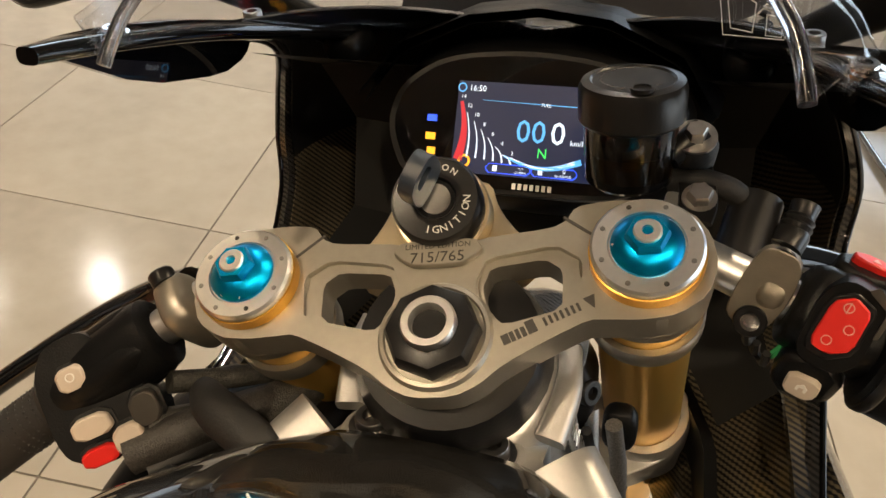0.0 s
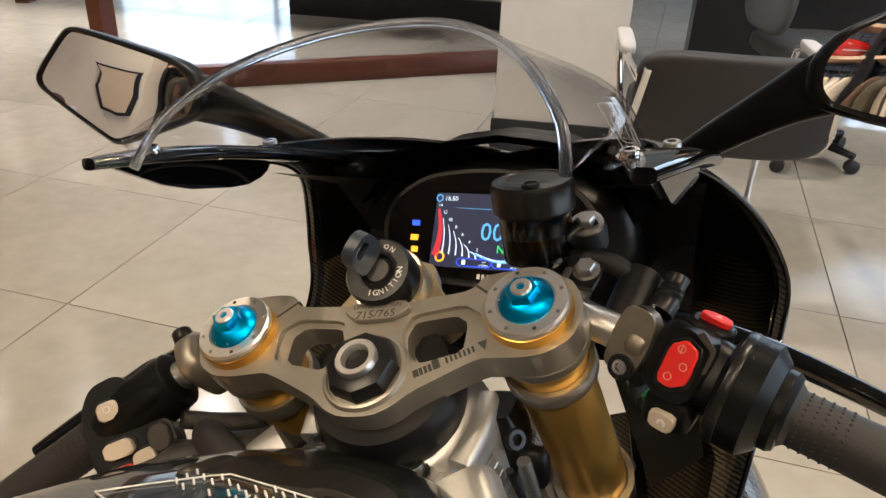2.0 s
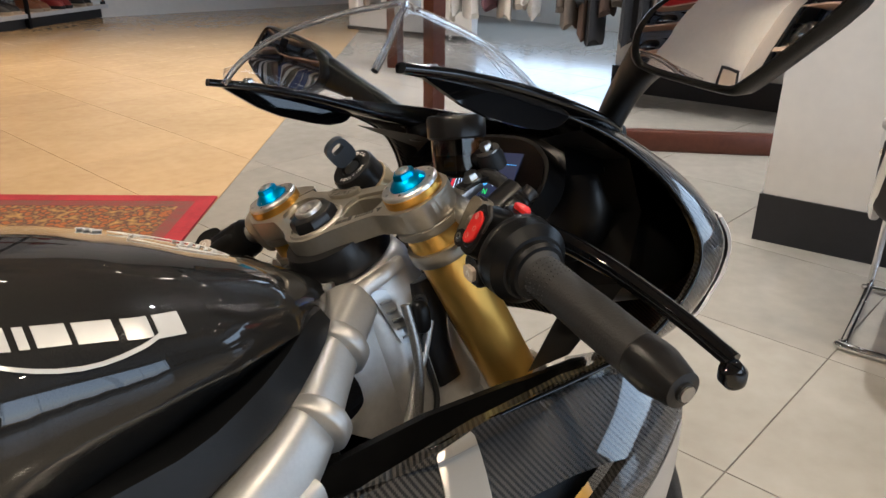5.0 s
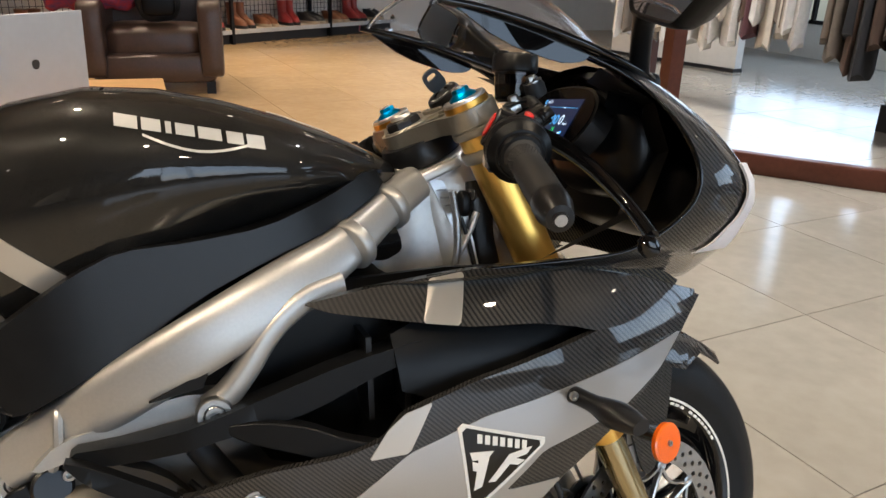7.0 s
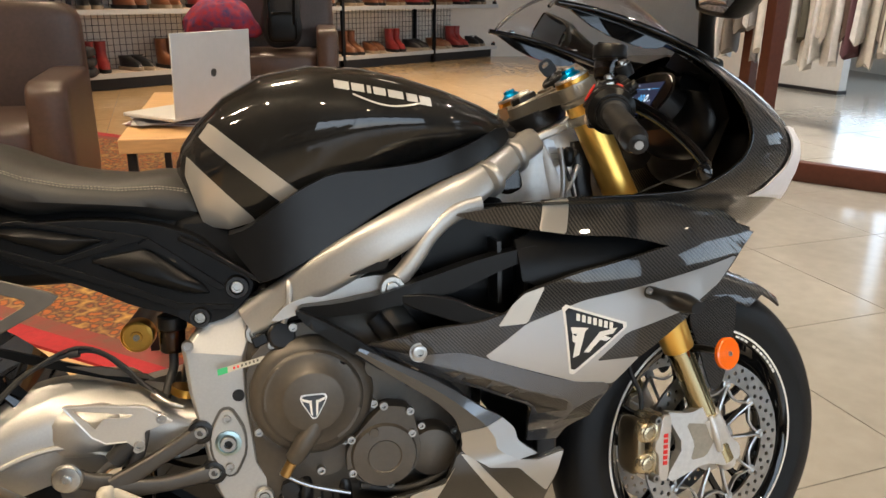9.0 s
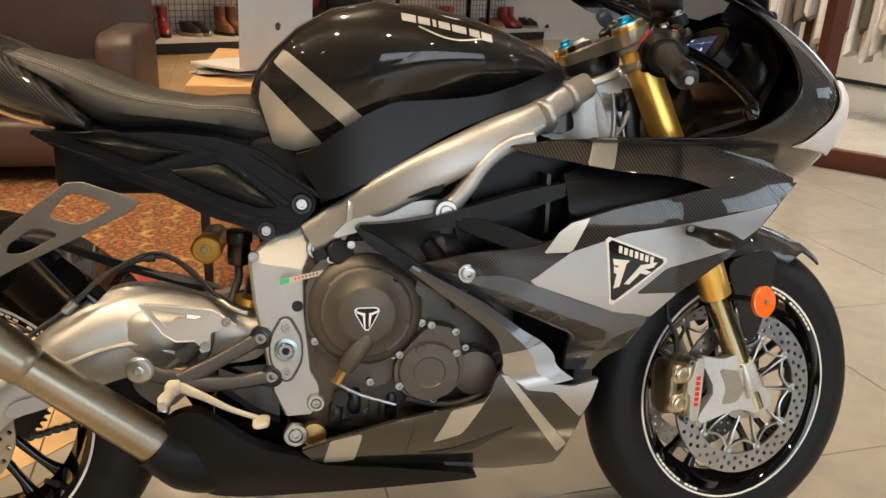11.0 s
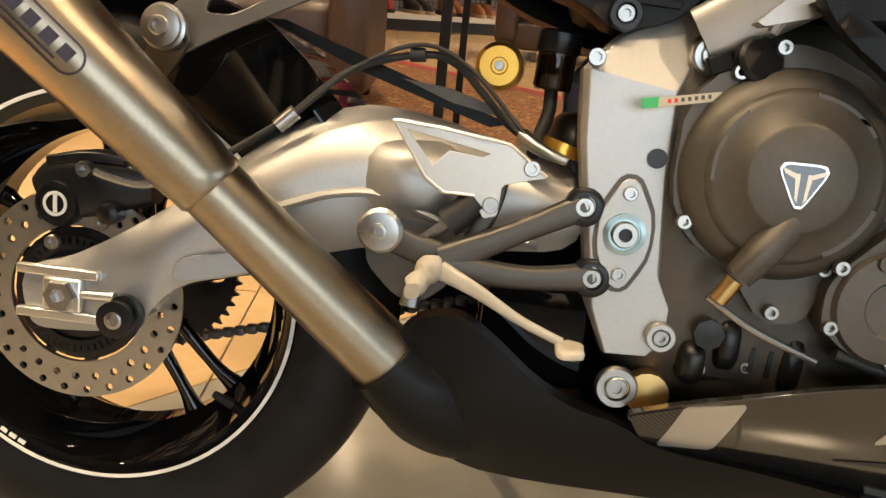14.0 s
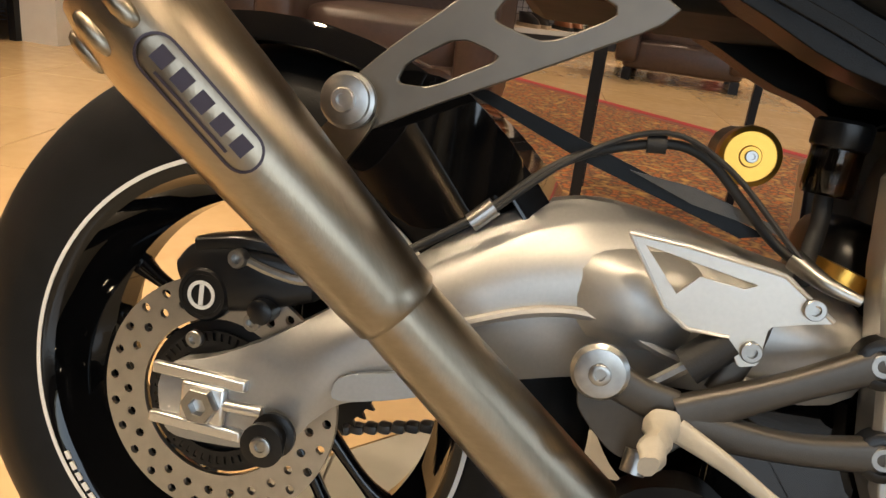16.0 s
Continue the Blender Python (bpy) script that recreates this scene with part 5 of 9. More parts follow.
for k in range(7):
    part("tag_print", box(0.02 + 0.0055 * k, 0.0085 + 0.0012 * k, 0.0012, 0.0028, 0.0035, 0.0006, TAG), RED if k < 2 else ENGINE_GREY, moto)
part("tag_clip", box(0.07, 0.021, 0, 0.022, 0.016, 0.008, TAG @ Matrix.Rotation(0.35, 4, "Z")), MATT_BLACK, moto, bevel=0.002)
for x, y, z, w in [(0.7, -0.13, 0.35, 0.03), (0.64, -0.135, 0.36, 0.025), (0.61, -0.14, 0.34, 0.02)]:
    part("sump_rib", blob(x, y, z, 0.012, 0.02, w, 3), SATIN_BLACK, moto)
part("coolant_hose", tube([(0.755, -0.145, 0.62), (0.8, -0.165, 0.56), (0.86, -0.165, 0.5), (0.9, -0.15, 0.46)], 0.014, 14), RUBBER, moto, "black rubber coolant hose")
part("hose_clip", lathe([(0.0155, -0.005), (0.0165, 0.0), (0.0155, 0.005)], 20, facing((0.812, -0.1668, 0.549), (0.65, -0.05, -0.76))), STEEL, moto)
lowc = part("lower_cover", panel([(0.592, 0.405), (0.655, 0.4), (0.712, 0.362), (0.708, 0.335), (0.605, 0.318), (0.586, 0.35)], lambda x, z: -0.138, 0.04, 0.03, 1), SATIN_BLACK, moto, "black ribbed lower engine cover", bevel=0.004)
for x, z in ((0.606, 0.39), (0.65, 0.385), (0.694, 0.352), (0.62, 0.333), (0.66, 0.34)):
    part("cover_screw", bolt(0.0055, 0.006, facing((x, -0.138, z), SIDE)), STEEL, lowc)
for k in range(4):
    part("cover_fin", box(0.632 + 0.016 * k, -0.141, 0.362 - 0.004 * k, 0.004, 0.008, 0.034, pose(0, 0, 0)), SATIN_BLACK, lowc)
for k in range(5):
    part("engine_wire", tube([(0.745 + 0.012 * k, -0.155, 0.585 - 0.01 * k), (0.775 + 0.014 * k, -0.172, 0.555 - 0.012 * k), (0.8 + 0.02 * k, -0.16, 0.515 - 0.008 * k)], 0.003, 6), RUBBER, moto)
part("drain_plug", lathe([(0.014, 0), (0.014, 0.012), (0.0005, 0.013)], 8, facing((0.617, -0.152, 0.372), SIDE)), SATIN_BLACK, moto)
part("engine_hose", tube([(0.72, -0.175, 0.372), (0.79, -0.175, 0.358), (0.85, -0.17, 0.375), (0.885, -0.16, 0.42)], 0.006, 10), RUBBER, moto)


def big_bolt(x, y, z, r=0.017, cup=STEEL, name="frame_bolt"):
    m = facing((x, y, z), SIDE)
    b = part(name, lathe([(r, 0), (r, 0.006), (r * 0.9, 0.009), (r * 0.62, 0.009), (r * 0.58, 0.003), (0.0005, 0.003)], 24, m), cup, moto)
    part("bolt_head", bolt(r * 0.52, 0.006, m @ Matrix.Translation((0, 0, 0.003))), STEEL, b)


big_bolt(0.774, -0.208, 0.678, 0.018)
big_bolt(0.583, -0.14, 0.612, 0.016, STEEL)
big_bolt(0.561, -0.138, 0.681, 0.017, SATIN_BLACK)
big_bolt(0.507, -0.135, 0.64, 0.015, SATIN_BLACK)
big_bolt(0.546, -0.145, 0.308, 0.02)
big_bolt(0.579, -0.143, 0.36, 0.014, FRAME_SILVER)
part("bung", lathe([(0.02, 0), (0.02, 0.02), (0.0005, 0.022)], 16, facing((0.575, -0.13, 0.305), SIDE)), BRASS, moto)

# ---- seat, tail, seat frame ----
SEAT = [(0.13, 0.915, 0.1, 0.9), (0.17, 0.905, 0.112, 0.872), (0.21, 0.896, 0.118, 0.84), (0.25, 0.884, 0.12, 0.803), (0.29, 0.867, 0.12, 0.788), (0.34, 0.852, 0.12, 0.792), (0.41, 0.843, 0.118, 0.787), (0.46, 0.847, 0.112, 0.77), (0.492, 0.842, 0.104, 0.764), (0.518, 0.822, 0.094, 0.773), (0.536, 0.803, 0.084, 0.788)]
rings = []
for x, top, w, low in SEAT:
    rings.append([V((x, w * math.copysign(abs(math.cos(a)) ** 0.45, math.cos(a)), (top + low) / 2 + (top - low) / 2 * math.copysign(abs(math.sin(a)) ** 0.7, math.sin(a)) - (0.012 * abs(math.cos(a)) if math.sin(a) > 0 else 0))) for a in (2 * math.pi * k / 28 for k in range(28))])
rows = list(zip(*rings))
fine = [spline([r[i] for r in rings], 4) for i in range(28)]
seat = part("seat", loft([[fine[i][j] for i in range(28)] for j in range(len(fine[0]))]), SEAT_SKIN, moto, "grey-black stitched rider seat", sharp=70)


def seat_line(k):
    for s in (-1, 1):
        for i in range(70):
            def at(t):
                x = 0.16 + 0.34 * t
                for a, b in zip(SEAT, SEAT[1:]):
                    if a[0] <= x <= b[0]:
                        q = (x - a[0]) / (b[0] - a[0])
                        top, w, low = [m + (n - m) * q for m, n in zip(a[1:], b[1:])]
                        break
                c = 0.93 - 0.0 * k
                sn = math.sin(math.acos(c ** (1 / 0.45)))
                return V((x, s * w * c + s * 0.002 * k, (top + low) / 2 + (top - low) / 2 * sn ** 0.7 - 0.012 * c ** 2.2 + 0.0006 + 0.0035 * k))
            yield [at(i / 70), at((i + 0.6) / 70)]


bm = join(*[tube(seg, 0.0006, 5) for k in (0, 1) for seg in seat_line(k)])
part("stitching", bm, THREAD, seat, "pale double stitching")["kind"] = "stuff"
TAIL = [(-0.23, 0.985, 0.03, 0.95), (-0.15, 0.985, 0.06, 0.925), (-0.05, 0.972, 0.085, 0.88), (0.05, 0.945, 0.105, 0.835), (0.13, 0.92, 0.118, 0.8), (0.19, 0.875, 0.124, 0.787), (0.25, 0.81, 0.126, 0.782)]
rings = []
for x, top, w, low in TAIL:
    rings.append([V((x, w * math.copysign(abs(math.cos(a)) ** 0.6, math.cos(a)), (top + low) / 2 + (top - low) / 2 * math.copysign(abs(math.sin(a)) ** 0.75, math.sin(a)))) for a in (2 * math.pi * k / 28 for k in range(28))])
tail = part("tail_unit", loft([[p[j] for p in [spline([r[i] for r in rings], 4) for i in range(28)]] for j in range(4 * (len(TAIL) - 1) + 1)]), CARBON, moto, "lacquered carbon tail unit", sharp=60)


# added black filler, closes the see-through gap below seat and tank
part("seat_base", join(box(0.37, 0, 0.745, 0.36, 0.19, 0.11, pose(0, 0, 0)), box(0.53, 0, 0.72, 0.12, 0.2, 0.14, pose(0, 0, 0))), PLASTIC_VOID, moto, "black filler body under the seat", bevel=0.02)


def sub_y(x, z):
    return -(0.128 + 0.12 * max(0, 0.35 - x) * 0 + 0.03 * (x - 0.3) - 0.25 * max(0, 0.30 - x) ** 2)


both("subframe_cover", lambda: panel([(0.16, 0.79), (0.25, 0.783), (0.37, 0.787), (0.45, 0.778), (0.508, 0.758), (0.545, 0.722), (0.585, 0.688), (0.58, 0.668), (0.548, 0.636), (0.5, 0.625), (0.47, 0.646), (0.422, 0.66), (0.365, 0.69), (0.287, 0.722), (0.219, 0.755)], sub_y, 0.05, 0.02, 1), MATT_BLACK, "matt black sculpted seat frame cover", bevel=0.003)


def bulge(outline, lift):
    """A crisp pyramid-like swelling on the cover."""
    cx, cz = sum(p[0] for p in outline) / len(outline), sum(p[1] for p in outline) / len(outline)
    ring_ = soften(outline, 1, 0.08)
    rows_ = []
    for k, h in ((1.0, -0.004), (1.0, 0.001), (0.94, 0.004), (0.5, lift * 0.8), (0.22, lift), (0.02, lift)):
        rows_.append([V((cx + (p[0] - cx) * k, 0, cz + (p[1] - cz) * k)) for p in ring_])
        for v in rows_[-1]:
            v.y = sub_y(v.x, v.z) - h
    return loft(rows_)


both("cover_bulge", lambda: bulge([(0.23, 0.779), (0.288, 0.78), (0.392, 0.758), (0.333, 0.738)], 0.013), MATT_BLACK, sharp=34)
both("cover_bulge", lambda: bulge([(0.364, 0.73), (0.442, 0.744), (0.513, 0.69), (0.524, 0.674), (0.496, 0.674), (0.44, 0.693)], 0.013), MATT_BLACK, sharp=34)
both("cover_ridge", lambda: panel([(0.222, 0.784), (0.281, 0.79), (0.415, 0.766), (0.447, 0.758), (0.386, 0.741), (0.328, 0.727), (0.322, 0.731), (0.405, 0.757), (0.283, 0.7845)], lambda x, z: sub_y(x, z) - 0.005, 0.006, 0.03, 0), MATT_BLACK, bevel=0.0018)
both("cover_ridge", lambda: panel([(0.432, 0.75), (0.447, 0.757), (0.47, 0.74), (0.545, 0.682), (0.536, 0.677), (0.463, 0.732)], lambda x, z: sub_y(x, z) - 0.005, 0.006, 0.03, 0), MATT_BLACK, bevel=0.0018)
both("cover_rim", lambda: panel([(0.195, 0.772), (0.276, 0.745), (0.344, 0.72), (0.422, 0.688), (0.48, 0.662), (0.555, 0.655), (0.553, 0.648), (0.478, 0.652), (0.42, 0.678), (0.342, 0.71), (0.274, 0.735)], lambda x, z: sub_y(x, z) - 0.003, 0.005, 0.03, 0), MATT_BLACK, bevel=0.0018)
both("panel_rail", lambda: panel([(0.49, 0.761), (0.526, 0.741), (0.594, 0.696), (0.617, 0.706), (0.618, 0.7), (0.594, 0.688), (0.522, 0.734), (0.486, 0.756)], lambda x, z: -0.158 - 0.1 * (x - 0.5), 0.012, 0.03, 0), MATT_BLACK, bevel=0.0018)

# ---- rear wheel, swing arm, exhaust ----
def shift_new(known, by):
    """Moves the meshes built since the set of known objects was taken."""
    for o in bpy.data.objects:
        if o not in known and o.type == "MESH":
            o.data.transform(Matrix.Translation(by))


def wheel(name, centre, tyre_r, section, rim_w, spokes, turn=None, label=""):
    """A cast wheel with its tyre: a part with the tyre, rim, stripes, spokes and hub under it. Built round the y axis."""
    m = turn or Matrix.Translation(centre)
    round_y = m @ Matrix.Rotation(math.pi / 2, 4, "X")
    flange = 0.2135
    half = section / 2
    # tyre
    prof = []
    for k in range(25):
        a = math.pi * k / 24
        w = -half * math.cos(a)
        h = math.sin(a) ** 0.62
        prof.append((flange - 0.006 + (tyre_r - flange + 0.006) * h, w * (0.9 + 0.1 * math.sin(a)) if k not in (0, 24) else math.copysign(rim_w / 2 - 0.006, w)))
    prof.append((flange - 0.012, rim_w / 2 * 0.9))
    prof.append((flange - 0.012, -rim_w / 2 * 0.9))
    whole = part(name, lathe(prof, 96, round_y, closed=True), TYRE, moto, label, sharp=50)
    # rim
    rw = rim_w / 2
    rim = [(flange, -rw), (flange + 0.002, -rw + 0.004), (flange - 0.003, -rw + 0.012), (flange - 0.012, -rw + 0.018), (0.186, -rw * 0.35), (0.186, rw * 0.35), (flange - 0.012, rw - 0.018), (flange - 0.003, rw - 0.012), (flange + 0.002, rw - 0.004), (flange, rw), (flange - 0.006, rw), (flange - 0.014, rw - 0.006), (0.193, rw * 0.55), (0.172, rw * 0.2), (0.172, -rw * 0.2), (0.193, -rw * 0.55), (flange - 0.014, -rw + 0.006), (flange - 0.006, -rw)]
    part("rim", lathe(rim, 96, round_y, closed=True), BLACK_GLOSS, whole, "glossy black cast rim")
    for s in (-1, 1):
        part("rim_stripe", lathe([(flange - 0.0035, s * (rw + 0.0008)), (flange + 0.0005, s * (rw + 0.0008)), (flange + 0.0005, s * (rw - 0.001)), (flange - 0.0035, s * (rw - 0.001))], 96, round_y, closed=True), HEADLINE, whole, "thin white rim stripe")
        # printed words on the rim edge, as plain bars
        for base in (2.13, 5.27):
            for i in range(11):
                if i == 7:
                    continue
                a = base + i * 0.058
                part("rim_lettering", box(0, 0.206, s * (rw - 0.001), 0.0085, 0.006, 0.0018, round_y @ Matrix.Rotation(a, 4, "Z")), HEADLINE, whole, "white lettering bar")
    part("hub", lathe([(0.028, -0.075), (0.04, -0.06), (0.034, -0.03), (0.04, 0), (0.034, 0.03), (0.04, 0.06), (0.028, 0.075)], 32, round_y), BLACK_GLOSS, whole)
    for k in range(spokes):
        a = 2 * math.pi * k / spokes + 0.35
        for s in (-1, 1):
            b = a + s * 0.17
            c0, c1 = a + s * 0.5, b
            def at(ang, r, y):
                return V((r * math.cos(ang), y, r * math.sin(ang)))
            bm = bar([at(c0, 0.034, 0), at(a + s * 0.22, 0.085, -0.004), at(b, 0.145, -0.003), at(b + s * 0.01, 0.188, 0)], [(0.03, 0.02), (0.016, 0.016), (0.014, 0.014), (0.022, 0.03)], 5, 2.6, 12)
            part("spoke", move(bm, m), BLACK_GLOSS, whole, sharp=60)
    va = -0.75
    p = V((0.19 * math.cos(va), -0.03, 0.19 * math.sin(va)))
    q = V((0.165 * math.cos(va), -0.045, 0.165 * math.sin(va)))
    part("valve", tube([m @ p, m @ q], [0.006, 0.0045], 10), RUBBER, whole)
    return whole


def drilled_disc(name, m, outer, inner, holes, thick, material, parent, label):
    """A flat ring with drilled holes, its face along z."""
    cut = []
    for r, n, off in holes:
        for k in range(n):
            a = 2 * math.pi * k / n + off
            cut.append(circle(r * math.cos(a), r * math.sin(a), 0.0042, 8))
    cut.append(circle(0, 0, inner, 64)[::-1])
    return part(name, plate(circle(0, 0, outer, 96), thick, m, cut), material, parent, label)


rear = wheel("rear_wheel", (0.008, 0, 0.315), 0.314, 0.182, 0.15, 5, label="rear wheel, glossy black rim and wide slick-shouldered tyre")
rear_at = facing((0, -0.098, 0.315), SIDE)
rear_disc = drilled_disc("brake_disc", rear_at, 0.11, 0.072, [(0.102, 26, 0), (0.088, 26, 0.12)], 0.005, DISC, moto, "drilled steel rear brake disc")
tone = part("sensor_ring", plate(circle(0, 0, 0.062, 60), 0.002, facing((0, -0.104, 0.315), SIDE), [[(r * math.cos(a), r * math.sin(a)) for r, a in ((0.053, b - 0.025), (0.06, b - 0.025), (0.06, b + 0.025), (0.053, b + 0.025))] for b in (2 * math.pi * k / 48 for k in range(48))] + [circle(0, 0, 0.048, 40)[::-1]]), SATIN_BLACK, moto, "slotted black sensor ring")
part("disc_carrier", lathe([(0.07, 0), (0.07, 0.003), (0.03, 0.01), (0.0005, 0.01)], 32, facing((0, -0.095, 0.315), SIDE)), SATIN_BLACK, moto)
# sprocket and chain on the far side
teeth = []
for k in range(46):
    a = 2 * math.pi * k / 46
    teeth += [(0.104 * math.cos(a - 0.04), 0.104 * math.sin(a - 0.04)), (0.112 * math.cos(a), 0.112 * math.sin(a)), (0.104 * math.cos(a + 0.03), 0.104 * math.sin(a + 0.03))]
part("sprocket", plate(teeth, 0.006, facing((0, 0.083, 0.315), SIDE), [circle(0.075 * math.cos(a), 0.075 * math.sin(a), 0.018, 14) for a in (2 * math.pi * k / 5 for k in range(5))]), SATIN_BLACK, moto, "black toothed sprocket")
links = []
for i in range(30):
    x = 0.0 + i * 0.0155
    links.append(blob(x, 0.088, 0.207 + 0.0 * i + i * 0.0042, 0.0085, 0.009, 0.0062, 3.5, 8, 6))
    links.append(blob(x, 0.088, 0.425 + i * 0.0004, 0.0085, 0.009, 0.0062, 3.5, 8, 6))
part("chain", join(*links), surface("chain_steel", (0.12, 0.12, 0.125), 0.35, 0.9), moto, "dark steel drive chain")["kind"] = "stuff"


# swing arm
def arm_y(x, z):
    return -(0.132 - 0.03 * min(1, max(0, (x - 0.1) / 0.25)) + 0.006 * min(1, max(0, (x - 0.3) / 0.15)))


ARM = [(-0.045, 0.345), (0.0, 0.358), (0.05, 0.386), (0.113, 0.432), (0.162, 0.478), (0.202, 0.508), (0.241, 0.53), (0.285, 0.541), (0.34, 0.535), (0.4, 0.52), (0.5, 0.5), (0.5, 0.42), (0.4, 0.41), (0.31, 0.405), (0.234, 0.385), (0.178, 0.36), (0.118, 0.346), (0.095, 0.325), (0.08, 0.302), (0.04, 0.288), (-0.02, 0.284), (-0.035, 0.29)]
TOPS, FEET = ARM[:11], sorted(ARM[11:])


def along_edge(edge, x):
    for a, b in zip(edge, edge[1:]):
        if x <= b[0]:
            return a[1] + (b[1] - a[1]) * max(0, x - a[0]) / (b[0] - a[0])
    return edge[-1][1]


def arm_round(x, z):
    """The arm's flank: full below, rolling inward to its top edge."""
    hi, lo = along_edge(TOPS, x), along_edge(FEET, x)
    q = 2 * (z - lo) / max(0.01, hi - lo) - 1
    return arm_y(x, z) + (0.04 * max(0, q) ** 2.2 if q > 0 else 0.012 * q * q) * min(1, max(0.25, (x - 0.02) / 0.12))


swing = part("swing_arm", panel(ARM, arm_round, 0.04, 0.011, 2), FRAME_SILVER, moto, "silver cast swing arm", bevel=0.004, sharp=50)
part("swing_arm_rib", panel([(0.11, 0.348), (0.17, 0.362), (0.235, 0.388), (0.235, 0.4), (0.17, 0.385), (0.115, 0.374)], lambda x, z: arm_y(x, z) - 0.003, 0.006, 0.02, 2), FRAME_SILVER, swing, bevel=0.002)
part("swing_arm_step", tube([(0.2, arm_y(0.2, 0) - 0.003, 0.43), (0.26, arm_y(0.26, 0) - 0.003, 0.452), (0.31, arm_y(0.31, 0) - 0.003, 0.455), (0.37, arm_y(0.37, 0) - 0.003, 0.435), (0.46, arm_y(0.46, 0) - 0.003, 0.425)], 0.0045, 8), FRAME_SILVER, swing)
part("far_arm", mirrored(panel([(-0.04, 0.34), (0.06, 0.36), (0.2, 0.42), (0.34, 0.47), (0.5, 0.5), (0.5, 0.43), (0.34, 0.4), (0.2, 0.36), (0.06, 0.3), (-0.03, 0.29)], lambda x, z: -0.14, 0.04, 0.03, 2)), FRAME_SILVER, swing)
part("arm_bridge", blob(0.33, 0, 0.47, 0.07, 0.12, 0.05, 3), FRAME_SILVER, swing)
for z in (0.346, 0.302):
    part("axle_slot_lip", box(-0.002, -0.1345, z, 0.085, 0.008, 0.01, pose(0, 0, 0)), ALU, swing, bevel=0.002)
part("axle_block", box(0.004, -0.136, 0.324, 0.04, 0.008, 0.034, pose(0, 0, 0)), ALU, swing, bevel=0.003)
part("axle_nut", lathe([(0.0165, 0), (0.0165, 0.007), (0.015, 0.009), (0.008, 0.009), (0.0075, 0.001), (0.0005, 0.001)], 6, facing((0.004, -0.138, 0.324), SIDE)), STEEL, swing)
part("adjuster", tube([(0.022, -0.135, 0.326), (0.056, -0.135, 0.327)], 0.005, 10), ALU, swing)
bob = part("stand_bobbin", lathe([(0.019, 0), (0.019, 0.004), (0.013, 0.006), (0.013, 0.018), (0.018, 0.02), (0.018, 0.025), (0.011, 0.026)], 24, facing((0.07, -0.138, 0.313), SIDE)), SATIN_BLACK, moto, "black paddock stand bobbin")
part("bobbin_screw", bolt(0.0085, 0.003, facing((0.07, -0.163, 0.313), SIDE)), STEEL, bob)
# rear caliper
before = set(bpy.data.objects)
cal = part("rear_caliper", bar([(-0.038, -0.108, 0.412), (-0.015, -0.11, 0.424), (0.025, -0.11, 0.43), (0.072, -0.108, 0.434)], [(0.045, 0.05), (0.05, 0.066), (0.048, 0.06), (0.034, 0.036)], 5, 3.6, 20), SATIN_BLACK, moto, "black rear brake caliper", sharp=60)
part("caliper_bridge", bar([(-0.03, -0.112, 0.449), (0.01, -0.114, 0.458), (0.045, -0.112, 0.457)], [(0.04, 0.014), (0.04, 0.014), (0.034, 0.012)], 4, 4), SATIN_BLACK, cal)
part("caliper_lug", lathe([(0.011, 0), (0.011, 0.03), (0.008, 0.032), (0.0005, 0.032)], 16, facing((0.036, -0.11, 0.405), SIDE)), SATIN_BLACK, cal)
part("caliper_piston", lathe([(0.024, 0), (0.024, 0.012), (0.021, 0.018), (0.018, 0.018), (0.0175, 0.017), (0.0005, 0.017)], 28, facing((-0.018, -0.12, 0.409), SIDE)), SATIN_BLACK, cal)
for r in (0.0125,):
    part("caliper_mark", lathe([(r, 0), (r, 0.001), (r - 0.003, 0.001), (r - 0.003, 0)], 24, facing((-0.018, -0.1375, 0.409), SIDE), closed=True), HEADLINE, cal, "white ring mark")
part("caliper_mark", box(-0.018, -0.1378, 0.409, 0.004, 0.001, 0.018, pose(0, 0, 0)), HEADLINE, cal, "white ring mark")
part("caliper_arm", bar([(-0.03, -0.1, 0.375), (-0.02, -0.105, 0.345), (0.02, -0.115, 0.335)], [(0.02, 0.03), (0.02, 0.025), (0.02, 0.02)], 4, 3), SATIN_BLACK, cal)
part("banjo", bolt(0.008, 0.01, facing((0.013, -0.135, 0.447), SIDE)), STEEL, cal)
part("brake_pipe", tube([(0.013, -0.135, 0.447), (0.04, -0.135, 0.44), (0.07, -0.13, 0.437), (0.1, -0.11, 0.45)], 0.004, 8), STEEL, cal)
for x, z in ((0.03, 0.395), (-0.02, 0.37)):
    part("caliper_screw", bolt(0.0075, 0.006, facing((x, -0.135, z), SIDE)), STEEL, cal)

shift_new(before, (0.002, 0.018, 0.001))

# exhaust, its lower end in a black collar
EX = [V((0.36, -0.12, 0.275)), V((0.335, -0.138, 0.297)), V((0.17, -0.198, 0.457)), V((-0.024, -0.252, 0.641))]
low_dir, up_dir = (EX[2] - EX[1]).normalized(), (EX[3] - EX[2]).normalized()
up_len = (EX[3] - EX[2]).length
silencer = part("silencer", lathe([(0.0295, -0.004), (0.0325, 0.0), (0.0325, 0.012), (0.0335, 0.02), (0.042, up_len * 0.66), (0.0432, up_len * 0.8), (0.041, up_len * 0.94), (0.036, up_len), (0.031, up_len), (0.028, up_len * 0.9), (0.0005, up_len * 0.9)], 48, facing(EX[2], up_dir)), TITAN, moto, "brushed titanium conical silencer")
part("link_pipe", lathe([(0.0375, -0.03), (0.035, 0), (0.032, (EX[2] - EX[1]).length * 0.5), (0.0295, (EX[2] - EX[1]).length)], 40, facing(EX[1], low_dir)), TITAN, silencer)
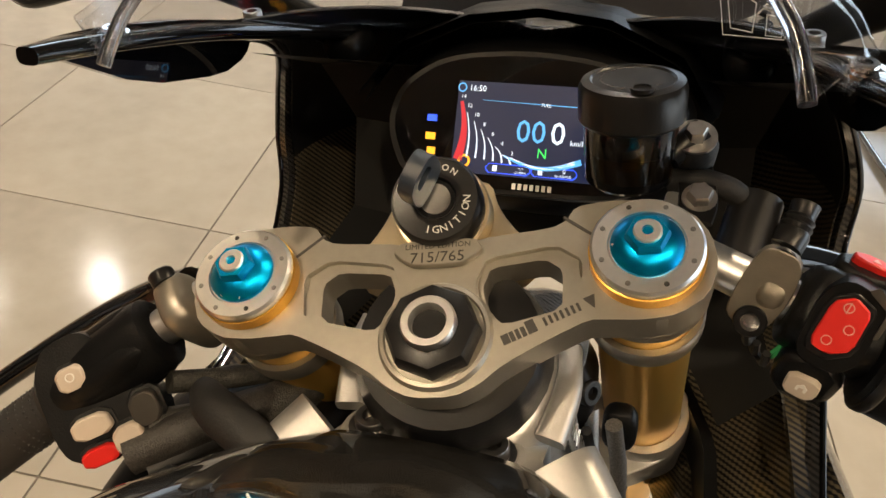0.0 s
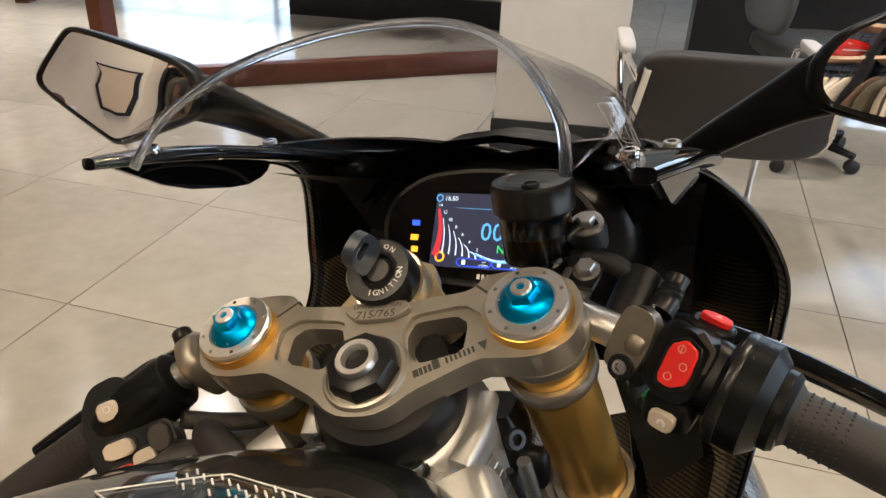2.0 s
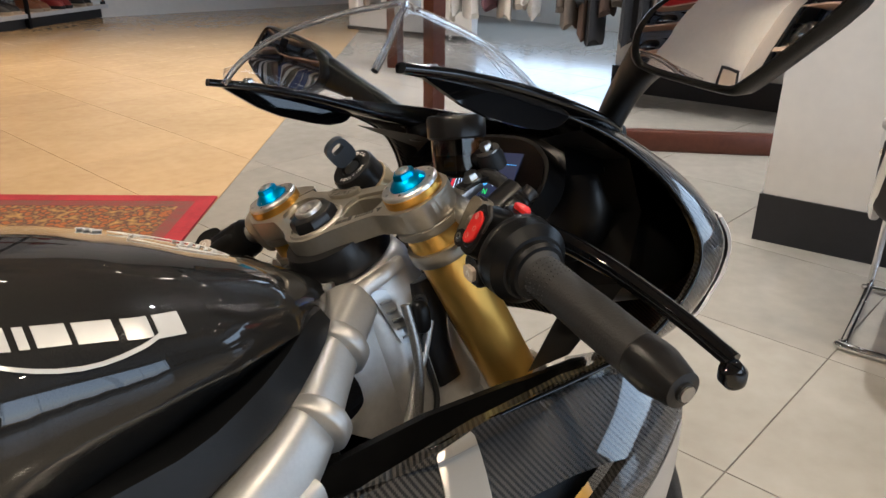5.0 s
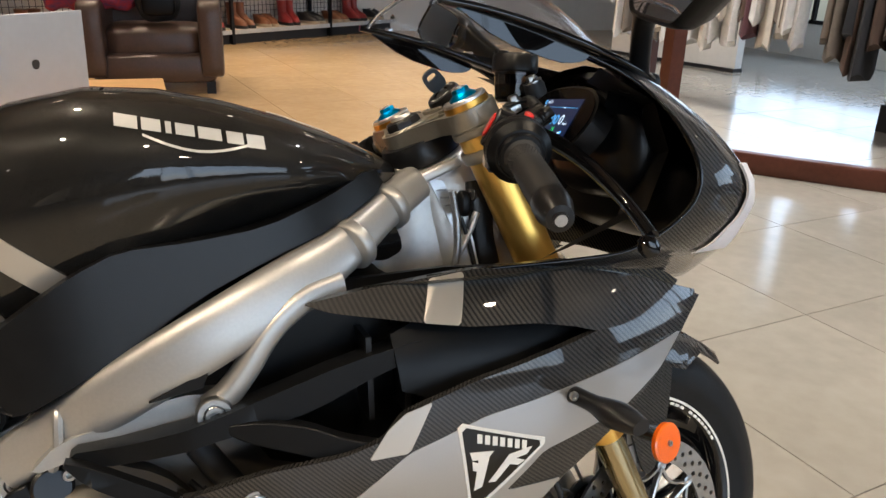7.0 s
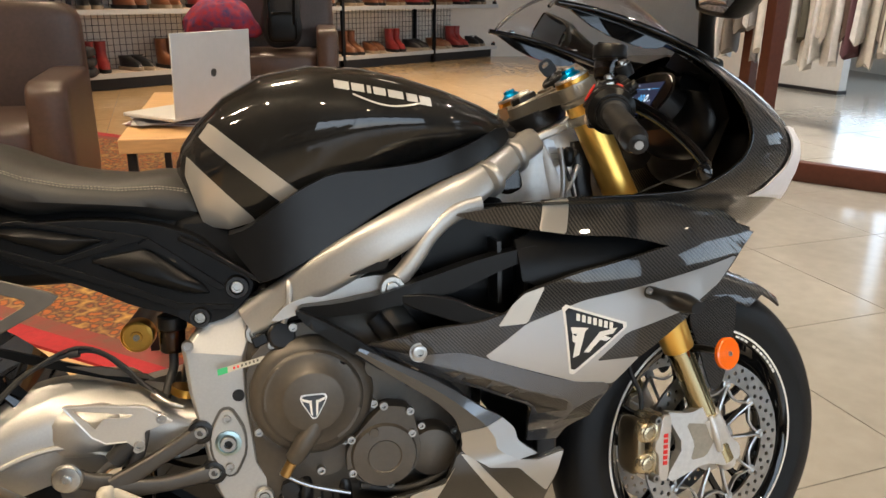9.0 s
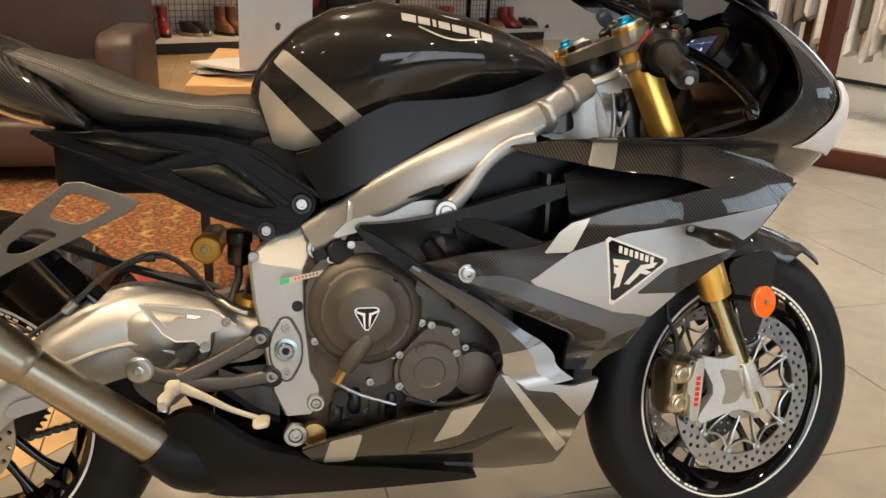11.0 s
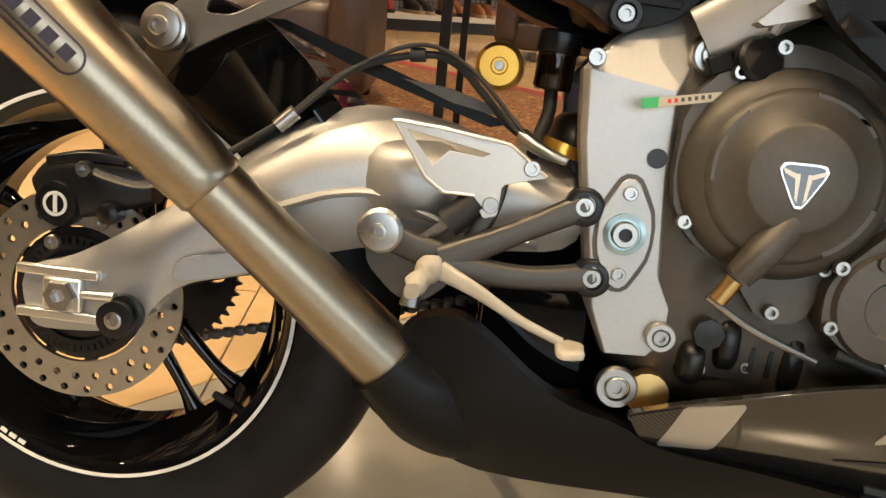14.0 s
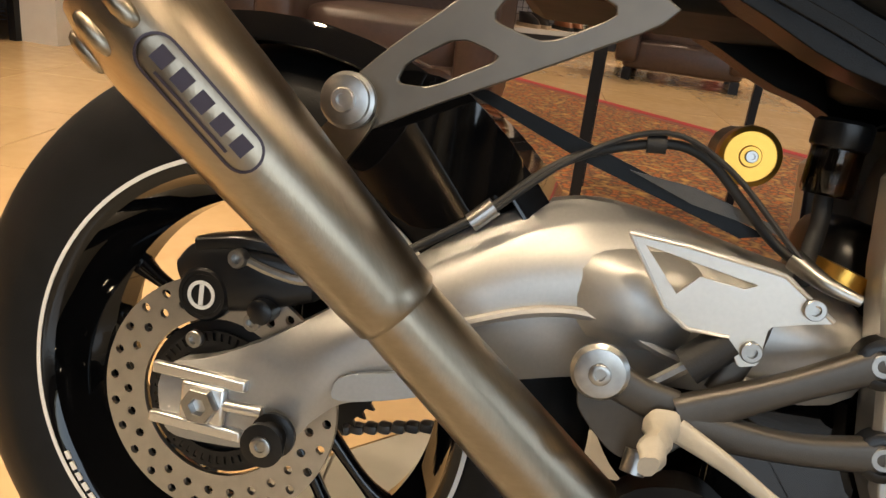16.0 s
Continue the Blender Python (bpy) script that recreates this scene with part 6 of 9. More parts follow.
part("guard_cup", bar([EX[1] + low_dir * 0.012, EX[1] - low_dir * 0.02, (0.375, -0.125, 0.268), (0.42, -0.112, 0.252), (0.5, -0.09, 0.24)], [(0.08, 0.08), (0.087, 0.087), (0.088, 0.104), (0.078, 0.1), (0.055, 0.06)], 6, 2.3, 28), MATT_BLACK, moto, sharp=60)
for k in range(10):
    a = 2 * math.pi * k / 10
    part("end_dimple", blob(0.0405 * math.cos(a), 0.0405 * math.sin(a), up_len * 0.9, 0.006, 0.007, 0.016, 2.2, 10, 6, facing(EX[2], up_dir)), TITAN, silencer)
out_n = V((0.28, -1, -0.08))
out_n = (out_n - up_dir * out_n.dot(up_dir)).normalized()
mb = EX[2] + up_dir * 0.176
logo_m = Matrix.Translation(mb) @ Matrix((-up_dir, out_n.cross(-up_dir), out_n)).transposed().to_4x4()


def on_pipe(bm):
    """Bends a flat mark round the silencer."""
    for v in bm.verts:
        r = 0.0336 + 0.0088 * (0.156 - v.co.x) / 0.16
        a = v.co.y / r
        h = v.co.z
        v.co = V((v.co.x, (r + h) * math.sin(a), (r + h) * math.cos(a)))
    return move(bm, logo_m)


def capsule(l, w, n=12):
    return [(l / 2 - w / 2 + w / 2 * math.cos(a), w / 2 * math.sin(a)) for a in (-math.pi / 2 + math.pi * k / n for k in range(n + 1))] + [(-l / 2 + w / 2 + w / 2 * math.cos(a), w / 2 * math.sin(a)) for a in (math.pi / 2 + math.pi * k / n for k in range(n + 1))]


DARK_ETCH = surface("dark_etching", (0.035, 0.028, 0.045), 0.5, 0.3)
part("maker_mark", on_pipe(plate(capsule(0.098, 0.028), 0.0006, None, [capsule(0.0945, 0.0245)[::-1]])), DARK_ETCH, silencer, "dark oval maker mark outline")
for i in range(5):
    x = -0.033 + i * 0.0165
    part("maker_letter", on_pipe(plate([(x - 0.0052, -0.0035), (x - 0.0052, 0.0075), (x + 0.0052, 0.0075), (x + 0.0052, -0.0035)], 0.0006)), DARK_ETCH, silencer, "dark lettering shape")
part("maker_letter", on_pipe(plate([(-0.03, -0.0085), (0.03, -0.0085), (0.03, -0.0068), (-0.03, -0.0068)], 0.0006)), DARK_ETCH, silencer)
# hanger
before = set(bpy.data.objects)
BRK = [(0.238, 0.725), (0.335, 0.692), (0.32, 0.676), (0.25, 0.64), (0.165, 0.598), (0.118, 0.572), (0.098, 0.58), (0.105, 0.612), (0.135, 0.642), (0.185, 0.685)]
H1 = soften([(0.235, 0.706), (0.298, 0.684), (0.245, 0.655), (0.2, 0.668)], 2, 0.15)
H2 = soften([(0.182, 0.652), (0.218, 0.642), (0.165, 0.613), (0.14, 0.613), (0.145, 0.628)], 2, 0.15)
part("exhaust_hanger", plate(soften(BRK, 1, 0.15), 0.005, Matrix(((1, 0, 0, 0), (0, 0, -1, -0.135), (0, 1, 0, 0), (0, 0, 0, 1))), [[tuple(p) for p in H1][::-1], [tuple(p) for p in H2][::-1]]), surface("bronze_grey_metal", (0.16, 0.145, 0.125), 0.4, 0.7), moto, "dark grey cut-out exhaust hanger", bevel=0.0012)
part("hanger_lug", plate(soften([(0.12, 0.61), (0.135, 0.585), (0.1, 0.53), (0.07, 0.545)], 2, 0.2), 0.006, Matrix(((1, 0, 0, 0), (0, 0, -1, -0.148), (0, 1, 0, 0), (0, 0, 0, 1)))), TITAN, moto)
part("hanger_washer", lathe([(0.021, 0), (0.021, 0.006), (0.018, 0.007), (0.018, 0.012), (0.013, 0.013), (0.0005, 0.013)], 28, facing((0.112, -0.158, 0.595), SIDE)), STEEL, moto)
part("hanger_bolt", bolt(0.009, 0.005, facing((0.112, -0.17, 0.595), SIDE)), STEEL, moto)

shift_new(before, (-0.011, 0.012, -0.007))

# hugger and number-plate side guard behind the silencer
def hug(x0, a0, a1, r, wide, material, name, label=""):
    ring_rows = []
    for k in range(19):
        a = a0 + (a1 - a0) * k / 18
        ring_rows.append([V((r * math.cos(a) * (1 if abs(t) < 0.9 else 0.94) + x0, wide * t, 0.315 + r * math.sin(a) * (1 if abs(t) < 0.9 else 0.94))) for t in (-1, -0.85, -0.4, 0, 0.4, 0.85, 1)])
    inner = [[p * 1.0 - V((math.cos(a0 + (a1 - a0) * k / 18), 0, math.sin(a0 + (a1 - a0) * k / 18))) * 0.004 for p in row][::-1] for k, row in enumerate(ring_rows)]
    return part(name, loft([a + b for a, b in zip(ring_rows, inner)]), material, moto, label)


hug(0.0, radians(118), radians(22), 0.334, 0.088, BLACK_GLOSS, "rear_hugger", "glossy black rear mudguard")
part("hugger_side", panel([(0.06, 0.56), (0.115, 0.62), (0.17, 0.615), (0.24, 0.555), (0.2, 0.505), (0.14, 0.49)], lambda x, z: -0.09, 0.006, 0.03, 2), BLACK_GLOSS, moto)
part("hugger_strake", panel([(0.165, 0.612), (0.19, 0.612), (0.42, 0.535), (0.4, 0.53), (0.27, 0.57)], lambda x, z: -0.075, 0.006, 0.03, 0), MATT_BLACK, moto)
part("hugger_top", panel([(0.31, 0.568), (0.36, 0.563), (0.42, 0.545), (0.43, 0.537), (0.36, 0.55)], lambda x, z: -0.082, 0.004, 0.03, 0), ENGINE_GREY, moto)
# rear brake line with its clamps
part("brake_hose", tube([(0.14, -0.115, 0.468), (0.16, -0.108, 0.484), (0.206, -0.104, 0.518), (0.263, -0.1, 0.569), (0.326, -0.09, 0.591), (0.362, -0.09, 0.586), (0.396, -0.095, 0.556), (0.419, -0.1, 0.534), (0.45, -0.11, 0.515)], 0.0038, 10), RUBBER, moto, "black brake hose")
part("sensor_wire", tube([(0.206, -0.108, 0.514), (0.27, -0.105, 0.573), (0.33, -0.097, 0.6), (0.38, -0.1, 0.58), (0.43, -0.12, 0.532), (0.46, -0.13, 0.51)], 0.0022, 8), RUBBER, moto)
part("hose_clamp", tube([(0.198, -0.106, 0.509), (0.214, -0.104, 0.525)], 0.008, 10), STEEL, moto)
part("hose_clamp", tube([(0.318, -0.092, 0.59), (0.332, -0.092, 0.591)], 0.007, 10), RUBBER, moto)
# shock reservoir with gold knob, brake reservoir
knob = part("damper_knob", lathe([(0.025, -0.02), (0.025, 0), (0.024, 0.006), (0.02, 0.008), (0.02, 0.006), (0.009, 0.006), (0.008, 0.009), (0.0005, 0.009)], 32, facing((0.402, -0.03, 0.592), (-0.05, -1, 0))), GOLD_RING, moto, "gold damper reservoir cap")
part("knob_screw", bolt(0.005, 0.004, facing((0.402, -0.039, 0.592), (-0.05, -1, 0))), STEEL, knob)
part("knob_body", tube([(0.402, -0.02, 0.592), (0.405, 0.08, 0.595)], 0.023, 20), SATIN_BLACK, knob)
res = part("rear_reservoir", lathe([(0.017, 0), (0.019, 0.003), (0.019, 0.035), (0.02, 0.036), (0.02, 0.054), (0.018, 0.056), (0.0005, 0.056)], 24, facing((0.456, -0.06, 0.572), (0.05, 0, 1), (1, 0, 0))), SMOKE, moto, "smoked brake fluid pot")
part("pot_cap", lathe([(0.0205, 0.036), (0.0215, 0.038), (0.0215, 0.054), (0.019, 0.057), (0.0005, 0.057)], 24, facing((0.456, -0.06, 0.572), (0.05, 0, 1), (1, 0, 0))), SATIN_BLACK, res)
part("pot_hose", tube([(0.456, -0.06, 0.572), (0.456, -0.065, 0.55), (0.45, -0.08, 0.53), (0.445, -0.1, 0.51)], 0.007, 10), RUBBER, res)
part("pot_bolt", bolt(0.008, 0.008, facing((0.487, -0.142, 0.601), SIDE)), STEEL, moto)
part("banjo_joint", tube([(0.432, -0.115, 0.526), (0.452, -0.13, 0.515), (0.475, -0.135, 0.508)], [0.008, 0.006, 0.004], 10), STEEL, moto)
part("shock_spring_seat", lathe([(0.02, 0), (0.02, 0.012), (0.0005, 0.012)], 20, facing((0.47, -0.09, 0.512), (0.3, 0, 1), (1, 0, 0))), GOLD_RING, moto)
part("battery_box", box(0.47, -0.03, 0.355, 0.12, 0.12, 0.16, pose(0, 0, 0)), BLACK_GLOSS, moto, "black electrics box", bevel=0.012)
part("shock_shroud", blob(0.49, 0, 0.47, 0.03, 0.07, 0.085, 4), SATIN_BLACK, moto)

# footrest hanger
before = set(bpy.data.objects)
HANG = surface("grey_forged_metal", (0.075, 0.068, 0.06), 0.4, 0.6, 0.1, 200, 0.1, 900)
bra = part("footrest_bracket", bar([(0.497, -0.172, 0.476), (0.44, -0.178, 0.446), (0.375, -0.182, 0.412)], [(0.016, 0.026), (0.016, 0.022), (0.018, 0.03)], 5, 3.2), HANG, moto, "dark grey forked footrest bracket")
part("bracket_arm", bar([(0.512, -0.172, 0.412), (0.45, -0.178, 0.405), (0.375, -0.182, 0.408)], [(0.016, 0.026), (0.016, 0.022), (0.018, 0.03)], 5, 3.2), HANG, bra)
part("bracket_arm", panel([(0.302, 0.42), (0.33, 0.425), (0.385, 0.414), (0.385, 0.392), (0.36, 0.37), (0.335, 0.372), (0.305, 0.4)], lambda x, z: -0.182, 0.014, 0.03, 2), HANG, bra, bevel=0.003)
part("bracket_arm", bar([(0.37, -0.18, 0.415), (0.34, -0.18, 0.423), (0.312, -0.178, 0.435)], [(0.012, 0.03), (0.012, 0.026), (0.012, 0.034)], 4, 3), HANG, bra)
part("bracket_arm", bar([(0.4, -0.165, 0.43), (0.415, -0.165, 0.47), (0.42, -0.165, 0.5)], [(0.012, 0.02), (0.01, 0.018), (0.01, 0.016)], 4, 3), HANG, bra)
for x, z in ((0.497, 0.476), (0.512, 0.412)):
    part("bracket_eye", lathe([(0.018, 0), (0.018, 0.014), (0.014, 0.016), (0.011, 0.016), (0.01, 0.01), (0.0005, 0.01)], 24, facing((x, -0.164, z), SIDE)), SATIN_BLACK, bra)
    part("bracket_bolt", bolt(0.009, 0.008, facing((x, -0.173, z), SIDE)), STEEL, bra)
piv = part("pedal_pivot", lathe([(0.021, 0), (0.021, 0.004), (0.018, 0.006), (0.018, 0.008), (0.012, 0.009), (0.0005, 0.009)], 28, facing((0.316, -0.185, 0.434), SIDE)), STEEL, moto, "bright pedal pivot washer")
part("pivot_bolt", bolt(0.008, 0.004, facing((0.316, -0.193, 0.434), SIDE)), STEEL, piv)
Y175 = Matrix(((1, 0, 0, 0), (0, 0, -1, -0.176), (0, 1, 0, 0), (0, 0, 0, 1)))
heel = part("heel_guard", plate(soften([(0.316, 0.537), (0.36, 0.534), (0.425, 0.526), (0.462, 0.498), (0.445, 0.494), (0.421, 0.487), (0.42, 0.459), (0.407, 0.455), (0.396, 0.474), (0.368, 0.473), (0.35, 0.485)], 1, 0.1), 0.003, Y175, [[(0.33, 0.528), (0.408, 0.514), (0.4, 0.51), (0.37, 0.513), (0.357, 0.498)][::-1]]), surface("bead_blasted_aluminium", (0.56, 0.54, 0.5), 0.4, 0.85, 0.06, 300, 0.1, 1500), moto, "bare aluminium heel guard", bevel=0.0008)
part("guard_edge", tube([(0.3175, -0.1795, 0.5345), (0.36, -0.1795, 0.532), (0.424, -0.1795, 0.524), (0.46, -0.1795, 0.499)], 0.0016, 8, 0), ALU, heel)
part("guard_edge", tube([(0.319, -0.1795, 0.533), (0.351, -0.1795, 0.487), (0.369, -0.1795, 0.475), (0.397, -0.1795, 0.475)], 0.0013, 8, 0), ALU, heel)
for x, z in ((0.446, 0.505), (0.413, 0.468)):
    part("guard_screw", bolt(0.0075, 0.005, facing((x, -0.179, z), SIDE)), STEEL, heel)
part("master_cylinder", tube([(0.375, -0.17, 0.445), (0.4, -0.168, 0.47)], 0.014, 14), RUBBER, moto)
part("push_rod", tube([(0.35, -0.172, 0.425), (0.378, -0.17, 0.448)], 0.005, 8), STEEL, moto)
def crumple(bm, size=0.004, fine=90):
    """Film wrapped loosely."""
    for v in bm.verts:
        v.co += noise.noise_vector(v.co * fine) * size
    return bm


pedal = part("brake_pedal", bar([(0.375, -0.19, 0.405), (0.41, -0.2, 0.392), (0.45, -0.205, 0.372), (0.49, -0.208, 0.357)], [(0.01, 0.018), (0.0075, 0.013), (0.007, 0.009), (0.008, 0.008)], 5, 2.6), WRAP, moto, "brake pedal wrapped in white film")
part("pedal_toe", crumple(blob(0.497, -0.216, 0.353, 0.013, 0.02, 0.0055, 3.4, 16, 10), 0.002), WRAP, pedal)
peg = part("footpeg", crumple(tube([(0.365, -0.188, 0.405), (0.362, -0.205, 0.402), (0.358, -0.222, 0.398), (0.355, -0.236, 0.394)], [0.0135, 0.0095, 0.0105, 0.0075], 16)), WRAP, moto, "folding footpeg wrapped in white film")
part("peg_spring", tube([(0.352, -0.195, 0.385), (0.35, -0.2, 0.37)], 0.009, 10), STEEL, peg)

shift_new(before, (-0.002, 0.033, -0.006))

# belly exhaust cover
def pan_y(x, z):
    return -(0.165 - 3.0 * max(0, 0.3 - z) ** 2 - 0.1 * max(0, 0.42 - x))


both("belly_guard", lambda: panel([(0.318, 0.298), (0.35, 0.35), (0.395, 0.362), (0.431, 0.338), (0.47, 0.306), (0.505, 0.288), (0.555, 0.277), (0.589, 0.256), (0.69, 0.246), (0.843, 0.219), (0.852, 0.205), (0.65, 0.195), (0.433, 0.195), (0.36, 0.232)], pan_y, 0.03, 0.02, 2), MATT_BLACK, "matt black exhaust guard", bevel=0.004)
part("belly_floor", blob(0.6, 0, 0.215, 0.26, 0.11, 0.04, 4), MATT_BLACK, moto)
part("side_stand", tube([(0.5, 0.12, 0.28), (0.46, 0.2, 0.14), (0.43, 0.25, 0.052)], [0.014, 0.012, 0.014], 12), SATIN_BLACK, moto, "black side stand")
part("stand_foot", blob(0.43, 0.26, 0.052, 0.03, 0.02, 0.008, 4), SATIN_BLACK, moto)

# ---- front end, turned with the handlebar: u ahead, v to the left, w up along the steering axis ----
RAKE, LOCK = radians(23.5), radians(11)
YK = Matrix.Translation(HEAD) @ Matrix(((math.cos(RAKE), 0, -math.sin(RAKE)), (0, 1, 0), (math.sin(RAKE), 0, math.cos(RAKE)))).to_4x4() @ Matrix.Rotation(LOCK, 4, "Z")
YH = YK.copy()  # handlebar controls
YK = YK @ Matrix.Translation((-0.005, 0.0042, -0.006))
YF = YK @ Matrix.Rotation(radians(-2.37), 4, "X")  # fork and yokes
YP = YF @ Matrix.Translation((0, 0, -0.0025))


def steer(bm):
    return move(bm, YK)


def at_yoke(u, v, w, normal=(0, 0, 1), up=(1, 0, 0)):
    return YK @ facing((u, v, w), normal, up)


def at_fork(u, v, w, normal=(0, 0, 1), up=(1, 0, 0)):
    return YF @ facing((u, v, w), normal, up)


def on_plate(u, v, w):
    return YP @ facing((u, v, w), (0, 0, 1), (1, 0, 0))


FU, FV = 0.036, 0.103  # fork legs

# top yoke
def stepped_plate(outline, pockets, windows, bores, thick, depth, m):
    """A plate from z 0 down, with bores through it and windows in shallow pockets."""
    bm = blank()

    def level(loops, z, flip):
        from_loops = [[V((p[0], p[1], 0)) for p in loop] for loop in loops]
        verts = [bm.verts.new((p.x, p.y, z)) for loop in from_loops for p in loop]
        for t in geometry.tessellate_polygon(from_loops):
            if len(set(t)) == 3:
                bm.faces.new([verts[i] for i in (t[::-1] if flip else t)])
        out, k = [], 0
        for loop in loops:
            out.append(verts[k:k + len(loop)])
            k += len(loop)
        return out

    def wall(low, high):
        for i in range(len(low)):
            j = (i + 1) % len(low)
            bm.faces.new((low[i], low[j], high[j], high[i]))

    n = len(pockets)
    top = level([outline, *pockets, *bores], 0, False)
    base = level([outline, *windows, *bores], -thick, True)
    wall(base[0], top[0])
    for i in range(n):
        ledge = level([pockets[i], windows[i]], -depth, False)
        wall(ledge[0], top[1 + i])
        wall(base[1 + i], ledge[1])
    for i in range(len(bores)):
        wall(base[1 + n + i], top[1 + n + i])
    bmesh.ops.recalc_face_normals(bm, faces=bm.faces[:])
    return move(bm, m)


front = [(0.0525, 0.0), (0.0525, 0.02), (0.054, 0.026), (0.0565, 0.058), (0.0605, 0.0655), (0.0685, 0.0705), (0.0705, 0.085), (0.0695, 0.108), (0.06, 0.127), (0.046, 0.1345), (0.03, 0.1355), (0.014, 0.129), (0.005, 0.115), (0.003, 0.1), (0.004, 0.082), (0.0045, 0.074), (-0.004, 0.056), (-0.0165, 0.033), (-0.026, 0.022), (-0.0315, 0.01)]
outline = front + [(u, -v) for u, v in front[:0:-1]]
win = [(0.0265, 0.0225), (0.0375, 0.0265), (0.0405, 0.054), (0.034, 0.0625), (0.0125, 0.0615), (0.0055, 0.033), (0.013, 0.0255)]
pocket = [(0.0285, 0.0195), (0.0415, 0.025), (0.0465, 0.0595), (0.037, 0.073), (0.012, 0.0695), (0.0025, 0.0335), (0.0115, 0.0225)]


def both_sides(loop):
    near = [tuple(p) for p in soften(loop, 1, 0.14)]
    return [near[::-1], [(u, -v) for u, v in near]]


bores = [circle(FU, FV, 0.0275, 32)[::-1], circle(FU, -FV, 0.0275, 32)[::-1]]
yoke = part("top_yoke", stepped_plate([tuple(p) for p in soften(outline, 1, 0.2)], both_sides(pocket), both_sides(win), bores, 0.021, 0.0035, YP @ Matrix.Translation((0, 0, -0.013))), YOKE, moto, "machined grey aluminium top yoke", bevel=0.0016)
for s in (-1, 1):
    part("yoke_collar", lathe([(0.0275, -0.046), (0.0305, -0.046), (0.0315, -0.044), (0.0315, -0.0375), (0.0305, -0.0365), (0.0305, -0.035), (0.0325, -0.034), (0.0325, -0.0165), (0.0312, -0.0145), (0.0275, -0.018)], 48, on_plate(FU, s * FV, 0), closed=True), YOKE, yoke)
    # clamp slit is not cut; a dark box paints its shade
    part("yoke_slot", box(0, 0, -0.0227, 0.0215, 0.0015, 0.0202, YP @ Matrix.Translation((0.0555, s * 0.0725, 0)) @ Matrix.Rotation(s * radians(130), 4, "Z")), DARK_PRINT, yoke)
part("yoke_plaque", plate(soften([(0.0518, 0.0195), (0.0518, -0.0195), (0.0455, -0.0235), (0.041, -0.0185), (0.0375, -0.012), (0.0375, 0.012), (0.041, 0.0185), (0.0455, 0.0235)], 1, 0.12), 0.0046, YP @ Matrix.Translation((0, 0, -0.0132))), YOKE, yoke, "raised numbered plaque", bevel=0.0014)
letters("LIMITED EDITION", 0.0044, DARK_PRINT, "lettering", yoke, YP @ Matrix.Translation((0.0482, 0.0, -0.0086)) @ Matrix.Rotation(-math.pi / 2, 4, "Z"), 0.0001)
letters("715/765", 0.0088, DARK_PRINT, "number_print", yoke, YP @ Matrix.Translation((0.0414, 0.0, -0.0086)) @ Matrix.Rotation(-math.pi / 2, 4, "Z"), 0.0001)
ribm = YP @ Matrix.Translation((-0.0045, -0.0327, -0.0129)) @ Matrix.Rotation(-math.pi / 2 + radians(22.6), 4, "Z")
for x, wide in ((0.002, 0.0038), (0.0054, 0.0022), (0.0083, 0.002), (0.0112, 0.0022)):
    part("yoke_mark", box(x, 0, 0, wide, 0.0052, 0.0004, ribm), DARK_PRINT, yoke)
part("yoke_mark", box(0.0154, 0.0009, 0, 0.0046, 0.007, 0.0004, ribm), DARK_PRINT, yoke)
for i in range(7):
    part("yoke_mark", box(0.0225 + i * 0.0029, 0.0004, 0, 0.0014, 0.0044, 0.0004, ribm), DARK_PRINT, yoke)
part("yoke_mark", plate([(0.0435, 0.0035), (0.0495, 0.0035), (0.0465, -0.0035)], 0.0004, ribm @ Matrix.Translation((0, 0, -0.0002))), DARK_PRINT, yoke)
# stem nut
nut = part("stem_nut", lathe([(0.0238, -0.004), (0.0238, 0.0045), (0.022, 0.0078), (0.0165, 0.0095), (0.0145, 0.0095), (0.0145, 0.008)], 8, on_plate(0, 0, -0.0095)), SATIN_BLACK, yoke, "black chamfered stem nut")
part("stem_ring", lathe([(0.0292, -0.0135), (0.0275, -0.0108), (0.0255, -0.0104), (0.0248, -0.012)], 44, on_plate(0, 0, 0)), YOKE, yoke)
part("stem_bush", lathe([(0.0137, 0.0), (0.0137, 0.0125), (0.0128, 0.0138), (0.0094, 0.0138), (0.0086, 0.012), (0.0086, -0.06), (0.012, -0.06)], 40, on_plate(0, 0, -0.0095), closed=True), ALU, yoke, "bright hollow stem bush")
part("stem_well", lathe([(0.0085, -0.059), (0.0085, -0.058), (0.0005, -0.058)], 20, on_plate(0, 0, -0.0095)), SATIN_BLACK, yoke)
part("yoke_boss", lathe([(0.03, -0.055), (0.0315, -0.034), (0.0315, -0.0305)], 40, on_plate(0, 0, 0)), YOKE, yoke)
part("locknut", lathe([(0.03, -0.066), (0.03, -0.054), (0.028, -0.053)], 8, on_plate(0, 0, 0)), SATIN_BLACK, yoke)

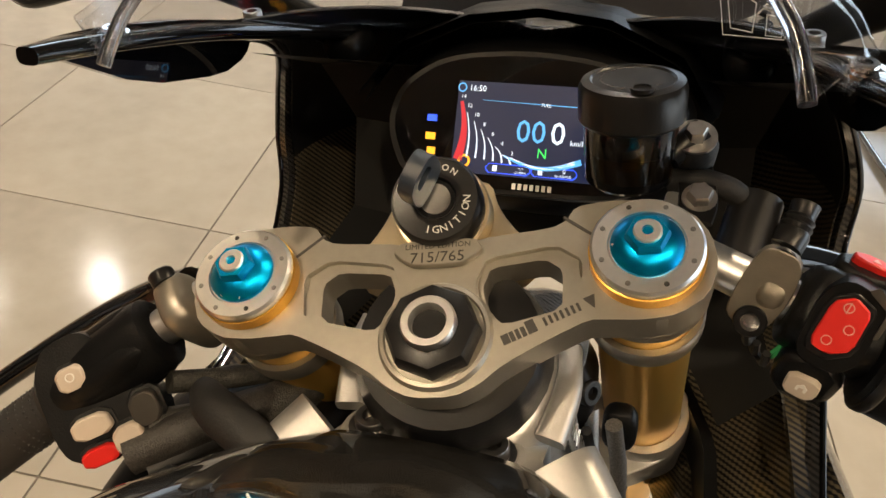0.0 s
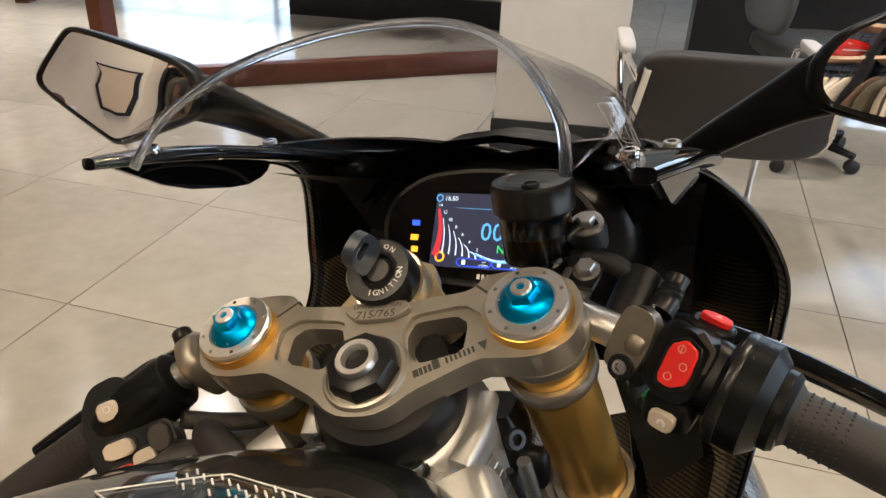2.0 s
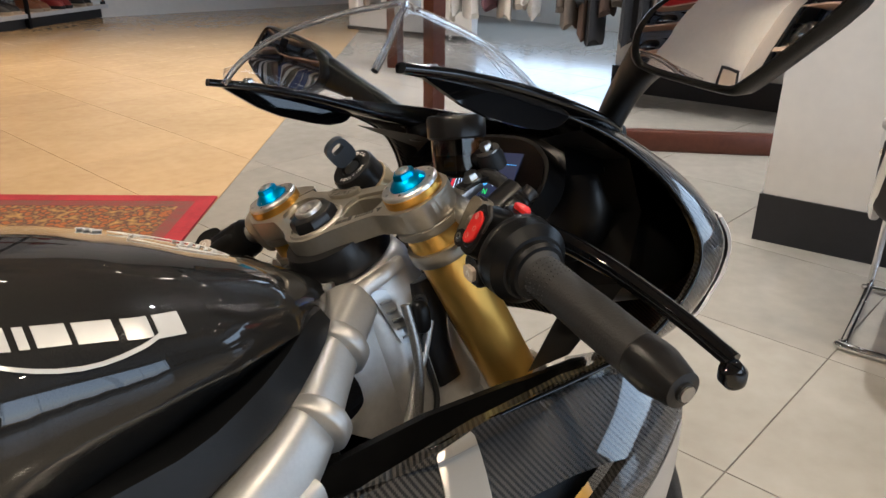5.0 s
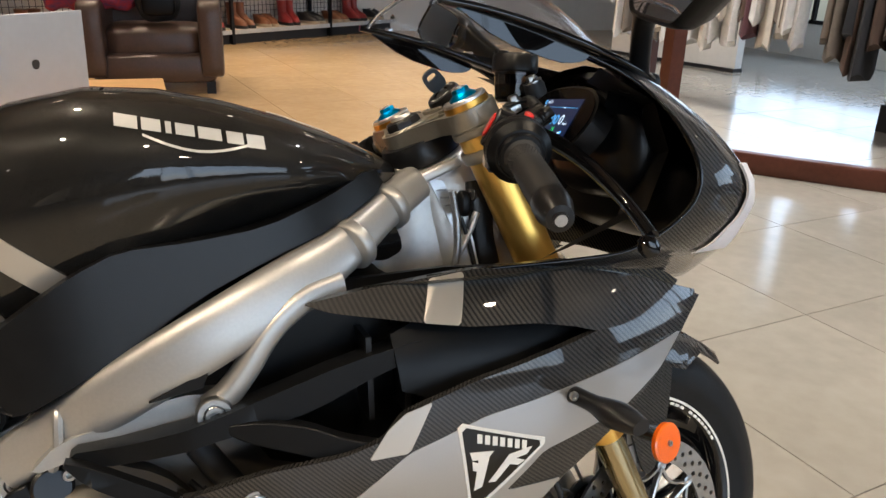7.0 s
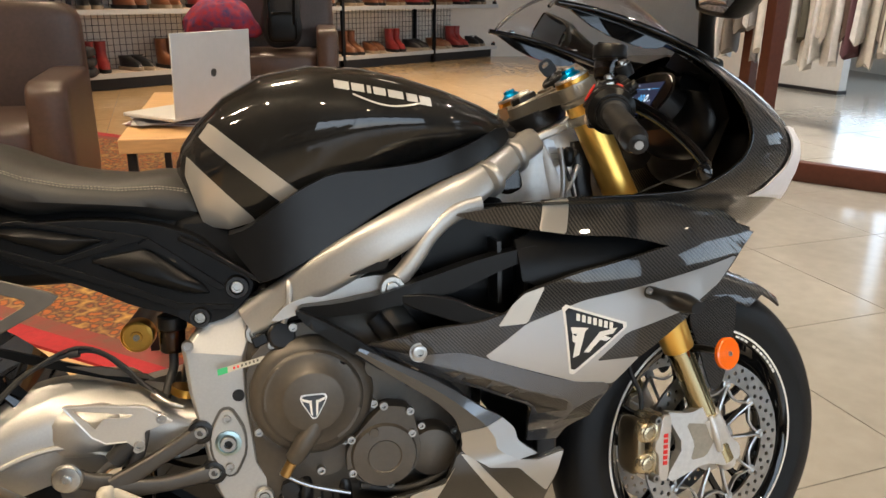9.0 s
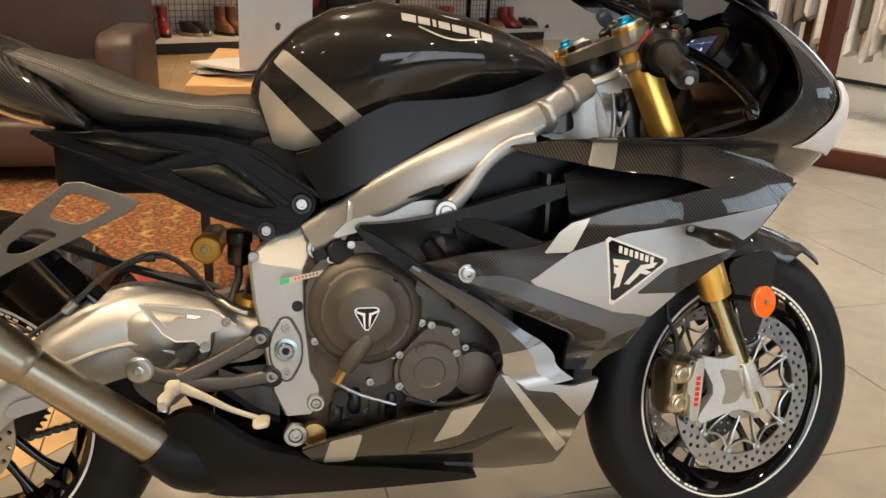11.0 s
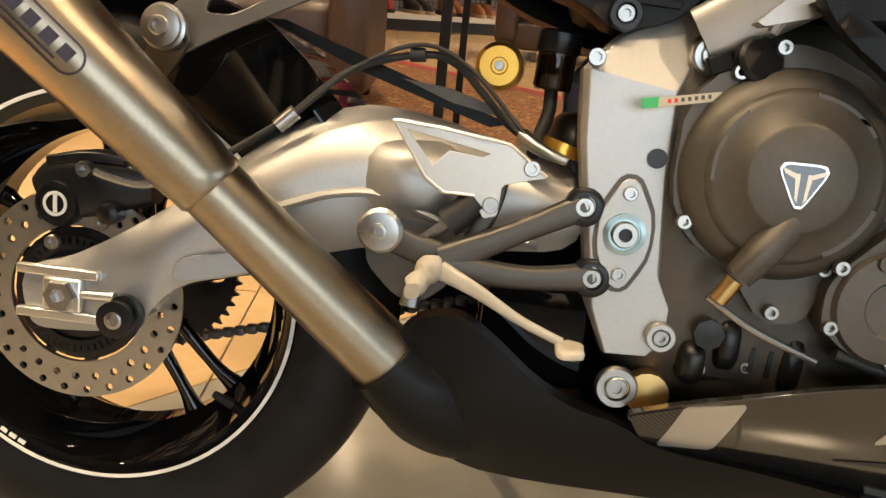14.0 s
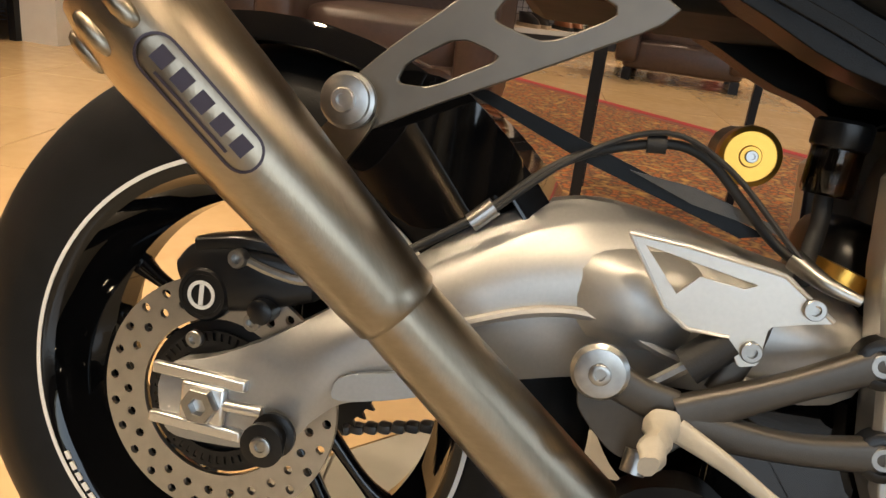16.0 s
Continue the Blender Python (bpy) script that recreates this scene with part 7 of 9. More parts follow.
# fork legs
for s in (1, -1):
    leg = part("fork_leg", lathe([(0.0268, -0.29), (0.0268, -0.07), (0.0268, -0.009), (0.026, -0.008), (0.02, -0.008)], 48, at_fork(FU, s * FV, 0)), GOLD, moto, "gold anodised upside-down fork leg")
    part("preload_ring", lathe([(0.0276, -0.03), (0.0276, -0.0085), (0.0264, -0.008)], 48, at_fork(FU, s * FV, 0)), GOLD_RING, leg)
    cap = part("fork_cap", lathe([(0.0268, -0.002), (0.0268, 0.0015), (0.0255, 0.003), (0.0185, 0.003), (0.018, 0.002)], 48, at_fork(FU, s * FV, -0.0065)), ALU, leg, "turned aluminium fork cap")
    for k in range(8):
        a = 2 * math.pi * k / 8 + 0.3
        part("cap_dimple", lathe([(0.0014, 0), (0.0012, 0.0006), (0.0003, 0.0006)], 8, at_fork(FU + 0.0225 * math.cos(a), s * FV + 0.0225 * math.sin(a), -0.0037)), DARK_PRINT if k % 4 == 0 else STEEL, cap)
    adj = part("damping_adjuster", lathe([(0.0172, 0.002), (0.0172, 0.0035), (0.015, 0.0062), (0.0105, 0.0095)], 40, at_fork(FU, s * FV, -0.0065)), BLUE, leg, "blue anodised damping adjuster")
    part("adjuster_hex", lathe([(0.0105, 0.005), (0.0105, 0.0125), (0.0095, 0.0145), (0.006, 0.0145)], 6, at_fork(FU, s * FV, -0.0065)), BLUE, adj)
    part("adjuster_stud", lathe([(0.0068, 0.012), (0.0066, 0.0155), (0.0058, 0.0162), (0.0026, 0.0162), (0.0024, 0.012), (0.0003, 0.012)], 24, at_fork(FU, s * FV, -0.0065)), ALU, adj)
    letters("REB" if s < 0 else "COM", 0.0052, HEADLINE, "lettering", adj, YF @ Matrix.Translation((FU, s * FV, -0.0013)) @ Matrix.Rotation(radians(-100), 4, "Z") @ Matrix.Translation((0, -0.0146, 0)) @ Matrix.Rotation(0.6, 4, "X"), 0.0001)
    part("adjuster_mark", box(0, 0.0146, 0.0052, 0.0006, 0.004, 0.0006, YF @ Matrix.Translation((FU, s * FV, -0.0065))), HEADLINE, adj)
    part("adjuster_mark", box(0.0, 0.0146, 0.0052, 0.004, 0.0006, 0.0006, YF @ Matrix.Translation((FU, s * FV, -0.0065))), HEADLINE, adj)
    # clip-on clamp round the leg
    clip = part("clip_on", lathe([(0.0272, -0.079), (0.0308, -0.079), (0.0316, -0.0775), (0.0316, -0.0665), (0.0308, -0.065), (0.0272, -0.065)], 40, at_fork(FU, s * FV, 0), closed=True), YOKE, moto, "grey aluminium clip-on clamp with handlebar")
    e0, e1 = V((0.051, s * 0.13 - 0.004, -0.041)), V((-0.081, s * 0.362 - 0.004, -0.076 if s < 0 else -0.106))
    part("clip_neck", steer(bar([(0.052, s * (FV + 0.012), -0.063), (0.054, s * 0.124, -0.054), (0.053, s * 0.131, -0.044)], [(0.014, 0.014), (0.016, 0.018), (0.024, 0.024)], 4, 3)), YOKE, clip)
    part("handlebar", steer(tube([e0 + (e0 - e1) * 0.06, e1], 0.0113, 20)), ALU, clip, "bare aluminium handlebar tube")
    part("lower_leg", lathe([(0.0215, -0.74), (0.0215, -0.44), (0.022, -0.32)], 36, at_yoke(FU, s * FV, 0)), surface("gold_nitride", (0.5, 0.42, 0.24), 0.08, 1.0, 0.04), leg, "polished gold stanchion")
    part("fork_sleeve", lathe([(0.0268, -0.335), (0.0268, -0.31), (0.028, -0.31), (0.0295, -0.33), (0.0295, -0.45), (0.027, -0.505), (0.022, -0.507)], 44, at_yoke(FU, s * FV, 0)), GOLD, leg)

# lower yoke
low = part("lower_yoke", plate(soften([(0.07, 0.1), (0.06, 0.13), (0.02, 0.138), (-0.002, 0.11), (-0.02, 0.05), (-0.035, 0), (-0.02, -0.05), (-0.002, -0.11), (0.02, -0.138), (0.06, -0.13), (0.07, -0.1), (0.05, -0.04), (0.05, 0.04)], 2, 0.2), 0.034, YF @ Matrix.Translation((0, 0, -0.284))), CAST_SILVER, moto, "cast aluminium lower yoke", bevel=0.004)
for s in (1, -1):
    part("yoke_clamp", lathe([(0.0275, -0.3), (0.034, -0.3), (0.035, -0.292), (0.035, -0.242), (0.033, -0.236), (0.0275, -0.236)], 40, at_fork(FU, s * FV, 0), closed=True), CAST_SILVER, low)
    part("clamp_ear", move(bar([(0.012, s * 0.08, -0.244), (0.002, s * 0.078, -0.262), (0.002, s * 0.078, -0.284)], [(0.022, 0.026), (0.026, 0.028), (0.024, 0.026)], 4, 4), YF), CAST_SILVER, low)
    for w in (-0.252, -0.276):
        part("clamp_screw", bolt(0.0085, 0.009, at_fork(-0.0095, s * 0.078, w, (-1, 0, 0), (0, 0, 1)), washer=0.011), STEEL, low)

# ignition lock with key
lock_m = at_yoke(0.0715, 0.0, -0.0055, (-0.32, 0.0, 1), (1, 0, 0)) @ Matrix.Scale(0.9, 4)
ign = part("ignition_lock", lathe([(0.0265, -0.035), (0.0265, 0.004), (0.0245, 0.0075), (0.0125, 0.0085), (0.0115, 0.006), (0.0005, 0.006)], 40, lock_m), SATIN_BLACK, moto, "black ignition lock with white print, key in it")
part("lock_cradle", lathe([(0.0295, -0.05), (0.0295, -0.018), (0.0285, -0.016)], 40, lock_m), surface("champagne_aluminium", (0.6, 0.5, 0.33), 0.32, 0.9), ign)
CRA = surface("champagne_bracket", (0.6, 0.5, 0.33), 0.35, 0.9)
part("lock_bracket", plate(soften([(0.03, 0.04), (0.045, 0.05), (0.075, 0.032), (0.1, 0.026), (0.1, -0.026), (0.075, -0.032), (0.045, -0.055), (0.03, -0.04)], 2, 0.2), 0.014, YK @ Matrix.Translation((0.008, 0.002, -0.05))), CRA, ign, bevel=0.002)
part("key_slot", box(0, 0, 0.0068, 0.0025, 0.011, 0.001, lock_m), DARK_PRINT, ign)
part("key_barrel", lathe([(0.009, 0.006), (0.009, 0.0075), (0.0005, 0.0075)], 24, lock_m), STEEL, ign)
for i, ch in enumerate("IGNITION"):
    letters(ch, 0.0062, HEADLINE, "lettering", ign, lock_m @ Matrix.Rotation(radians(-12) + radians(14) * i, 4, "Z") @ Matrix.Translation((0, -0.0188, 0.0084)) @ Matrix.Rotation(0.03, 4, "X"), 0.0001)
for i, ch in enumerate("ON"):
    letters(ch, 0.0055, HEADLINE, "lettering", ign, lock_m @ Matrix.Rotation(radians(-20 - 17 * i), 4, "Z") @ Matrix.Translation((0, 0.0188, 0.0084)), 0.0001)
part("lock_mark", lathe([(0.0022, 0.0083), (0.0022, 0.0088), (0.0016, 0.0088), (0.0016, 0.0083)], 12, lock_m @ Matrix.Rotation(radians(2), 4, "Z") @ Matrix.Translation((0, 0.0185, 0)), closed=True), HEADLINE, ign)
for i in range(3):
    part("lock_mark", box(0, -0.0188, 0.0085, 0.0035, 0.0028, 0.0005, lock_m @ Matrix.Rotation(radians(-180 + 28 + 12 * i + (-20)), 4, "Z")), HEADLINE, ign)
KEY = surface("blue_black_key_plastic", (0.02, 0.03, 0.045), 0.38, 0, 0.1, 80)
key_m = lock_m @ Matrix.Translation((-0.005, 0.006, 0.007)) @ Matrix.Rotation(radians(62), 4, "Z") @ Matrix.Rotation(radians(90), 4, "X")
keyhead = soften([(-0.011, 0.004), (0.011, 0.004), (0.0145, 0.014), (0.0135, 0.03), (0.007, 0.036), (-0.007, 0.036), (-0.0135, 0.03), (-0.0145, 0.014)], 2, 0.2)
key = part("key", plate([tuple(p) for p in keyhead], 0.0095, key_m @ Matrix.Translation((0, 0, -0.0048)), [[tuple(p) for p in soften([(-0.008, 0.022), (0.008, 0.022), (0.006, 0.031), (-0.006, 0.031)], 2, 0.2)][::-1]]), KEY, ign, "dark blue-black key", bevel=0.0015)
part("key_blade", box(0, -0.001, 0, 0.007, 0.012, 0.002, key_m), STEEL, ign)

# controls
def along(s, d, up=(0, 0, 1)):
    """A pose on the handlebar d metres out from the clamp: z outward along the bar."""
    e0, e1 = V((0.046, s * 0.13, -0.047)), V((-0.086, s * 0.362, -0.082 if s < 0 else -0.112))
    n = (e1 - e0).normalized()
    return YH @ facing(e0 + n * d, n, up)


for s in (1, -1):
    grip = part("grip", lathe([(0.012, 0.118), (0.0215, 0.12), (0.0225, 0.124), (0.0165, 0.131), (0.0165, 0.16), (0.0172, 0.2), (0.0168, 0.245), (0.0155, 0.246)], 36, along(s, 0)), RUBBER, moto, "black ribbed rubber grip")
    bm = []
    for k in range(30):
        for j in range(5):
            a = 2 * math.pi * (k + 0.5 * (j % 2)) / 30
            bm.append(lathe([(0.0011, 0), (0.0003, 0.0009)], 4, along(s, 0) @ Matrix.Rotation(a, 4, "Z") @ Matrix.Translation((0.0163, 0, 0.134 + j * 0.0055)) @ Matrix.Rotation(math.pi / 2, 4, "Y")))
    part("grip_knurl", join(*bm), RUBBER, grip)["kind"] = "stuff"
    part("bar_end", lathe([(0.0172, 0.246), (0.0175, 0.25), (0.0175, 0.262), (0.0125, 0.284), (0.007, 0.285), (0.0068, 0.287), (0.0005, 0.287)], 32, along(s, 0)), SATIN_BLACK, grip, "black tapered bar end")
    part("bar_end_screw", lathe([(0.0055, 0.286), (0.0055, 0.2885), (0.0005, 0.2885)], 14, along(s, 0)), STEEL, grip)
# right switch block: a faceted drum round the bar
def drum(rings, segs=28, power=3.0, turn=0.0):
    """A rounded square drum along z from (half width, half height, z) rings."""
    out = []
    for rx_, ry_, z_ in rings:
        ring = []
        for k in range(segs):
            a = 2 * math.pi * k / segs
            c, n = math.cos(a), math.sin(a)
            ring.append(V((rx_ * math.copysign(abs(c) ** (2 / power), c), ry_ * math.copysign(abs(n) ** (2 / power), n), z_)))
        out.append(ring)
    return move(loft(out), Matrix.Rotation(turn, 4, "Z"))


swr = part("switch_block", move(drum([(0.016, 0.018, 0.047), (0.02, 0.022, 0.049), (0.0225, 0.0245, 0.055), (0.0225, 0.0245, 0.083), (0.021, 0.023, 0.09)], 32, 3.0, 0.3), along(-1, 0.0)), MATT_BLACK, moto, "black right switch block with red buttons", sharp=45)
part("throttle_housing", move(lathe([(0.022, 0.088), (0.031, 0.09), (0.0345, 0.094), (0.0345, 0.111), (0.027, 0.1185), (0.0245, 0.119), (0.0245, 0.124), (0.0225, 0.127), (0.017, 0.128)], 40), along(-1, 0.0)), MATT_BLACK, swr, sharp=30)
part("housing_band", move(lathe([(0.0348, 0.0925), (0.0352, 0.094), (0.0352, 0.097), (0.0346, 0.098)], 40), along(-1, 0.0)), SATIN_BLACK, swr)

# ---- right-hand controls (z runs out along the bar, y upward) ----
sr0 = along(-1, 0.0)
# the brake clamp
CLAMP = surface("olive_grey_clamp_metal", (0.2, 0.18, 0.145), 0.4, 0.7, 0.12, 150, 0.15, 900)
fc_ = YH @ facing((0.0235, -0.1565, -0.0425), (-0.62, 0.3, 0.72), (0.62, -0.5, 0.58))
clampr = part("brake_clamp", move(plate([tuple(p) for p in soften([(-0.011, -0.021), (-0.013, 0.0), (-0.011, 0.021), (0.009, 0.022), (0.013, 0.0), (0.009, -0.021)], 2, 0.2)], 0.013), fc_ @ Matrix.Translation((0, 0, -0.0115))), CLAMP, moto, "dark grey brake lever clamp", bevel=0.003)
part("clamp_body", blob(0.003, -0.004, 0.037, 0.0165, 0.0185, 0.009, 3.2, 20, 12, sr0), CLAMP, clampr)
for at_ in ((0.0335, -0.1637, -0.0335), (0.0115, -0.1493, -0.0515)):
    part("clamp_screw", lathe([(0.0078, -0.004), (0.0082, 0.001), (0.0074, 0.002), (0.0048, 0.002), (0.0045, -0.001), (0.0005, -0.001)], 20, YH @ facing(at_, (-0.62, 0.3, 0.72), (0, 0, 1))), SATIN_BLACK, clampr)
    part("clamp_screw_core", lathe([(0.0046, 0.0005), (0.0046, 0.0026), (0.0028, 0.0026), (0.0026, 0.0), (0.0003, 0.0)], 12, YH @ facing(at_, (-0.62, 0.3, 0.72), (0, 0, 1))), CHROME, clampr)


def in_yoke(points):
    return [YH @ V(p) for p in points]


# master cylinder ahead of the bar, with adjuster and hose
part("brake_cylinder", tube(in_yoke([(0.05, -0.15, -0.06), (0.085, -0.165, -0.055)]), 0.014, 16), SATIN_BLACK, clampr)
part("cylinder_nipple", tube(in_yoke([(0.055, -0.174, -0.056), (0.062, -0.179, -0.054), (0.0635, -0.18, -0.0536), (0.0655, -0.181, -0.053), (0.067, -0.182, -0.0527), (0.069, -0.183, -0.052), (0.0705, -0.184, -0.0517), (0.077, -0.1875, -0.05)]), [0.009, 0.009, 0.0078, 0.0088, 0.0076, 0.0086, 0.0072, 0.0078], 14, 2), SATIN_BLACK, clampr)
part("reservoir_hose", tube(in_yoke([(0.094, -0.118, -0.044), (0.091, -0.134, -0.041), (0.085, -0.151, -0.045), (0.079, -0.16, -0.056), (0.072, -0.165, -0.066)]), 0.0068, 12), RUBBER, moto, "black reservoir hose")
part("green_wire", tube(in_yoke([(0.0, -0.16, -0.07), (0.005, -0.17, -0.066), (0.0, -0.18, -0.068)]), 0.002, 6), GREEN, moto)
for k in range(3):
    part("control_wire", tube(in_yoke([(0.012 - 0.006 * k, -0.15 - 0.004 * k, -0.066), (0.012 - 0.006 * k, -0.152 - 0.003 * k, -0.078), (0.02, -0.158, -0.092), (0.035, -0.165, -0.11)]), 0.0022, 6), RUBBER, moto)
lever = part("brake_lever", tube(in_yoke([(0.055, -0.165, -0.065), (0.06, -0.2, -0.085), (0.052, -0.25, -0.11), (0.03, -0.31, -0.138), (0.004, -0.36, -0.158)]), [0.01, 0.0095, 0.0085, 0.0075, 0.007], 14), BLACK_GLOSS, moto, "glossy black brake lever with ball end")
part("lever_ball", lathe([(0.002, -0.011), (0.0085, -0.008), (0.0112, 0), (0.0085, 0.008), (0.002, 0.011)], 20, YK @ Matrix.Translation((0.002, -0.364, -0.1585))), BLACK_GLOSS, lever)
part("lever_pivot", bolt(0.008, 0.006, at_yoke(0.06, -0.168, -0.053)), STEEL, lever)
# reservoir
RES_M = YH @ facing((0.1145, -0.0985, -0.0065), (0.47, -0.05, 0.88), (1, 0, 0))
pot = part("brake_reservoir", lathe([(0.02, -0.041), (0.0235, -0.038), (0.0248, -0.012), (0.0248, -0.002)], 40, RES_M), SMOKE, moto, "smoked round brake fluid reservoir with black cap")
part("reservoir_cap", lathe([(0.0262, -0.005), (0.028, -0.003), (0.028, 0.013), (0.0265, 0.0165), (0.022, 0.0175), (0.021, 0.0165), (0.0005, 0.0165)], 40, RES_M), SATIN_BLACK, pot, "black screw cap")
part("fluid", lathe([(0.018, -0.036), (0.0218, -0.034), (0.0226, -0.02), (0.0005, -0.02)], 32, RES_M), surface("amber_fluid", (0.09, 0.05, 0.015), 0.2), pot)
part("cap_latch", lathe([(0.006, 0.0175), (0.006, 0.0195), (0.0045, 0.0195), (0.0045, 0.0185), (0.0005, 0.0185)], 16, RES_M @ Matrix.Translation((0.002, -0.02, 0))), SATIN_BLACK, pot)
for i in range(14):
    part("cap_print", box(0, 0.0165, 0.0177, 0.003, 0.0012, 0.0003, RES_M @ Matrix.Rotation(i * 0.3, 4, "Z")), DARK_PRINT, pot)
arm = part("reservoir_bracket", tube(in_yoke([(0.1, -0.118, -0.03), (0.112, -0.136, -0.024)]), 0.0075, 12), SATIN_BLACK, moto, "black reservoir bracket")
part("bracket_cup", lathe([(0.0125, -0.012), (0.013, 0.0), (0.0115, 0.004), (0.0115, 0.006)], 24, at_yoke(0.112, -0.136, -0.024)), RUBBER, arm)
part("bracket_washer", lathe([(0.0115, 0.0), (0.0115, 0.0018), (0.0005, 0.0018)], 24, at_yoke(0.112, -0.136, -0.0185)), STEEL, arm)
part("bracket_bolt", bolt(0.0062, 0.007, at_yoke(0.112, -0.136, -0.017), True), STEEL, arm)
part("bracket_strap", steer(bar([(0.112, -0.136, -0.036), (0.1, -0.136, -0.034), (0.09, -0.136, -0.033), (0.076, -0.134, -0.029), (0.066, -0.13, -0.028)], [(0.02, 0.004)] * 5, 4, 5, 12)), SATIN_BLACK, arm)
part("strap_bolt", bolt(0.0068, 0.008, at_yoke(0.079, -0.135, -0.028), True, 0.009), STEEL, arm)
part("strap_lug", steer(bar([(0.085, -0.13, -0.036), (0.06, -0.122, -0.036), (0.045, -0.115, -0.04)], [(0.022, 0.01), (0.024, 0.012), (0.03, 0.014)], 3, 4, 12)), ALU, arm)

# switch faces: x to the rider's right, y up, z out of the face
def face(at, right, up):
    x = V(right).normalized()
    n = x.cross(V(up)).normalized()
    return YH @ (Matrix.Translation(at) @ Matrix((x, n.cross(x), n)).transposed().to_4x4())


fr = face((-0.0024, -0.1833, -0.0294), (-0.57, -0.82, -0.02), (0.61, -0.5, 0.61))


def rounded(points, rounds=1, cut=0.15):
    return [tuple(p) for p in soften(points, rounds, cut)]


def shoulder(bm, k):
    """Draws the outer face of a plate in, so that its flanks slope."""
    hi = max(v.co.z for v in bm.verts)
    for v in bm.verts:
        if v.co.z > hi - 1e-5:
            v.co.x *= k
            v.co.y *= k
    return bm


body = [(-0.0155, -0.026), (-0.0165, 0.012), (-0.007, 0.024), (0.012, 0.021), (0.0165, 0.012), (0.0165, -0.017), (0.008, -0.027)]
part("switch_face", move(shoulder(plate(rounded(body, 2, 0.2), 0.03), 0.86), fr @ Matrix.Translation((0, 0, -0.032))), MATT_BLACK, swr, bevel=0.003)
part("switch_well", plate(rounded([(-0.0108, -0.0165), (-0.0105, 0.0095), (-0.001, 0.0165), (0.0105, 0.0125), (0.011, -0.0105), (0.001, -0.0185)]), 0.0035, fr @ Matrix.Translation((0, 0, -0.0045))), SATIN_BLACK, swr, bevel=0.0008)
part("kill_switch", plate(rounded([(-0.0088, -0.0135), (-0.0082, 0.0085), (-0.0005, 0.0142), (0.0085, 0.0105), (0.009, -0.009), (0.0005, -0.0152)]), 0.004, fr @ Matrix.Translation((0.0, 0.0, -0.0028))), RED, swr, "red kill switch", bevel=0.001)
PALE_MARK = surface("pale_red_print", (0.62, 0.3, 0.26), 0.5)
for k, (x, y) in enumerate(((-0.001, 0.0085), (0.0035, -0.0005), (-0.0025, -0.009))):
    part("switch_mark", lathe([(0.0024, 0.0011), (0.0024, 0.0014), (0.0019, 0.0014), (0.0019, 0.0011)], 14, fr @ Matrix.Translation((x, y, 0)), closed=True), PALE_MARK, swr)
part("switch_mark", box(-0.001, 0.0085, 0.0013, 0.0005, 0.0056, 0.0003, fr @ Matrix.Rotation(0.0, 4, "Z")), PALE_MARK, swr)
part("switch_cheek", plate(rounded([(0.0025, 0.019), (0.0135, 0.0135), (0.0135, 0.0), (0.0155, 0.001), (0.0158, 0.015), (0.006, 0.0225)], 1, 0.1), 0.002, fr @ Matrix.Translation((0, 0, -0.0028))), HANG, swr)
fh = face((0.0332, -0.2071, -0.0373), (-0.49, -0.86, -0.13), (0.6, -0.48, -0.5))
part("hazard_bed", plate(rounded([(-0.015, -0.011), (-0.015, 0.009), (0.013, 0.009), (0.013, -0.011)], 1, 0.2), 0.016, fh @ Matrix.Translation((0, 0, -0.0185))), MATT_BLACK, swr, bevel=0.003)
part("hazard_button", plate(rounded([(-0.0095, -0.0042), (-0.0095, 0.0042), (0.0088, 0.0046), (0.0095, -0.0042)], 1, 0.2), 0.005, fh @ Matrix.Translation((0.0, 0.0, -0.0035))), RED, swr, "red hazard button", bevel=0.0012)
part("switch_mark", plate([(-0.0022, -0.0018), (0.0022, -0.0018), (0, 0.0022)], 0.0003, fh @ Matrix.Translation((0.001, 0, 0.0015))), PALE_MARK, swr)
fo = face((-0.018, -0.1711, -0.0649), (-0.49, -0.86, -0.13), (0.3, -0.24, 0.92))
part("home_bed", plate(rounded([(-0.015, -0.013), (-0.015, 0.014), (0.016, 0.014), (0.015, -0.011)], 1, 0.2), 0.02, fo @ Matrix.Translation((0, 0, -0.0225))), MATT_BLACK, swr, bevel=0.004)
part("home_button", plate(rounded([(-0.0078, -0.0064), (-0.0085, 0.0052), (0.007, 0.0062), (0.0078, -0.003), (0.004, -0.0072)], 1, 0.2), 0.005, fo @ Matrix.Translation((0.0, 0.0, -0.0035))), KEY_GREY, swr, "pale home button", bevel=0.0012)
part("switch_mark", plate([(-0.0026, -0.0022), (-0.0026, 0.0006), (0, 0.0028), (0.0026, 0.0006), (0.0026, -0.0022), (0.0012, -0.0022), (0.0012, 0.0), (-0.0012, 0.0), (-0.0012, -0.0022)], 0.0003, fo @ Matrix.Translation((0, 0, 0.0015))), HEADLINE, swr)
part("grip_gap", lathe([(0.0205, 0.0905), (0.0215, 0.089), (0.0205, 0.0875)], 28, along(-1, 0.0)), STEEL, swr)

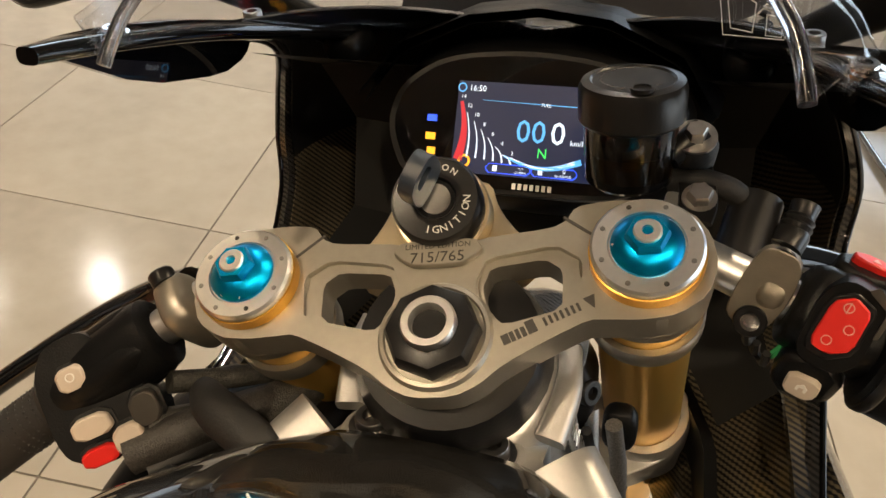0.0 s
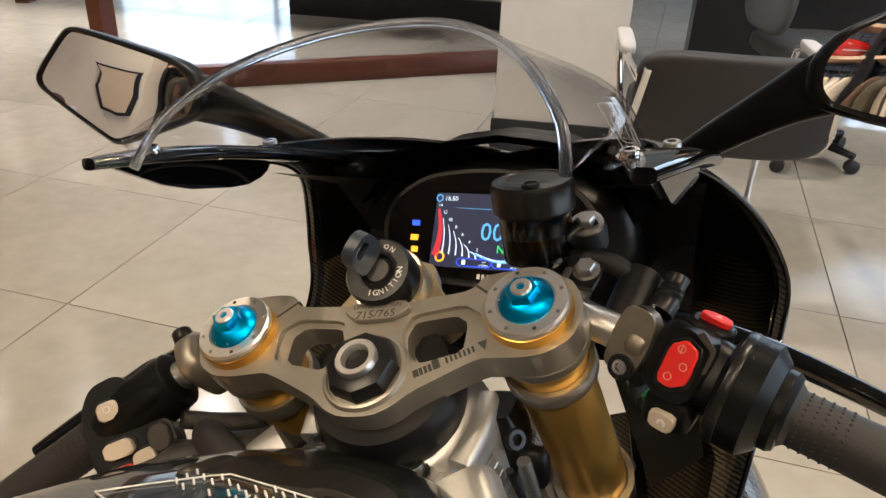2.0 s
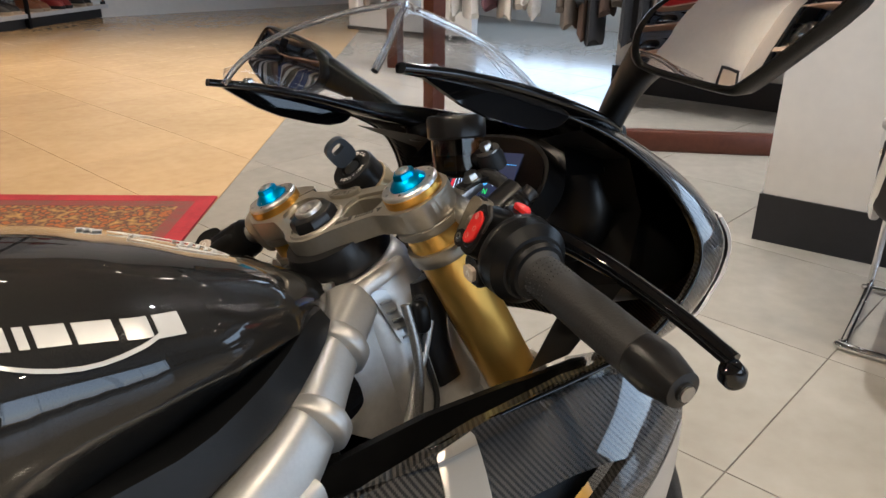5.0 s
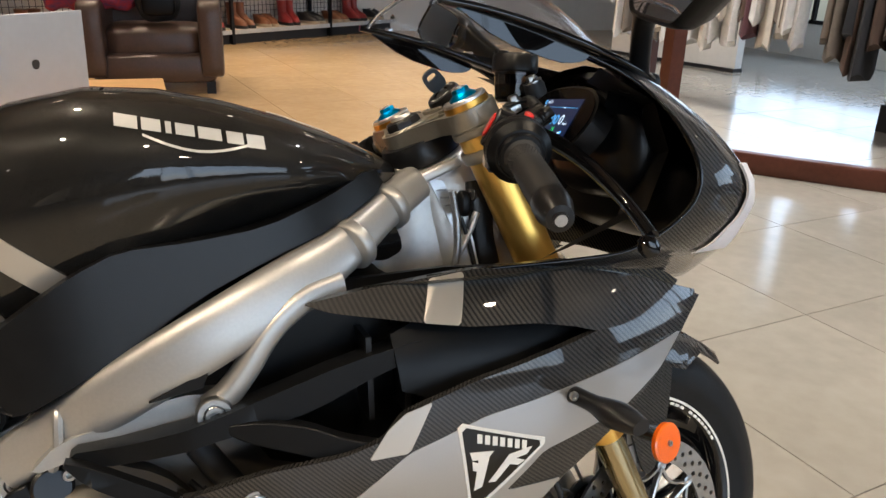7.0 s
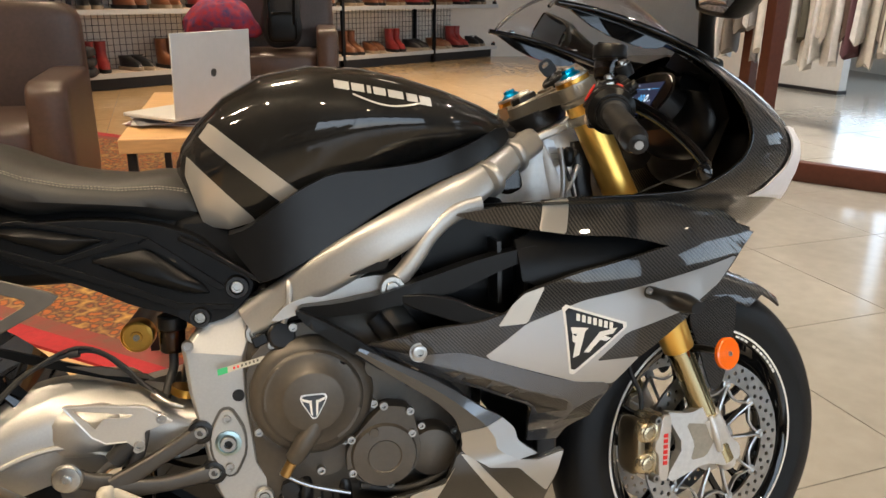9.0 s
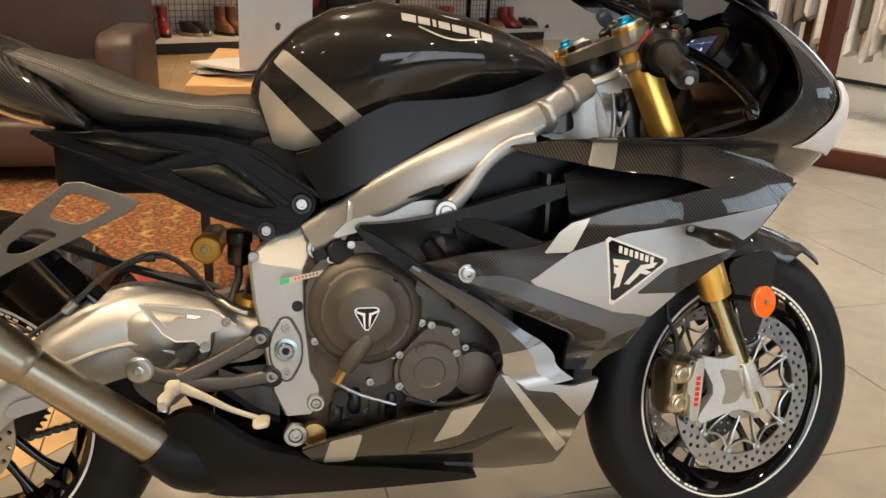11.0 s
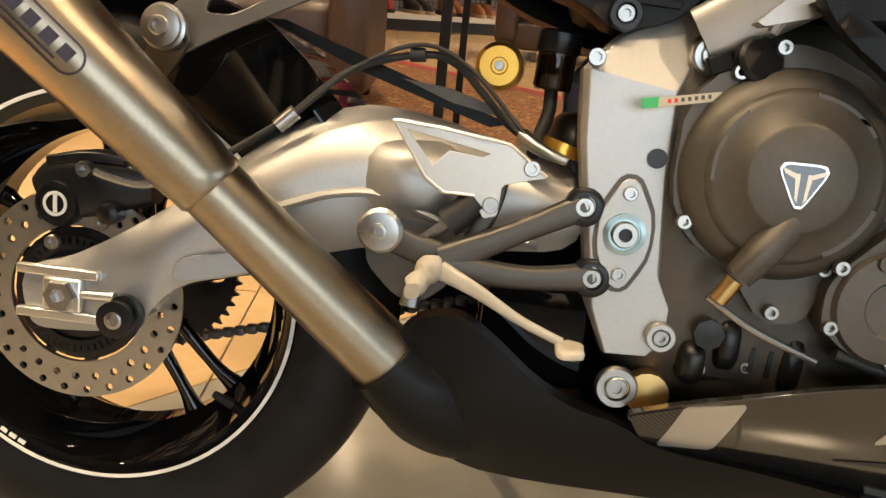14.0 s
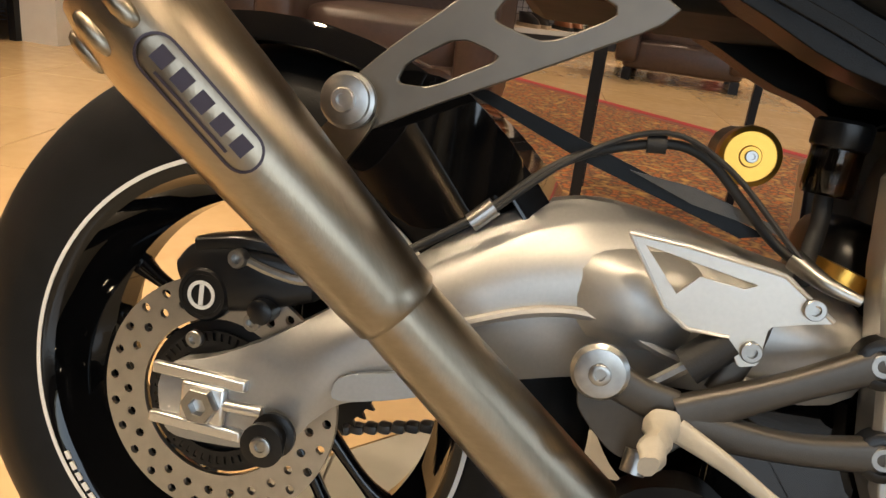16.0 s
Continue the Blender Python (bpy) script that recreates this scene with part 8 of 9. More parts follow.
# ---- left-hand controls ----
fl = face((-0.022, 0.207, -0.058), (0.39, -0.91, -0.1), (0.79, 0.28, 0.545))
swl = part("switch_block", blob(0, 0, 0.083, 0.021, 0.021, 0.034, 4, 24, 14, along(1, 0.0)), MATT_BLACK, moto, "black left switch block with pale buttons")
part("switch_rear", lathe([(0.018, 0.05), (0.022, 0.053), (0.023, 0.06), (0.023, 0.115), (0.021, 0.122), (0.016, 0.124)], 32, along(1, 0.0)), MATT_BLACK, swl)
part("switch_face", plate([tuple(p) for p in soften([(-0.024, -0.026), (-0.026, 0.018), (-0.016, 0.036), (0.006, 0.04), (0.017, 0.026), (0.02, 0.004), (0.036, -0.004), (0.037, -0.024), (0.02, -0.036), (-0.01, -0.036)], 2, 0.2)], 0.026, fl @ Matrix.Translation((0, 0, -0.03))), MATT_BLACK, swl, bevel=0.005)
for x, y, w, h, z, mt, lb in ((-0.003, 0.0155, 0.0085, 0.0075, -0.0035, KEY_GREY, "pale button"), (-0.001, -0.0135, 0.0115, 0.0068, -0.003, KEY_GREY, "pale rocker button"), (0.016, -0.0265, 0.0088, 0.009, -0.0025, KEY_GREY, "pale button"), (-0.002, -0.0305, 0.0105, 0.0055, -0.004, RED, "red horn button"), (0.029, -0.0135, 0.0085, 0.0105, -0.003, HANG, "grey joystick pad")):
    part("button_well", plate([tuple(p) for p in soften([(-w - 0.0016, -h - 0.0016), (-w - 0.0016, h * 0.8 + 0.0016), (w * 0.8 + 0.0016, h + 0.0016), (w + 0.0016, -h * 0.8 - 0.0016)], 1, 0.2)], 0.002, fl @ Matrix.Translation((x, y, -0.0048))), SATIN_BLACK, swl, bevel=0.0006)
    part("button", plate([tuple(p) for p in soften([(-w, -h), (-w, h * 0.8), (w * 0.8, h), (w, -h * 0.8)], 1, 0.2)], 0.007, fl @ Matrix.Translation((x, y, z)) @ Matrix.Rotation(0.18, 4, "X")), mt, swl, lb, bevel=0.0016)
for x, y in ((-0.003, 0.0155), (0.016, -0.0265)):
    part("switch_mark", lathe([(0.0026, 0.0039), (0.0026, 0.0044), (0.002, 0.0044), (0.002, 0.0039)], 14, fl @ Matrix.Translation((x, y, 0)), closed=True), HEADLINE, swl)
clampl = part("clutch_clamp", blob(0.0, -0.004, 0.03, 0.02, 0.026, 0.012, 3.2, 20, 12, along(1, 0.0)), YOKE, moto, "grey clutch lever clamp")
for y, x in ((0.016, -0.012), (-0.022, -0.016)):
    part("clamp_screw", bolt(0.0075, 0.008, along(1, 0.0) @ facing((x, y, 0.03), (-0.8, 0.3, 0), (0, 0, 1))), SATIN_BLACK, clampl)
    part("clamp_screw_core", bolt(0.0045, 0.0085, along(1, 0.0) @ facing((x - 0.0005, y, 0.03), (-0.8, 0.3, 0), (0, 0, 1))), CHROME, clampl)
part("clutch_lever", tube(in_yoke([(0.055, 0.165, -0.065), (0.06, 0.2, -0.085), (0.052, 0.25, -0.105), (0.03, 0.31, -0.125), (0.004, 0.36, -0.14)]), [0.01, 0.0095, 0.0085, 0.0075, 0.007], 14), BLACK_GLOSS, moto, "glossy black clutch lever")
# loom and cables
LOOM = surface("braided_sleeve", (0.012, 0.012, 0.012), 0.45, 0, 0.8, 700, 1.0, 900, second=(0.1, 0.095, 0.08))
part("wiring_loom", tube(in_yoke([(-0.03, 0.18, -0.08), (-0.02, 0.15, -0.1), (0.0, 0.115, -0.12), (0.05, 0.08, -0.15), (0.08, 0.03, -0.17)]), [0.01, 0.013, 0.014, 0.012, 0.01], 14), LOOM, moto, "braided black wiring loom")
part("wiring_loom", tube(in_yoke([(-0.005, 0.17, -0.075), (0.01, 0.14, -0.105), (0.03, 0.1, -0.13), (0.07, 0.05, -0.15)]), 0.007, 10), LOOM, moto)
part("brake_line", tube([(1.075, -0.085, 0.86), (1.078, -0.09, 0.82), (1.075, -0.092, 0.78), (1.06, -0.095, 0.74), (1.0, -0.12, 0.7)], 0.0048, 10), surface("braided_steel", (0.35, 0.34, 0.33), 0.4, 0.9, 0.5, 900), moto, "braided steel hose")
part("throttle_cable", tube([(1.085, -0.07, 0.84), (1.1, -0.075, 0.79), (1.1, -0.08, 0.74), (1.03, -0.11, 0.69)], 0.003, 10), RUBBER, moto)
part("cable_clip", blob(1.088, -0.088, 0.845, 0.008, 0.01, 0.016, 3), MATT_BLACK, moto)

# ---- front wheel, brakes, mudguard (they turn with the steering) ----
WC = V((0.047, -0.0042, -0.729))  # axle in the steering space
upright = Matrix.Rotation(RAKE, 4, "Y")
fw = wheel("front_wheel", (0, 0, 0), 0.299, 0.122, 0.092, 5, YK @ Matrix.Translation(WC) @ upright, "front wheel, glossy black rim and rounded sports tyre")
for s in (-1, 1):
    dm = YK @ Matrix.Translation(WC) @ upright @ facing((0, s * 0.064, 0), (0, s, 0))
    fd = drilled_disc("brake_disc", dm, 0.155, 0.118, [(0.147, 30, 0), (0.137, 30, 0.1), (0.127, 30, 0.2)], 0.005, DISC, moto, "drilled steel front brake disc")
    for k in range(10):
        a = 2 * math.pi * k / 10
        part("disc_button", lathe([(0.009, -0.001), (0.009, 0.007), (0.006, 0.008), (0.0005, 0.006)], 14, dm @ Matrix.Rotation(a, 4, "Z") @ Matrix.Translation((0.112, 0, 0))), STEEL, fd)
        part("disc_arm", bar([dm @ Matrix.Rotation(a + 0.12, 4, "Z") @ V((0.045, 0, 0.003)), dm @ Matrix.Rotation(a + 0.02, 4, "Z") @ V((0.08, 0, 0.003)), dm @ Matrix.Rotation(a, 4, "Z") @ V((0.11, 0, 0.003))], [(0.011, 0.005), (0.01, 0.005), (0.018, 0.006)], 3, 4, 8), DISC, fd)
        part("disc_web", bar([dm @ Matrix.Rotation(a, 4, "Z") @ V((0.11, 0, 0.003)), dm @ Matrix.Rotation(a + 0.31, 4, "Z") @ V((0.092, 0, 0.003)), dm @ Matrix.Rotation(a + 0.62, 4, "Z") @ V((0.11, 0, 0.003))], [(0.008, 0.005)] * 3, 3, 4, 8), DISC, fd)
    part("disc_carrier", lathe([(0.05, 0), (0.05, 0.004), (0.035, 0.006), (0.0005, 0.006)], 32, dm), DISC, fd)
    # fork foot and caliper
    foot = part("fork_foot", steer(bar([(FU, s * FV, -0.645), (FU, s * FV, -0.68), (FU + 0.004, s * 0.102, -0.72), (FU + 0.006, s * 0.1, -0.76)], [(0.05, 0.05), (0.05, 0.052), (0.038, 0.05), (0.03, 0.03)], 4, 2.4)), CAST_SILVER, moto, "cast aluminium fork foot")
    part("axle_end", lathe([(0.019, 0), (0.019, 0.012), (0.016, 0.014), (0.01, 0.014), (0.009, 0.004), (0.0005, 0.004)], 6, YK @ facing((WC.x, s * 0.108, WC.z), (0, s, 0))), STEEL, foot)
    WM = YK @ Matrix.Translation(WC) @ upright
    arm_ = [(-0.142, 0.096), (-0.092, 0.086), (-0.06, 0.094), (-0.03, 0.08), (-0.018, 0.04), (0.018, 0.012), (0.018, -0.012), (-0.012, -0.022), (-0.06, -0.008), (-0.13, -0.03), (-0.142, -0.02), (-0.105, 0.03)]
    part("caliper_bracket", move(panel(arm_, lambda x, z: s * (0.118 - 0.06 * max(0, -0.05 - x)), -s * 0.016, 0.02, 1, 0.15), WM), CAST_SILVER, foot, bevel=0.004)
    part("bracket_web", move(panel([(-0.1, 0.07), (-0.055, 0.062), (-0.04, 0.03), (-0.06, 0.004), (-0.092, 0.002), (-0.082, 0.03)], lambda x, z: s * (0.1185 - 0.06 * max(0, -0.05 - x)), -s * 0.004, 0.03, 1, 0.15), WM), surface("sand_cast_pocket", (0.3, 0.27, 0.22), 0.5, 0.6, 0.2, 150, 0.3, 500), foot)
    part("foot_rib", move(tube([(-0.05, s * 0.118, 0.075), (-0.04, s * 0.122, 0.04), (-0.03, s * 0.12, 0.01)], [0.006, 0.008, 0.006], 10), WM), CAST_SILVER, foot)
    cm = YK @ Matrix.Translation((-0.083, s * 0.086, -0.632)) @ Matrix.Rotation(radians(28), 4, "Y")
    NICKEL = surface("nickel_caliper", (0.5, 0.42, 0.28), 0.26, 0.85, 0.15, 60, 0.1, 400)
    fc = part("front_caliper", blob(0.004, 0, 0, 0.019, 0.032, 0.056, 4.5, 24, 14, cm), NICKEL, moto, "nickel-plated radial brake caliper with red lettering shape")
    part("caliper_face", move(plate(soften([(-0.006, -0.055), (0.014, -0.058), (0.017, 0.058), (-0.002, 0.056), (-0.008, 0.02), (-0.016, 0.012), (-0.016, -0.004), (-0.008, -0.012)], 1, 0.15), 0.008, facing((0.004, s * 0.03, 0), (0, s, 0), (0, 0, 1)) if s > 0 else facing((0.004, s * 0.03, 0), (0, s, 0), (0, 0, 1)) @ Matrix.Diagonal((1, 1, 1, 1))), cm), surface("white_anodised", (0.66, 0.63, 0.58), 0.3, 0.7), fc, bevel=0.002)
    for z, dz in ((-0.026, 0.02), (0.027, 0.02)):
        part("piston_bank", move(blob(-0.024, s * 0.014, z, 0.02, 0.022, dz, 3.2, 18, 10), cm), NICKEL, fc, sharp=60)
        part("piston_cap", lathe([(0.013, 0), (0.013, 0.004), (0.009, 0.005), (0.0085, 0.003), (0.0005, 0.003)], 22, cm @ facing((-0.024, s * 0.034, z), (0, s, 0))), NICKEL, fc)
    part("caliper_bridge", move(blob(-0.034, 0, 0, 0.012, 0.03, 0.05, 3.4, 16, 10), cm), surface("dark_nickel", (0.25, 0.2, 0.13), 0.3, 0.85), fc)
    for i in range(6):
        part("caliper_lettering", box(0.009, s * 0.0385, -0.026 + i * 0.0095, 0.0085, 0.001, 0.0068, cm), RED, fc, "red lettering bar")
    for z in (-0.05, 0.05):
        part("caliper_bolt", bolt(0.0075, 0.014, cm @ facing((-0.012, s * 0.03, z), (0, s, 0))), STEEL, fc)
    for z in (-0.018, 0.018):
        part("pad_window", move(blob(0.022, s * 0.02, z, 0.008, 0.012, 0.012, 3), cm), SATIN_BLACK, fc)
    part("brake_line", tube([cm @ V((-0.015, s * 0.0, 0.06)), cm @ V((-0.02, s * 0.0, 0.09)), cm @ V((-0.035, s * -0.01, 0.13)), cm @ V((-0.03, s * -0.02, 0.19))], 0.0042, 10), RUBBER, fc)
# mudguard
rows_out = []
for k in range(21):
    a = radians(150) + radians(-94) * k / 20
    r = 0.315 + 0.012 * math.sin(k / 20 * math.pi)
    row = []
    for t in (-1, -0.8, -0.4, 0, 0.4, 0.8, 1):
        edge = 0.055 if abs(t) == 1 else (0.018 if abs(t) == 0.8 else 0)
        if k < 4 or k > 17:
            edge *= 0.4
        row.append(V(((r - edge) * math.cos(a), 0.07 * (t if abs(t) < 1 else math.copysign(1.02, t)), (r - edge) * math.sin(a))))
    back = [p * 0.987 for p in row[::-1]]
    rows_out.append(row + back)
part("front_mudguard", move(loft(rows_out), YK @ Matrix.Translation(WC) @ upright), CARBON, moto, "lacquered carbon front mudguard", sharp=50)
for s in (-1, 1):
    part("mudguard_stay", move(panel([(-0.06, 0.26), (0.06, 0.28), (0.05, 0.2), (0.02, 0.11), (-0.005, 0.1), (-0.03, 0.18)], lambda x, z: s * 0.074, -s * 0.004, 0.05, 2), YK @ Matrix.Translation(WC) @ upright), CARBON, moto)
    rf = part("reflector", lathe([(0.0275, 0), (0.0275, 0.006), (0.025, 0.008), (0.0005, 0.008)], 40, YK @ facing((0.074, s * 0.17, -0.525), (0.15, s, 0), (0, 0, 1))), ORANGE, moto, "round orange side reflector")
    part("reflector_screw", bolt(0.004, 0.003, YK @ facing((0.0755, s * 0.178, -0.525), (0.15, s, 0), (0, 0, 1))), STEEL, rf)
    part("reflector_stay", steer(tube([(0.07, s * 0.085, -0.53), (0.073, s * 0.12, -0.526), (0.074, s * 0.169, -0.525)], 0.006, 8)), SATIN_BLACK, rf)

# ---- fairing ----
def fair_y(x, z):
    fold = max(0.0, -0.396 * (x - 0.83) - 0.918 * (z - 0.6)) if z < 0.64 else 0.0
    tuck = max(0.0, fold - 0.03)
    return -0.13 * min(fold, 0.03) + 0.95 * min(tuck, 0.04) - (0.268 - (0.8 if x > 1.05 else 0.43) * (x - 1.05) ** 2 - (5.0 if z > 0.68 else 0.73) * (z - 0.68) ** 2)


BLADE = [(0.866, 0.776), (0.941, 0.785), (1.045, 0.792), (1.12, 0.79), (1.186, 0.779), (1.269, 0.758), (1.372, 0.723), (1.257, 0.717), (1.181, 0.717), (1.15, 0.727), (1.103, 0.737), (1.023, 0.743), (0.948, 0.757), (0.891, 0.767)]
MID = [(1.372, 0.722), (1.334, 0.7), (1.279, 0.651), (1.221, 0.609), (1.13, 0.552), (1.093, 0.516), (1.056, 0.462), (1.032, 0.41), (0.98, 0.412), (0.977, 0.472), (0.97, 0.487), (0.949, 0.498), (0.9, 0.52), (0.847, 0.538), (0.821, 0.55), (0.774, 0.574), (0.73, 0.6), (0.821, 0.622), (0.89, 0.629), (0.931, 0.642), (0.951, 0.668), (1.027, 0.691), (1.099, 0.704), (1.18, 0.718), (1.257, 0.718)]
blade = both("fairing_blade", lambda: panel(BLADE, fair_y, 0.012, 0.015, 1, 0.12), CARBON, "lacquered carbon upper fairing blade", bevel=0.002)
side = both("fairing_side", lambda: panel(MID, fair_y, 0.01, 0.015, 1, 0.12), CARBON, "carbon side fairing with silver and graphite livery", bevel=0.002)
belt("silver_field", [(0.894, 0.576), (0.955, 0.624), (1.038, 0.652), (1.169, 0.67), (1.317, 0.69), (1.277, 0.652), (1.219, 0.621), (1.108, 0.597), (1.062, 0.557), (1.133, 0.556), (1.093, 0.518), (1.055, 0.519)], 0.0012, SILVER_PAINT, side, fair_y, "silver painted field")
belt("pale_stripe", [(0.914, 0.622), (0.934, 0.653), (0.952, 0.668), (0.98, 0.676), (0.955, 0.624)], 0.0014, PALE_PAINT, side, fair_y, "pale silver stripe")
belt("pale_stripe", [(0.981, 0.751), (0.999, 0.788), (1.039, 0.791), (1.019, 0.745)], 0.0014, PALE_PAINT, blade, fair_y, "pale silver stripe")


def creased(name, lines, depth, thick, material, parent, label=""):
    """A sheet with hard creases: lines of (x, z) that run along it, edge to edge, on y = depth(x, z)."""
    rows_ = [spline([V((x, 0, z)) for x, z in line], 4) for line in lines]
    rings_ = []
    for k in range(len(rows_[0])):
        outer = [V((r[k].x, depth(r[k].x, r[k].z), r[k].z)) for r in rows_]
        rings_.append(outer + [p + V((0, thick, 0)) for p in outer[::-1]])
    a = loft(rings_)
    b = mirrored(a)
    one = part(name, a, material, parent, label, sharp=14)
    part(name, b, material, parent, label, sharp=14)
    return one


creased("graphite_beam", [[(0.733, 0.601), (0.8, 0.586), (0.86, 0.586), (0.91, 0.57), (0.972, 0.547), (1.03, 0.528), (1.086, 0.516), (1.062, 0.475), (1.03, 0.412)],
                          [(0.735, 0.598), (0.793, 0.579), (0.848, 0.563), (0.9, 0.545), (0.955, 0.523), (1.002, 0.507), (1.03, 0.49), (1.025, 0.455), (1.012, 0.412)],
                          [(0.738, 0.5945), (0.78, 0.5725), (0.832, 0.5455), (0.89, 0.5245), (0.945, 0.4995), (0.969, 0.4885), (0.978, 0.47), (0.9795, 0.44), (0.981, 0.413)]], lambda x, z: fair_y(x, z) - 0.0016, 0.006, GREY_PAINT, side, "graphite painted beam")
belt("badge_edge", [(1.004, 0.65), (1.112, 0.611), (1.022, 0.535)], 0.0022, HEADLINE, side, fair_y, "white-edged triangular badge", rounds=1)
belt("badge_field", [(1.0085, 0.645), (1.105, 0.6095), (1.0235, 0.543)], 0.0027, BLACK_GLOSS, side, fair_y, rounds=1)
for pts in ([(1.018, 0.614), (1.045, 0.611), (1.038, 0.603), (1.021, 0.604)], [(1.028, 0.606), (1.04, 0.605), (1.033, 0.57), (1.024, 0.567)], [(1.021, 0.603), (1.034, 0.596), (1.031, 0.588), (1.022, 0.592)],
            [(1.062, 0.603), (1.09, 0.607), (1.084, 0.599), (1.066, 0.596)], [(1.062, 0.602), (1.072, 0.6), (1.048, 0.573), (1.04, 0.574)], [(1.07, 0.597), (1.082, 0.592), (1.074, 0.588), (1.064, 0.591)]):
    belt("badge_mark", pts, 0.0031, HEADLINE, side, fair_y, rounds=0)
for i in range(7):
    x = 1.026 + i * 0.0086
    z = 0.634 - (x - 1.026) * 0.33
    belt("badge_lettering", [(x, z), (x + 0.0055, z - 0.0016), (x + 0.0055, z - 0.012), (x, z - 0.0105)], 0.0031, HEADLINE, side, fair_y, "white lettering bar", rounds=0)
S_UP = [(0.722, 0.602), (0.775, 0.573), (0.823, 0.547), (0.854, 0.526), (0.894, 0.497), (0.926, 0.477), (0.945, 0.457), (0.952, 0.437), (0.982, 0.412)]
S_LOW = [(0.716, 0.595), (0.758, 0.562), (0.8, 0.531), (0.832, 0.506), (0.855, 0.481), (0.866, 0.455), (0.869, 0.437), (0.871, 0.422), (0.905, 0.404)]
S_MID = [(a[0] * 0.58 + b[0] * 0.42, a[1] * 0.58 + b[1] * 0.42) for a, b in zip(S_UP, S_LOW)]


def strut_y(x, z):
    """The ridge stands out along the strut's middle line."""
    near = min(((x - p.x) ** 2 + (z - p.z) ** 2, p.x) for p in spline([V((x_, 0, z_)) for x_, z_ in S_MID], 6))
    return -0.238 + 0.62 * math.sqrt(near[0]) * (1 - 0.75 * min(1, max(0, (x - 0.86) / 0.04))) + 0.1 * max(0, x - 0.9)


strut = creased("fairing_strut", [S_UP, S_MID, S_LOW], strut_y, 0.01, GREY_PAINT, moto, "graphite fairing strut")
creased("silver_field", [[S_UP[5], S_UP[6], S_UP[7], S_UP[8]], [S_MID[5], S_MID[6], S_MID[7], S_MID[8]], [S_LOW[5], S_LOW[6], S_LOW[7], S_LOW[8]]], lambda x, z: strut_y(x, z) - 0.0014, 0.002, SILVER_PAINT, strut, "silver painted field")
both("air_duct", lambda: panel([(0.636, 0.658), (0.698, 0.662), (0.757, 0.673), (0.825, 0.692), (0.903, 0.714), (0.995, 0.73), (0.997, 0.713), (0.939, 0.698), (0.869, 0.67), (0.826, 0.662), (0.774, 0.655), (0.732, 0.647), (0.665, 0.641)], lambda x, z: -0.205 - 0.02 * min(1, max(0, (x - 0.65) / 0.1)), 0.03, 0.03, 1), MATT_BLACK, "matt black air duct arm", bevel=0.004)
both("fairing_prong", lambda: panel([(0.768, 0.669), (0.818, 0.67), (0.861, 0.66), (0.896, 0.643), (0.95, 0.628), (0.943, 0.616), (0.888, 0.618), (0.844, 0.633), (0.802, 0.648)], lambda x, z: -0.222 - 0.2 * max(0, x - 0.77), 0.02, 0.02, 1), MATT_BLACK, "matt black fairing prong", bevel=0.005)
both("fairing_rear_edge", lambda: panel([(0.634, 0.66), (0.664, 0.648), (0.732, 0.604), (0.784, 0.556), (0.76, 0.556), (0.7, 0.6), (0.655, 0.632)], lambda x, z: -0.222, 0.015, 0.03, 1), MATT_BLACK, "matt black fairing edge", bevel=0.004)
both("inner_fairing", lambda: panel([(0.8, 0.78), (1.1, 0.785), (1.3, 0.74), (1.32, 0.71), (1.2, 0.62), (1.08, 0.55), (0.95, 0.55), (0.8, 0.6)], lambda x, z: -0.15 + 0.25 * max(0, x - 1.15), 0.008, 0.04, 1), MATT_BLACK, "black inner fairing")
both("slot_floor", lambda: panel([(0.95, 0.755), (1.16, 0.735), (1.24, 0.716), (1.1, 0.695), (0.96, 0.66)], lambda x, z: fair_y(x, z) + 0.03, 0.008, 0.02, 1), MATT_BLACK)
both("inner_duct", lambda: panel([(0.87, 0.77), (1.0, 0.75), (1.18, 0.715), (1.1, 0.69), (0.95, 0.655), (0.85, 0.66), (0.8, 0.72)], lambda x, z: -0.165 - 0.02 * (x - 0.9), 0.01, 0.04, 1), MATT_BLACK)
for x in (0.93, 0.97):
    both("duct_fin", lambda: box(x, -0.19, 0.69, 0.006, 0.05, 0.09, pose(0, 0, 0)), SATIN_BLACK)
both("fairing_deck", lambda: loft([[V(p) for p in ((0.93, -0.2, 0.786), (1.0, -0.222, 0.789), (1.1, -0.224, 0.787), (1.2, -0.205, 0.784), (1.3, -0.165, 0.77))], [V(p) for p in ((0.94, -0.17, 0.76), (1.0, -0.175, 0.755), (1.1, -0.175, 0.75), (1.2, -0.155, 0.75), (1.3, -0.12, 0.745))], [V(p) for p in ((0.95, -0.135, 0.735), (1.02, -0.136, 0.73), (1.1, -0.138, 0.725), (1.2, -0.13, 0.725), (1.3, -0.07, 0.725))], [V(p) for p in ((0.95, -0.13, 0.6), (1.02, -0.13, 0.6), (1.1, -0.132, 0.6), (1.2, -0.125, 0.62), (1.3, -0.07, 0.68))]], closed=False), CARBON_DRY, "carbon deck inside the fairing", sharp=60)
both("fairing_screw", lambda: bolt(0.011, 0.005, facing((0.804, -0.238, 0.589), SIDE), washer=0.014), STEEL, "steel fairing screw")


def belly_y(x, z):
    return -max(0.07, 0.214 - 2.7 * max(0, 0.41 - z) ** 2)


